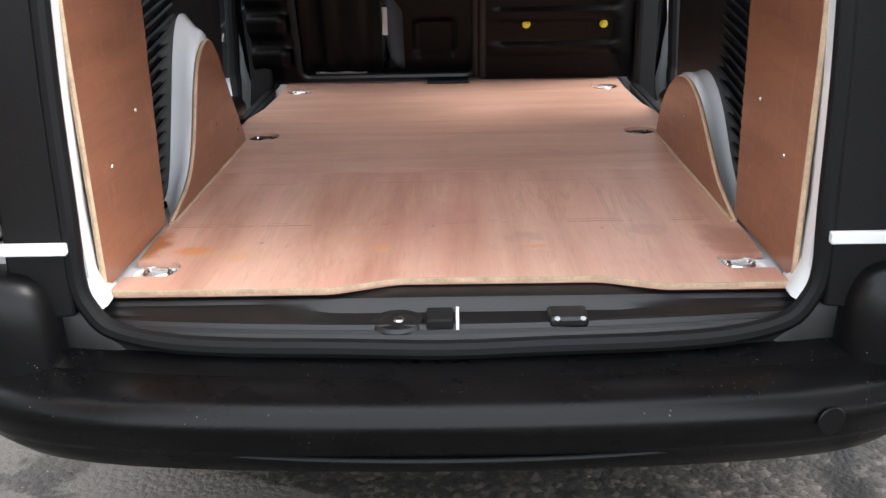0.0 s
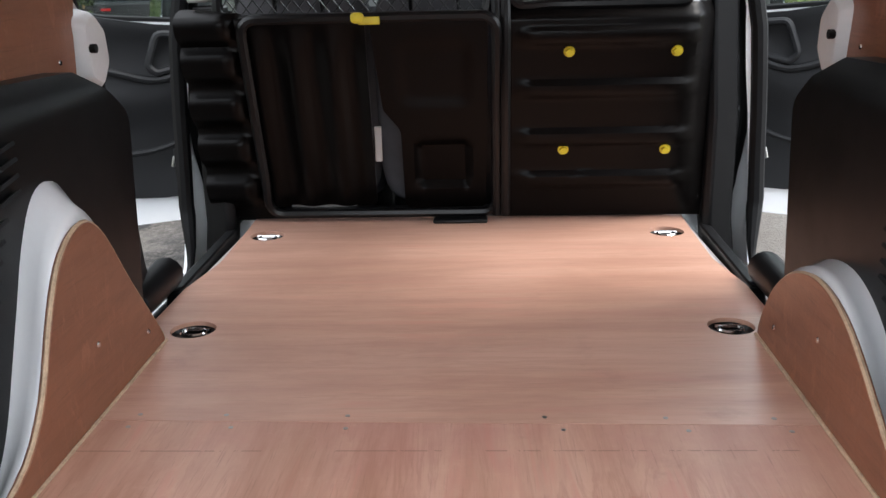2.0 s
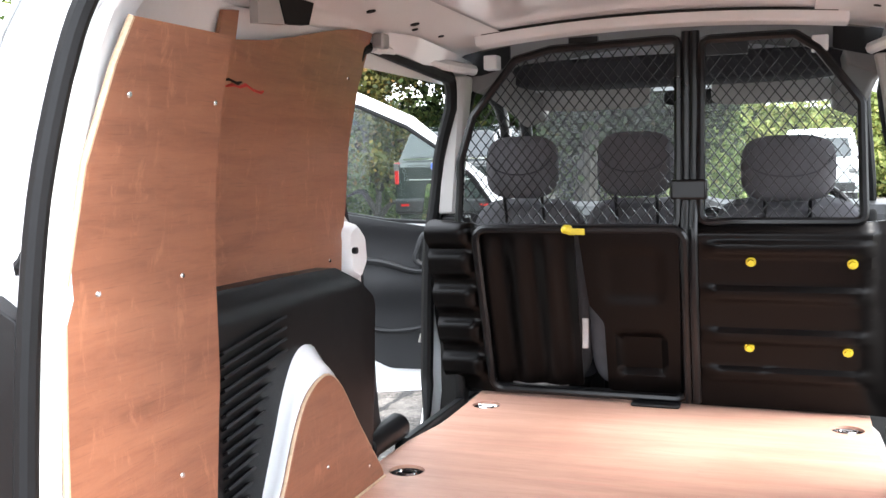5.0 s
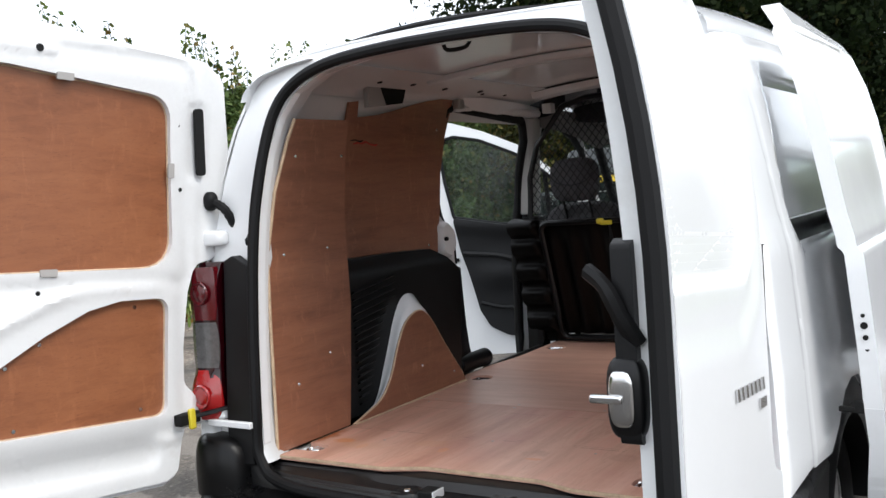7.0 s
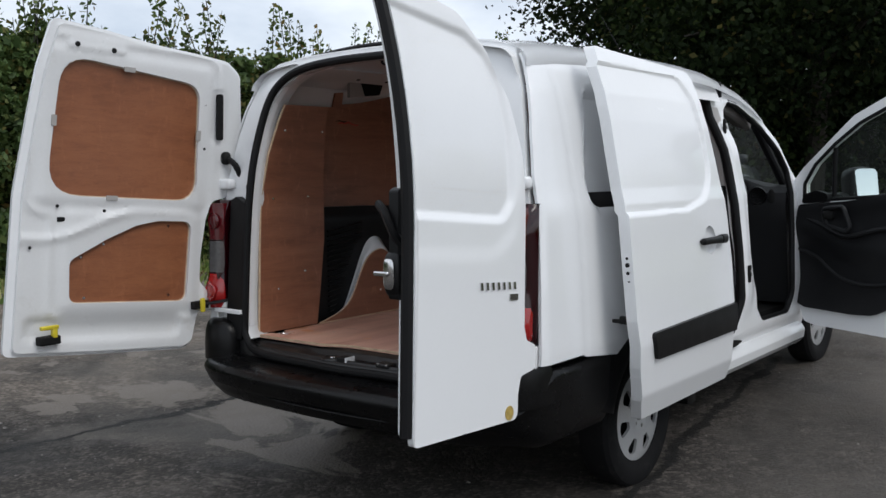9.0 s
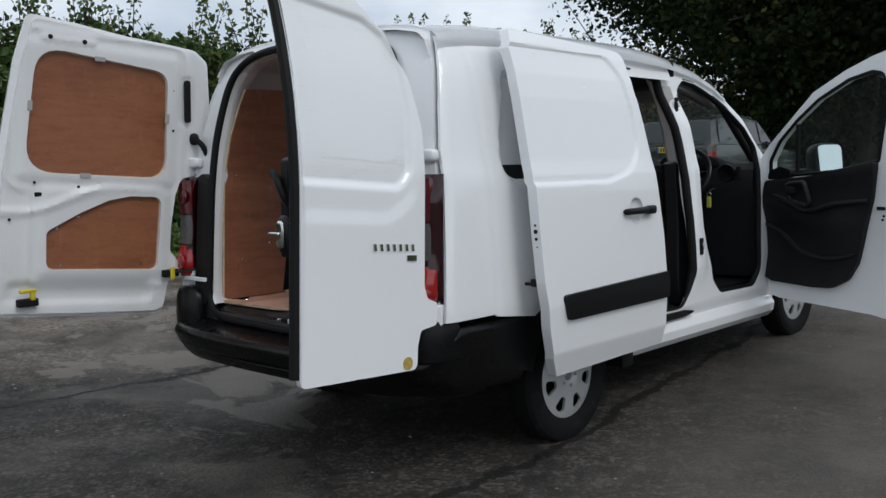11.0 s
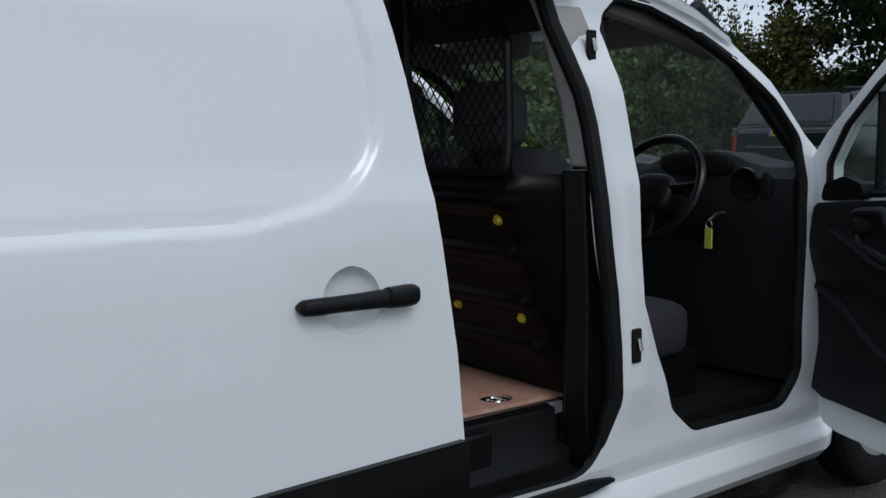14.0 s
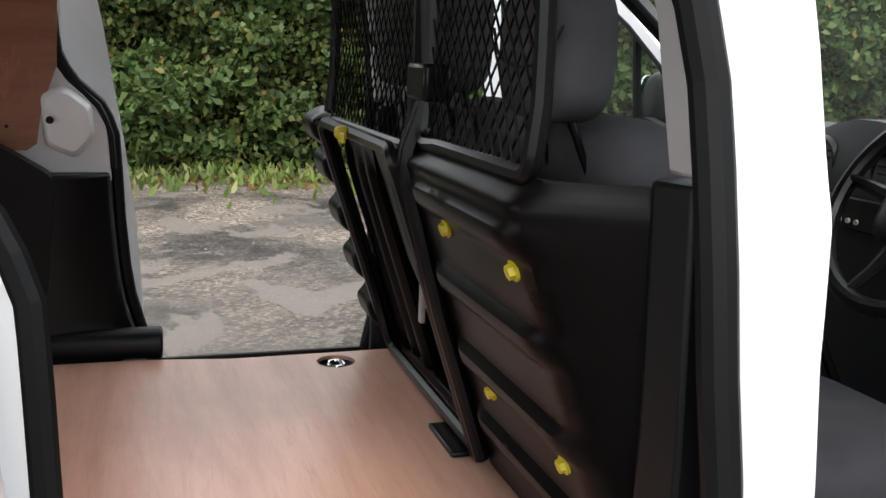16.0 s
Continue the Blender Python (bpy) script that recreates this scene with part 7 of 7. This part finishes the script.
# ---- rear end ----
def lamp(s):
    """Tall lamp: dark red round the corner, red and clear lenses towards the rear."""
    def ring(z, grow=0.0, r=1.0):
        y1 = -0.018 + 0.03 * (z - 0.7)
        low = 0.024 * math.exp(-((z - 0.78) / 0.06) ** 2) + 0.004 * math.exp(-((z - 1.12) / 0.06) ** 2)
        y0 = y1 - (0.064 + 0.9 * low) * r - grow
        return [(s * 0.748, y1, z), (s * 0.748, y1 - 0.05 * r - grow, z), (s * 0.780, y0 + 0.006, z), (s * 0.83, y0, z), (s * (0.852 + grow), y0 + 0.012, z), (s * (0.868 + grow), y0 + 0.036, z), (s * (0.874 + grow), y1, z)]
    zs = [0.708, 0.716, 0.735] + list(np.linspace(0.76, 1.15, 12)) + [1.175, 1.19, 1.198]
    bm = bmesh.new()
    loft(bm, [ring(z, 0.0, min(1.0, 0.40 + 9 * min(z - 0.706, 1.2 - z))) for z in zs])
    la = part("tail_lamp", bm, LENS_DARK, van, "tall tail lamp with red and clear lenses", bevel=0.004)
    for z0, z1, mat, nm in ((0.715, 0.868, LENS_RED, "lower_lens"), (0.875, 1.015, LENS_CLEAR, "clear_lens"), (1.022, 1.185, LENS_DEEP, "upper_lens")):
        bm = bmesh.new()
        rr = []
        for z in np.linspace(z0, z1, 11):
            q = ring(z, 0.0022)[1:6 if nm == "lower_lens" else 5]
            t = abs(2 * (z - z0) / (z1 - z0) - 1)
            k = 1 - (0.34 if nm == "lower_lens" else 0.10) * t ** 4
            mid = [sum(p[i] for p in q) / len(q) for i in range(3)]
            front = [tuple(mid[i] + (p[i] - mid[i]) * (k if i == 0 else 1) for i in range(3)) for p in q]
            rr.append(front + [(p[0], p[1] + 0.02, p[2]) for p in front[::-1]])
        loft(bm, rr)
        part(nm, bm, mat, la)
    for z in (0.79, 1.105):
        bm = bmesh.new()
        lathe(bm, [(0.0, 0.004), (0.018, 0.005), (0.026, 0.001), (0.034, 0.005), (0.037, 0.0)], Matrix.Translation((s * 0.80, ring(z)[3][1] - 0.002, z)) @ Matrix.Rotation(radians(90), 4, 'X'), 20)
        part("lamp_reflector", bm, LENS_RED if z < 1 else LENS_DEEP, la, "round red reflector")
    # black panel between lamp and opening
    poly = [(0.628, 0.585), (0.735, 0.575), (0.735, 1.20), (0.70, 1.215), (0.632, 1.18), (0.636, 0.95), (0.634, 0.75)]
    part("lamp_surround", plate(poly, lambda x, z, w: Vector((s * x, rear_y(z) - 0.035 + w, z)), thick=0.04, cv=0.1), BLACK, van, "black panel beside the tail lamp", bevel=0.008)
    bm = bmesh.new()
    rings = [[(s * x, y + rear_y(z), z) for x, y in ((0.80, 0.02), (0.80, -0.03), (0.85, -0.035), (0.876, 0.0), (0.876, 0.05), (0.84, 0.05))] for z in (0.60, 0.64, 0.69, 0.705)]
    loft(bm, rings)
    part("lamp_foot", bm, WHITE, van, bevel=0.006)
    for z in (0.735, 1.27):
        bm = bmesh.new()
        pillow(bm, (s * 0.79, rear_y(z) - 0.015, z), (0.09, 0.05, 0.05), None, 4)
        if z < 1:
            box(bm, (s * 0.712, rear_y(z) - 0.048, z - 0.028), (0.176, 0.016, 0.020))
        part("hinge", bm, WHITE, van, "white painted door hinge", bevel=0.003)


def bumper():
    half = [(0.0, -0.262), (0.3, -0.255), (0.55, -0.235), (0.72, -0.195), (0.82, -0.13), (0.875, -0.03), (0.898, 0.10), (0.902, 0.30), (0.902, 0.46)]
    path = [(-x, y) for x, y in half[:0:-1]] + half
    pts = spline([(x, y, 0) for x, y in path], 4)
    rings = []
    for i, p in enumerate(pts):
        d = (pts[min(i + 1, len(pts) - 1)] - pts[max(i - 1, 0)]).normalized()
        n = Vector((d.y, -d.x, 0))
        side = smoothstep(-0.12, 0.08, p.y)
        zt = 0.495 + 0.115 * side
        deep = 0.12 * (1 - side) + 0.02 * side
        ring = []
        for o, z in ((-deep - 0.02, zt + 0.012), (-deep * 0.5, zt + 0.009), (-0.034, zt + 0.005), (-0.021, zt + 0.001), (-0.011, zt - 0.006), (-0.004, zt - 0.016), (0.001, zt - 0.028), (-0.001, zt - 0.042), (-0.011, 0.436 - 0.02 * side), (-0.016, 0.420 - 0.035 * side), (-0.022, 0.409 - 0.05 * side), (-0.032, 0.401 - 0.055 * side), (-0.038, 0.385 - 0.05 * side), (-0.075, 0.345 - 0.03 * side), (-0.16, 0.34), (-0.16, 0.42)):
            ring.append(p + n * o + Vector((0, 0, z)))
        rings.append(ring)
    bm = bmesh.new()
    loft(bm, rings)
    b = part("rear_bumper", bm, BUMPER, van, "black textured plastic rear bumper")
    bm = bmesh.new()
    rings = []
    for x in np.linspace(-0.70, 0.70, 21):
        yb = -0.262 + 0.06 * (abs(x) / 0.7) ** 2.5
        rings.append([(x, yb + 0.10, 0.507), (x, -0.115 + 0.03 * (x / 0.7) ** 2, 0.514), (x, -0.085 + 0.03 * (x / 0.7) ** 2, 0.522), (x, -0.05, 0.47), (x, yb + 0.10, 0.45)])
    loft(bm, rings)
    part("step_pad", bm, BUMPER, b)
    bm = bmesh.new()
    rings = []
    for x in np.linspace(-0.60, 0.60, 17):
        in_by = 0.075 * (abs(x) / 0.6) ** 2.2
        rings.append([(x, -0.195 + in_by, 0.400), (x, -0.240 + in_by, 0.402), (x, -0.243 + in_by, 0.394), (x, -0.19 + in_by, 0.385)])
    loft(bm, rings)
    part("bumper_lip", bm, BLACK, b, bevel=0.003)
    bm = bmesh.new()
    lathe(bm, [(0.0, 0.0), (0.022, 0.0), (0.024, -0.002)], Matrix.Translation((0.60, -0.2325, 0.458)) @ Matrix.Rotation(radians(13), 4, 'Z') @ Matrix.Rotation(radians(90), 4, 'X'), 20)
    part("towing_cap", bm, BLACK, b)
    for s in (1, -1):
        bm = bmesh.new()
        rings = []
        for z, k in ((0.49, 1.0), (0.54, 1.0), (0.585, 0.98), (0.615, 0.94), (0.64, 0.86), (0.655, 0.77), (0.664, 0.65), (0.668, 0.48)):
            rings.append([(s * (0.785 + dx * k), -0.055 + dy * k, z - 0.10 * max(0.0, -dx - 0.05) * k) for dx, dy in ((-0.125, 0.04), (-0.13, 0.0), (-0.125, -0.04), (-0.105, -0.066), (-0.06, -0.082), (-0.01, -0.083), (0.04, -0.068), (0.080, -0.035), (0.10, 0.01), (0.105, 0.06), (0.105, 0.12), (0.0, 0.12))])
        loft(bm, rings)
        part("bumper_corner", bm, BUMPER, b, angle=60)
        # arch liner and inner wing
        bm = bmesh.new()
        rings = []
        for a in np.linspace(-0.05, math.pi - 0.26, 18):
            cy, cz = 0.852 + 0.40 * math.cos(a), 0.27 + 0.385 * math.sin(a)
            cy2, cz2 = 0.852 + 0.36 * math.cos(a), 0.27 + 0.345 * math.sin(a)
            rings.append([(s * 0.893, cy2, cz2), (s * 0.898, cy, cz), (s * 0.88, 0.852 + 0.48 * math.cos(a), 0.27 + 0.465 * math.sin(a)), (s * 0.66, cy, cz), (s * 0.66, cy2, cz2)])
        loft(bm, rings)
        part("arch_liner", bm, BLACK, van, "black plastic wheel arch liner")
    # black panel under the opening, behind the bumper
    bm = bmesh.new()
    rings = []
    for x in np.linspace(-0.80, 0.80, 33):
        yb = -0.050 - 0.050 * max(0.0, 1 - (x / 0.66) ** 2)
        zt = 0.525 + 0.075 * smoothstep(0.53, 0.64, abs(x))
        rings.append([(x, yb + 0.008, zt), (x, yb - 0.004, zt - 0.006), (x, yb - 0.010, zt - 0.02), (x, yb - 0.012, 0.49), (x, yb + 0.03, 0.49), (x, yb + 0.03, zt)])
    loft(bm, rings)
    part("rear_valance", bm, SILL_BLACK, van, "black plastic panel under the load opening")
    # threshold
    bm = bmesh.new()
    rings = []
    for x in np.linspace(-0.60, 0.60, 25):
        dip = 0.012 * smoothstep(0.36, 0.24, abs(x - 0.06))
        b0 = -0.050 - 0.055 * max(0, 1 - (x / 0.7) ** 2)
        rings.append([(x, 0.06, 0.584), (x, 0.022, 0.585), (x, -0.002, 0.580), (x, -0.010, 0.574), (x, -0.022, 0.572 - dip), (x, b0 + 0.038, 0.566 - dip), (x, b0 + 0.028, 0.566), (x, b0 + 0.021, 0.565), (x, b0 + 0.016, 0.557), (x, b0 + 0.008, 0.560), (x, b0 + 0.001, 0.556), (x, b0 - 0.003, 0.545), (x, b0, 0.50), (x, 0.06, 0.50)])
    loft(bm, rings)
    th = part("threshold", bm, SILL_BLACK, van, "black plastic load sill trim", angle=22)
    bm = bmesh.new()
    lathe(bm, [(0.0, 0.006), (0.022, 0.006), (0.034, 0.003), (0.042, 0.006), (0.046, 0.0)], Matrix.Translation((-0.084, -0.062, 0.5590)), 22)
    sc = part("striker_cup", bm, SILL_BLACK, th)
    bm = bmesh.new()
    disc(bm, (-0.082, -0.063, 0.5622), (0, 0, 1), 0.012, 0.006, 14, 0.009)
    part("striker_bolt", bm, CHROME, sc)
    bm = bmesh.new()
    box(bm, (-0.012, -0.062, 0.566), (0.046, 0.055, 0.020))
    part("latch_block", bm, DARKBAR, th, bevel=0.004)
    bm = bmesh.new()
    box(bm, (0.018, -0.066, 0.567), (0.005, 0.052, 0.022))
    part("latch_plate", bm, WHITE, th)
    bm = bmesh.new()
    box(bm, (0.205, -0.058, 0.565), (0.066, 0.055, 0.020))
    lb = part("catch_block", bm, SILL_BLACK, th, bevel=0.006)
    for x in (0.185, 0.228):
        bm = bmesh.new()
        disc(bm, (x, -0.083, 0.569), (0, -0.5, 0.85), 0.0048, 0.005, 10)
        part("catch_bolt", bm, STEEL, lb)


for s in (1, -1):
    lamp(s)
bumper()


def wheel(s, y, parent, x=0.80, r=0.305, rim=0.200, cover=ALLOY, z=0.272):
    m = Matrix.Translation((x, y, z)) @ Matrix.Rotation(s * radians(90), 4, 'Y')
    bm = bmesh.new()
    prof = [(rim - 0.012, -0.07), (rim, -0.085), (rim + 0.03, -0.097), (r - 0.035, -0.100), (r - 0.012, -0.088), (r, -0.068), (r, 0.0), (r, 0.030), (r - 0.012, 0.048), (r - 0.035, 0.058), (rim + 0.03, 0.054), (rim + 0.006, 0.044), (rim - 0.006, 0.038)]
    lathe(bm, prof, m, 48)
    w = part("wheel", bm, TYRE, parent, "road wheel with a silver cover")
    holes = []
    for k in range(7):
        a0 = 2 * math.pi * (k + 0.5) / 7
        pol = [(rim * 0.52, -0.15), (rim * 0.83, -0.23), (rim * 0.86, 0.0), (rim * 0.83, 0.23), (rim * 0.52, 0.15)]
        holes.append(rnd([(q * math.cos(a0 + a), q * math.sin(a0 + a)) for q, a in pol], 0.016, 3))
    part("wheel_cover", plate(circle2(0, 0, rim, 48), lambda u, v, t: m @ Vector((u, v, 0.034 + 0.018 * (1 - (math.hypot(u, v) / rim) ** 2) - 0.012 * smoothstep(0.35, 0.1, math.hypot(u, v) / rim) - t)), holes, 0.012, 0.02, 0.02), cover, w, "silver wheel cover", bevel=0.003)
    bm = bmesh.new()
    disc(bm, m @ Vector((0, 0, -0.02)), m.to_3x3() @ Vector((0, 0, 1)), rim - 0.004, 0.012, 32)
    part("brake_shadow", bm, DARKBAR, w)
    for k in range(5):
        a = 2 * math.pi * k / 5 + 0.3
        bm = bmesh.new()
        disc(bm, m @ Vector((0.05 * math.cos(a), 0.05 * math.sin(a), 0.036)), m.to_3x3() @ Vector((0, 0, 1)), 0.009, 0.012, 6)
        part("wheel_nut", bm, STEEL, w)
    bm = bmesh.new()
    disc(bm, m @ Vector((0, 0, 0.036)), m.to_3x3() @ Vector((0, 0, 1)), 0.026, 0.008, 18, 0.022)
    part("hub_cap", bm, STEEL, w)
    return w


for s in (1, -1):
    wheel(s, 0.852, van, s * 0.79)
    wheel(s, 3.46, van, s * 0.77, z=0.372)
bm = bmesh.new()
box(bm, (0, 1.75, 0.40), (1.42, 3.4, 0.16))
part("underside", bm, DARKBAR, van, "dark underbody")
bm = bmesh.new()
tube(bm, [(0.0, 2.50, 1.84), (0.0, 2.05, 2.175)], [0.004, 0.002], 6)
aer = part("roof_aerial", bm, SATIN, van, "thin black roof aerial")
bm = bmesh.new()
pillow(bm, (0, 2.50, 1.845), (0.05, 0.08, 0.04), None, 2.4)
part("aerial_base", bm, SATIN, aer)


# ---- other vehicles ----
def estate_car():
    """Large dark off-road estate parked ahead, tail towards the van."""
    car = empty("parked_estate_car", "dark green off-road estate car parked by the hedge", "car")
    cx, y0, hw = -2.45, 7.75, 0.90
    bm = bmesh.new()
    rings = []
    for y, top, k in ((0.0, 1.22, 0.93), (0.06, 1.30, 0.985), (0.4, 1.33, 1.0), (1.4, 1.33, 1.0), (2.6, 1.31, 1.0), (3.0, 1.27, 1.0), (3.9, 1.18, 0.97), (4.35, 1.08, 0.90), (4.5, 0.85, 0.84)):
        h = hw * k
        rings.append([(cx - h * 0.92, y0 + y, 0.38), (cx - h, y0 + y, 0.62), (cx - h, y0 + y, 1.0), (cx - h * 0.95, y0 + y, top), (cx + h * 0.95, y0 + y, top), (cx + h, y0 + y, 1.0), (cx + h, y0 + y, 0.62), (cx + h * 0.92, y0 + y, 0.38)])
    loft(bm, rings)
    body = part("car_body", bm, CARPAINT, car, bevel=0.04, segs=3)
    bm = bmesh.new()
    rings = []
    for y, top, k in ((0.06, 1.32, 0.93), (0.30, 1.78, 0.79), (0.7, 1.86, 0.79), (1.6, 1.88, 0.79), (2.35, 1.83, 0.78), (3.05, 1.30, 0.88)):
        h = hw * k
        rings.append([(cx - hw * 0.93, y0 + max(y, 0.06), 1.29), (cx - h, y0 + y, top - 0.03), (cx - h * 0.9, y0 + y, top), (cx + h * 0.9, y0 + y, top), (cx + h, y0 + y, top - 0.03), (cx + hw * 0.93, y0 + max(y, 0.06), 1.29)])
    loft(bm, rings)
    part("car_cabin", bm, CARPAINT, car, bevel=0.02)
    q = [(-0.70, 1.38), (0.70, 1.38), (0.60, 1.76), (-0.60, 1.76)]
    part("rear_window", plate(rnd(q, 0.05, 4), lambda x, z, w: Vector((cx + x, y0 + 0.055 + (z - 1.32) * 0.52 - 0.012 + w, z)), thick=0.01), DARKGLASS, car, "dark tailgate glass")
    for s in (1, -1):
        for ya, yb in ((0.42, 1.25), (1.32, 2.15), (2.22, 2.72)):
            q = [(ya, 1.36), (yb, 1.36), (min(yb, 2.45), 1.76 if yb < 2.4 else 1.62), (ya + (0.10 if ya < 0.5 else 0), 1.78)]
            part("side_window", plate(rnd(q, 0.04, 4), lambda y, z, w: Vector((cx + s * (hw * 0.93 - (z - 1.30) * 0.235 + 0.010 - w), y0 + y, z)), thick=0.008), DARKGLASS, car, "dark side window")
        bm = bmesh.new()
        rings = [[(cx + s * (0.80 + dx), y0 + dy, z) for dx, dy in ((0.0, -0.012), (0.075, 0.0), (0.098, 0.05), (0.098, 0.18), (0.0, 0.18))] for z in (0.95, 1.0, 1.15, 1.30)]
        loft(bm, rings)
        tl = part("tail_lamp", bm, LENS_RED, car, "red tail lamp", bevel=0.01)
        bm = bmesh.new()
        rings = [[(cx + s * (0.80 + dx), y0 + dy, z) for dx, dy in ((0.0, -0.016), (0.078, -0.004), (0.102, 0.05), (0.102, 0.16), (0.0, 0.16))] for z in (1.17, 1.28)]
        loft(bm, rings)
        part("lamp_top", bm, LENS_CLEAR, tl)
        bm = bmesh.new()
        tube(bm, [(cx + s * 0.64, y0 + 0.45, 1.86), (cx + s * 0.65, y0 + 1.4, 1.892), (cx + s * 0.64, y0 + 2.2, 1.85)], 0.016, 6)
        part("roof_rail", bm, CARPAINT, car)
        for yy in (0.95, 3.75):
            wheel(s, y0 + yy, car, cx + s * 0.80, 0.36, 0.25, ALLOY, 0.335)
        bm = bmesh.new()
        pillow(bm, (cx + s * 1.0, y0 + 2.75, 1.36), (0.20, 0.12, 0.18), None, 3)
        part("door_mirror", bm, CARPAINT, car)
    bm = bmesh.new()
    box(bm, (cx, y0 - 0.006, 1.345), (1.42, 0.02, 0.028))
    part("tailgate_strip", bm, CHROME, car, "chrome tailgate strip")
    bm = bmesh.new()
    box(bm, (cx + 0.02, y0 - 0.008, 1.235), (0.52, 0.012, 0.112))
    np_ = part("number_plate", bm, PLATE, car, "yellow rear number plate", bevel=0.006)
    bm = bmesh.new()
    box(bm, (cx - 0.22, y0 - 0.0155, 1.235), (0.042, 0.004, 0.105))
    part("plate_band", bm, BLUEBAND, np_)
    for k in range(7):
        bm = bmesh.new()
        box(bm, (cx - 0.155 + 0.056 * k + (0.02 if k > 3 else 0), y0 - 0.0155, 1.235), (0.034, 0.004, 0.07))
        part("plate_bar", bm, DARKBAR, np_)
    bm = bmesh.new()
    box(bm, (cx, y0 - 0.02, 0.60), (1.70, 0.14, 0.24))
    bp = part("rear_bumper", bm, BLACK, car, bevel=0.03)
    bm = bmesh.new()
    box(bm, (cx, y0 - 0.006, 1.02), (1.25, 0.014, 0.016))
    part("tailgate_crease", bm, STEEL, car)
    for s in (1, -1):
        bm = bmesh.new()
        box(bm, (cx + s * 0.66, y0 - 0.095, 0.62), (0.14, 0.012, 0.035))
        part("fog_lamp", bm, LENS_RED, bp)
    # smaller stance, set down where the yard has climbed
    m = Matrix.Translation((-3.31, 9.2, 0.492)) @ Matrix.Scale(0.73, 4) @ Matrix.Translation((-cx, -y0, 0))
    for ob in car.children_recursive:
        if ob.type == 'MESH':
            ob.data.transform(m)
    return car


estate_car()


def far_van():
    """White vehicle standing far down the drive."""
    car = empty("distant_white_van", "white van standing far down the drive", "van")
    cx, y0 = 1.2, 23.5
    bm = bmesh.new()
    rings = []
    for y, top, h in ((0.0, 1.05, 0.80), (0.15, 1.12, 0.86), (0.9, 1.2, 0.9), (1.4, 1.75, 0.82), (1.8, 1.95, 0.80), (3.8, 1.95, 0.80), (3.95, 1.2, 0.85)):
        rings.append([(cx - 0.88, y0 + y, 0.35), (cx - 0.9, y0 + y, 0.95), (cx - h, y0 + y, top - 0.05), (cx - h * 0.9, y0 + y, top), (cx + h * 0.9, y0 + y, top), (cx + h, y0 + y, top - 0.05), (cx + 0.9, y0 + y, 0.95), (cx + 0.88, y0 + y, 0.35)])
    loft(bm, rings)
    part("van_body", bm, WHITE, car, bevel=0.05, segs=3)
    q = [(-0.72, 1.22), (0.72, 1.22), (0.64, 1.70), (-0.64, 1.70)]
    part("windscreen", plate(rnd(q, 0.05, 4), lambda x, z, w: Vector((cx + x, y0 + 0.86 + (z - 1.2) * 0.95 - 0.03 + w, z)), thick=0.01), DARKGLASS, car, "dark windscreen")
    for s in (1, -1):
        bm = bmesh.new()
        pillow(bm, (cx + s * 0.68, y0 + 0.06, 0.88), (0.26, 0.14, 0.17), None, 3)
        part("headlamp", bm, LENS_CLEAR, car)
        for yy in (0.85, 3.2):
            wheel(s, y0 + yy, car, cx + s * 0.78, 0.31, 0.2, ALLOY, 0.285)
    bm = bmesh.new()
    box(bm, (cx, y0 - 0.01, 0.5), (1.5, 0.1, 0.22))
    part("front_bumper", bm, BLACK, car, bevel=0.03)
    for ob in car.children_recursive:
        if ob.type == 'MESH':
            ob.data.transform(Matrix.Translation((0, 0, 0.2)))


far_van()
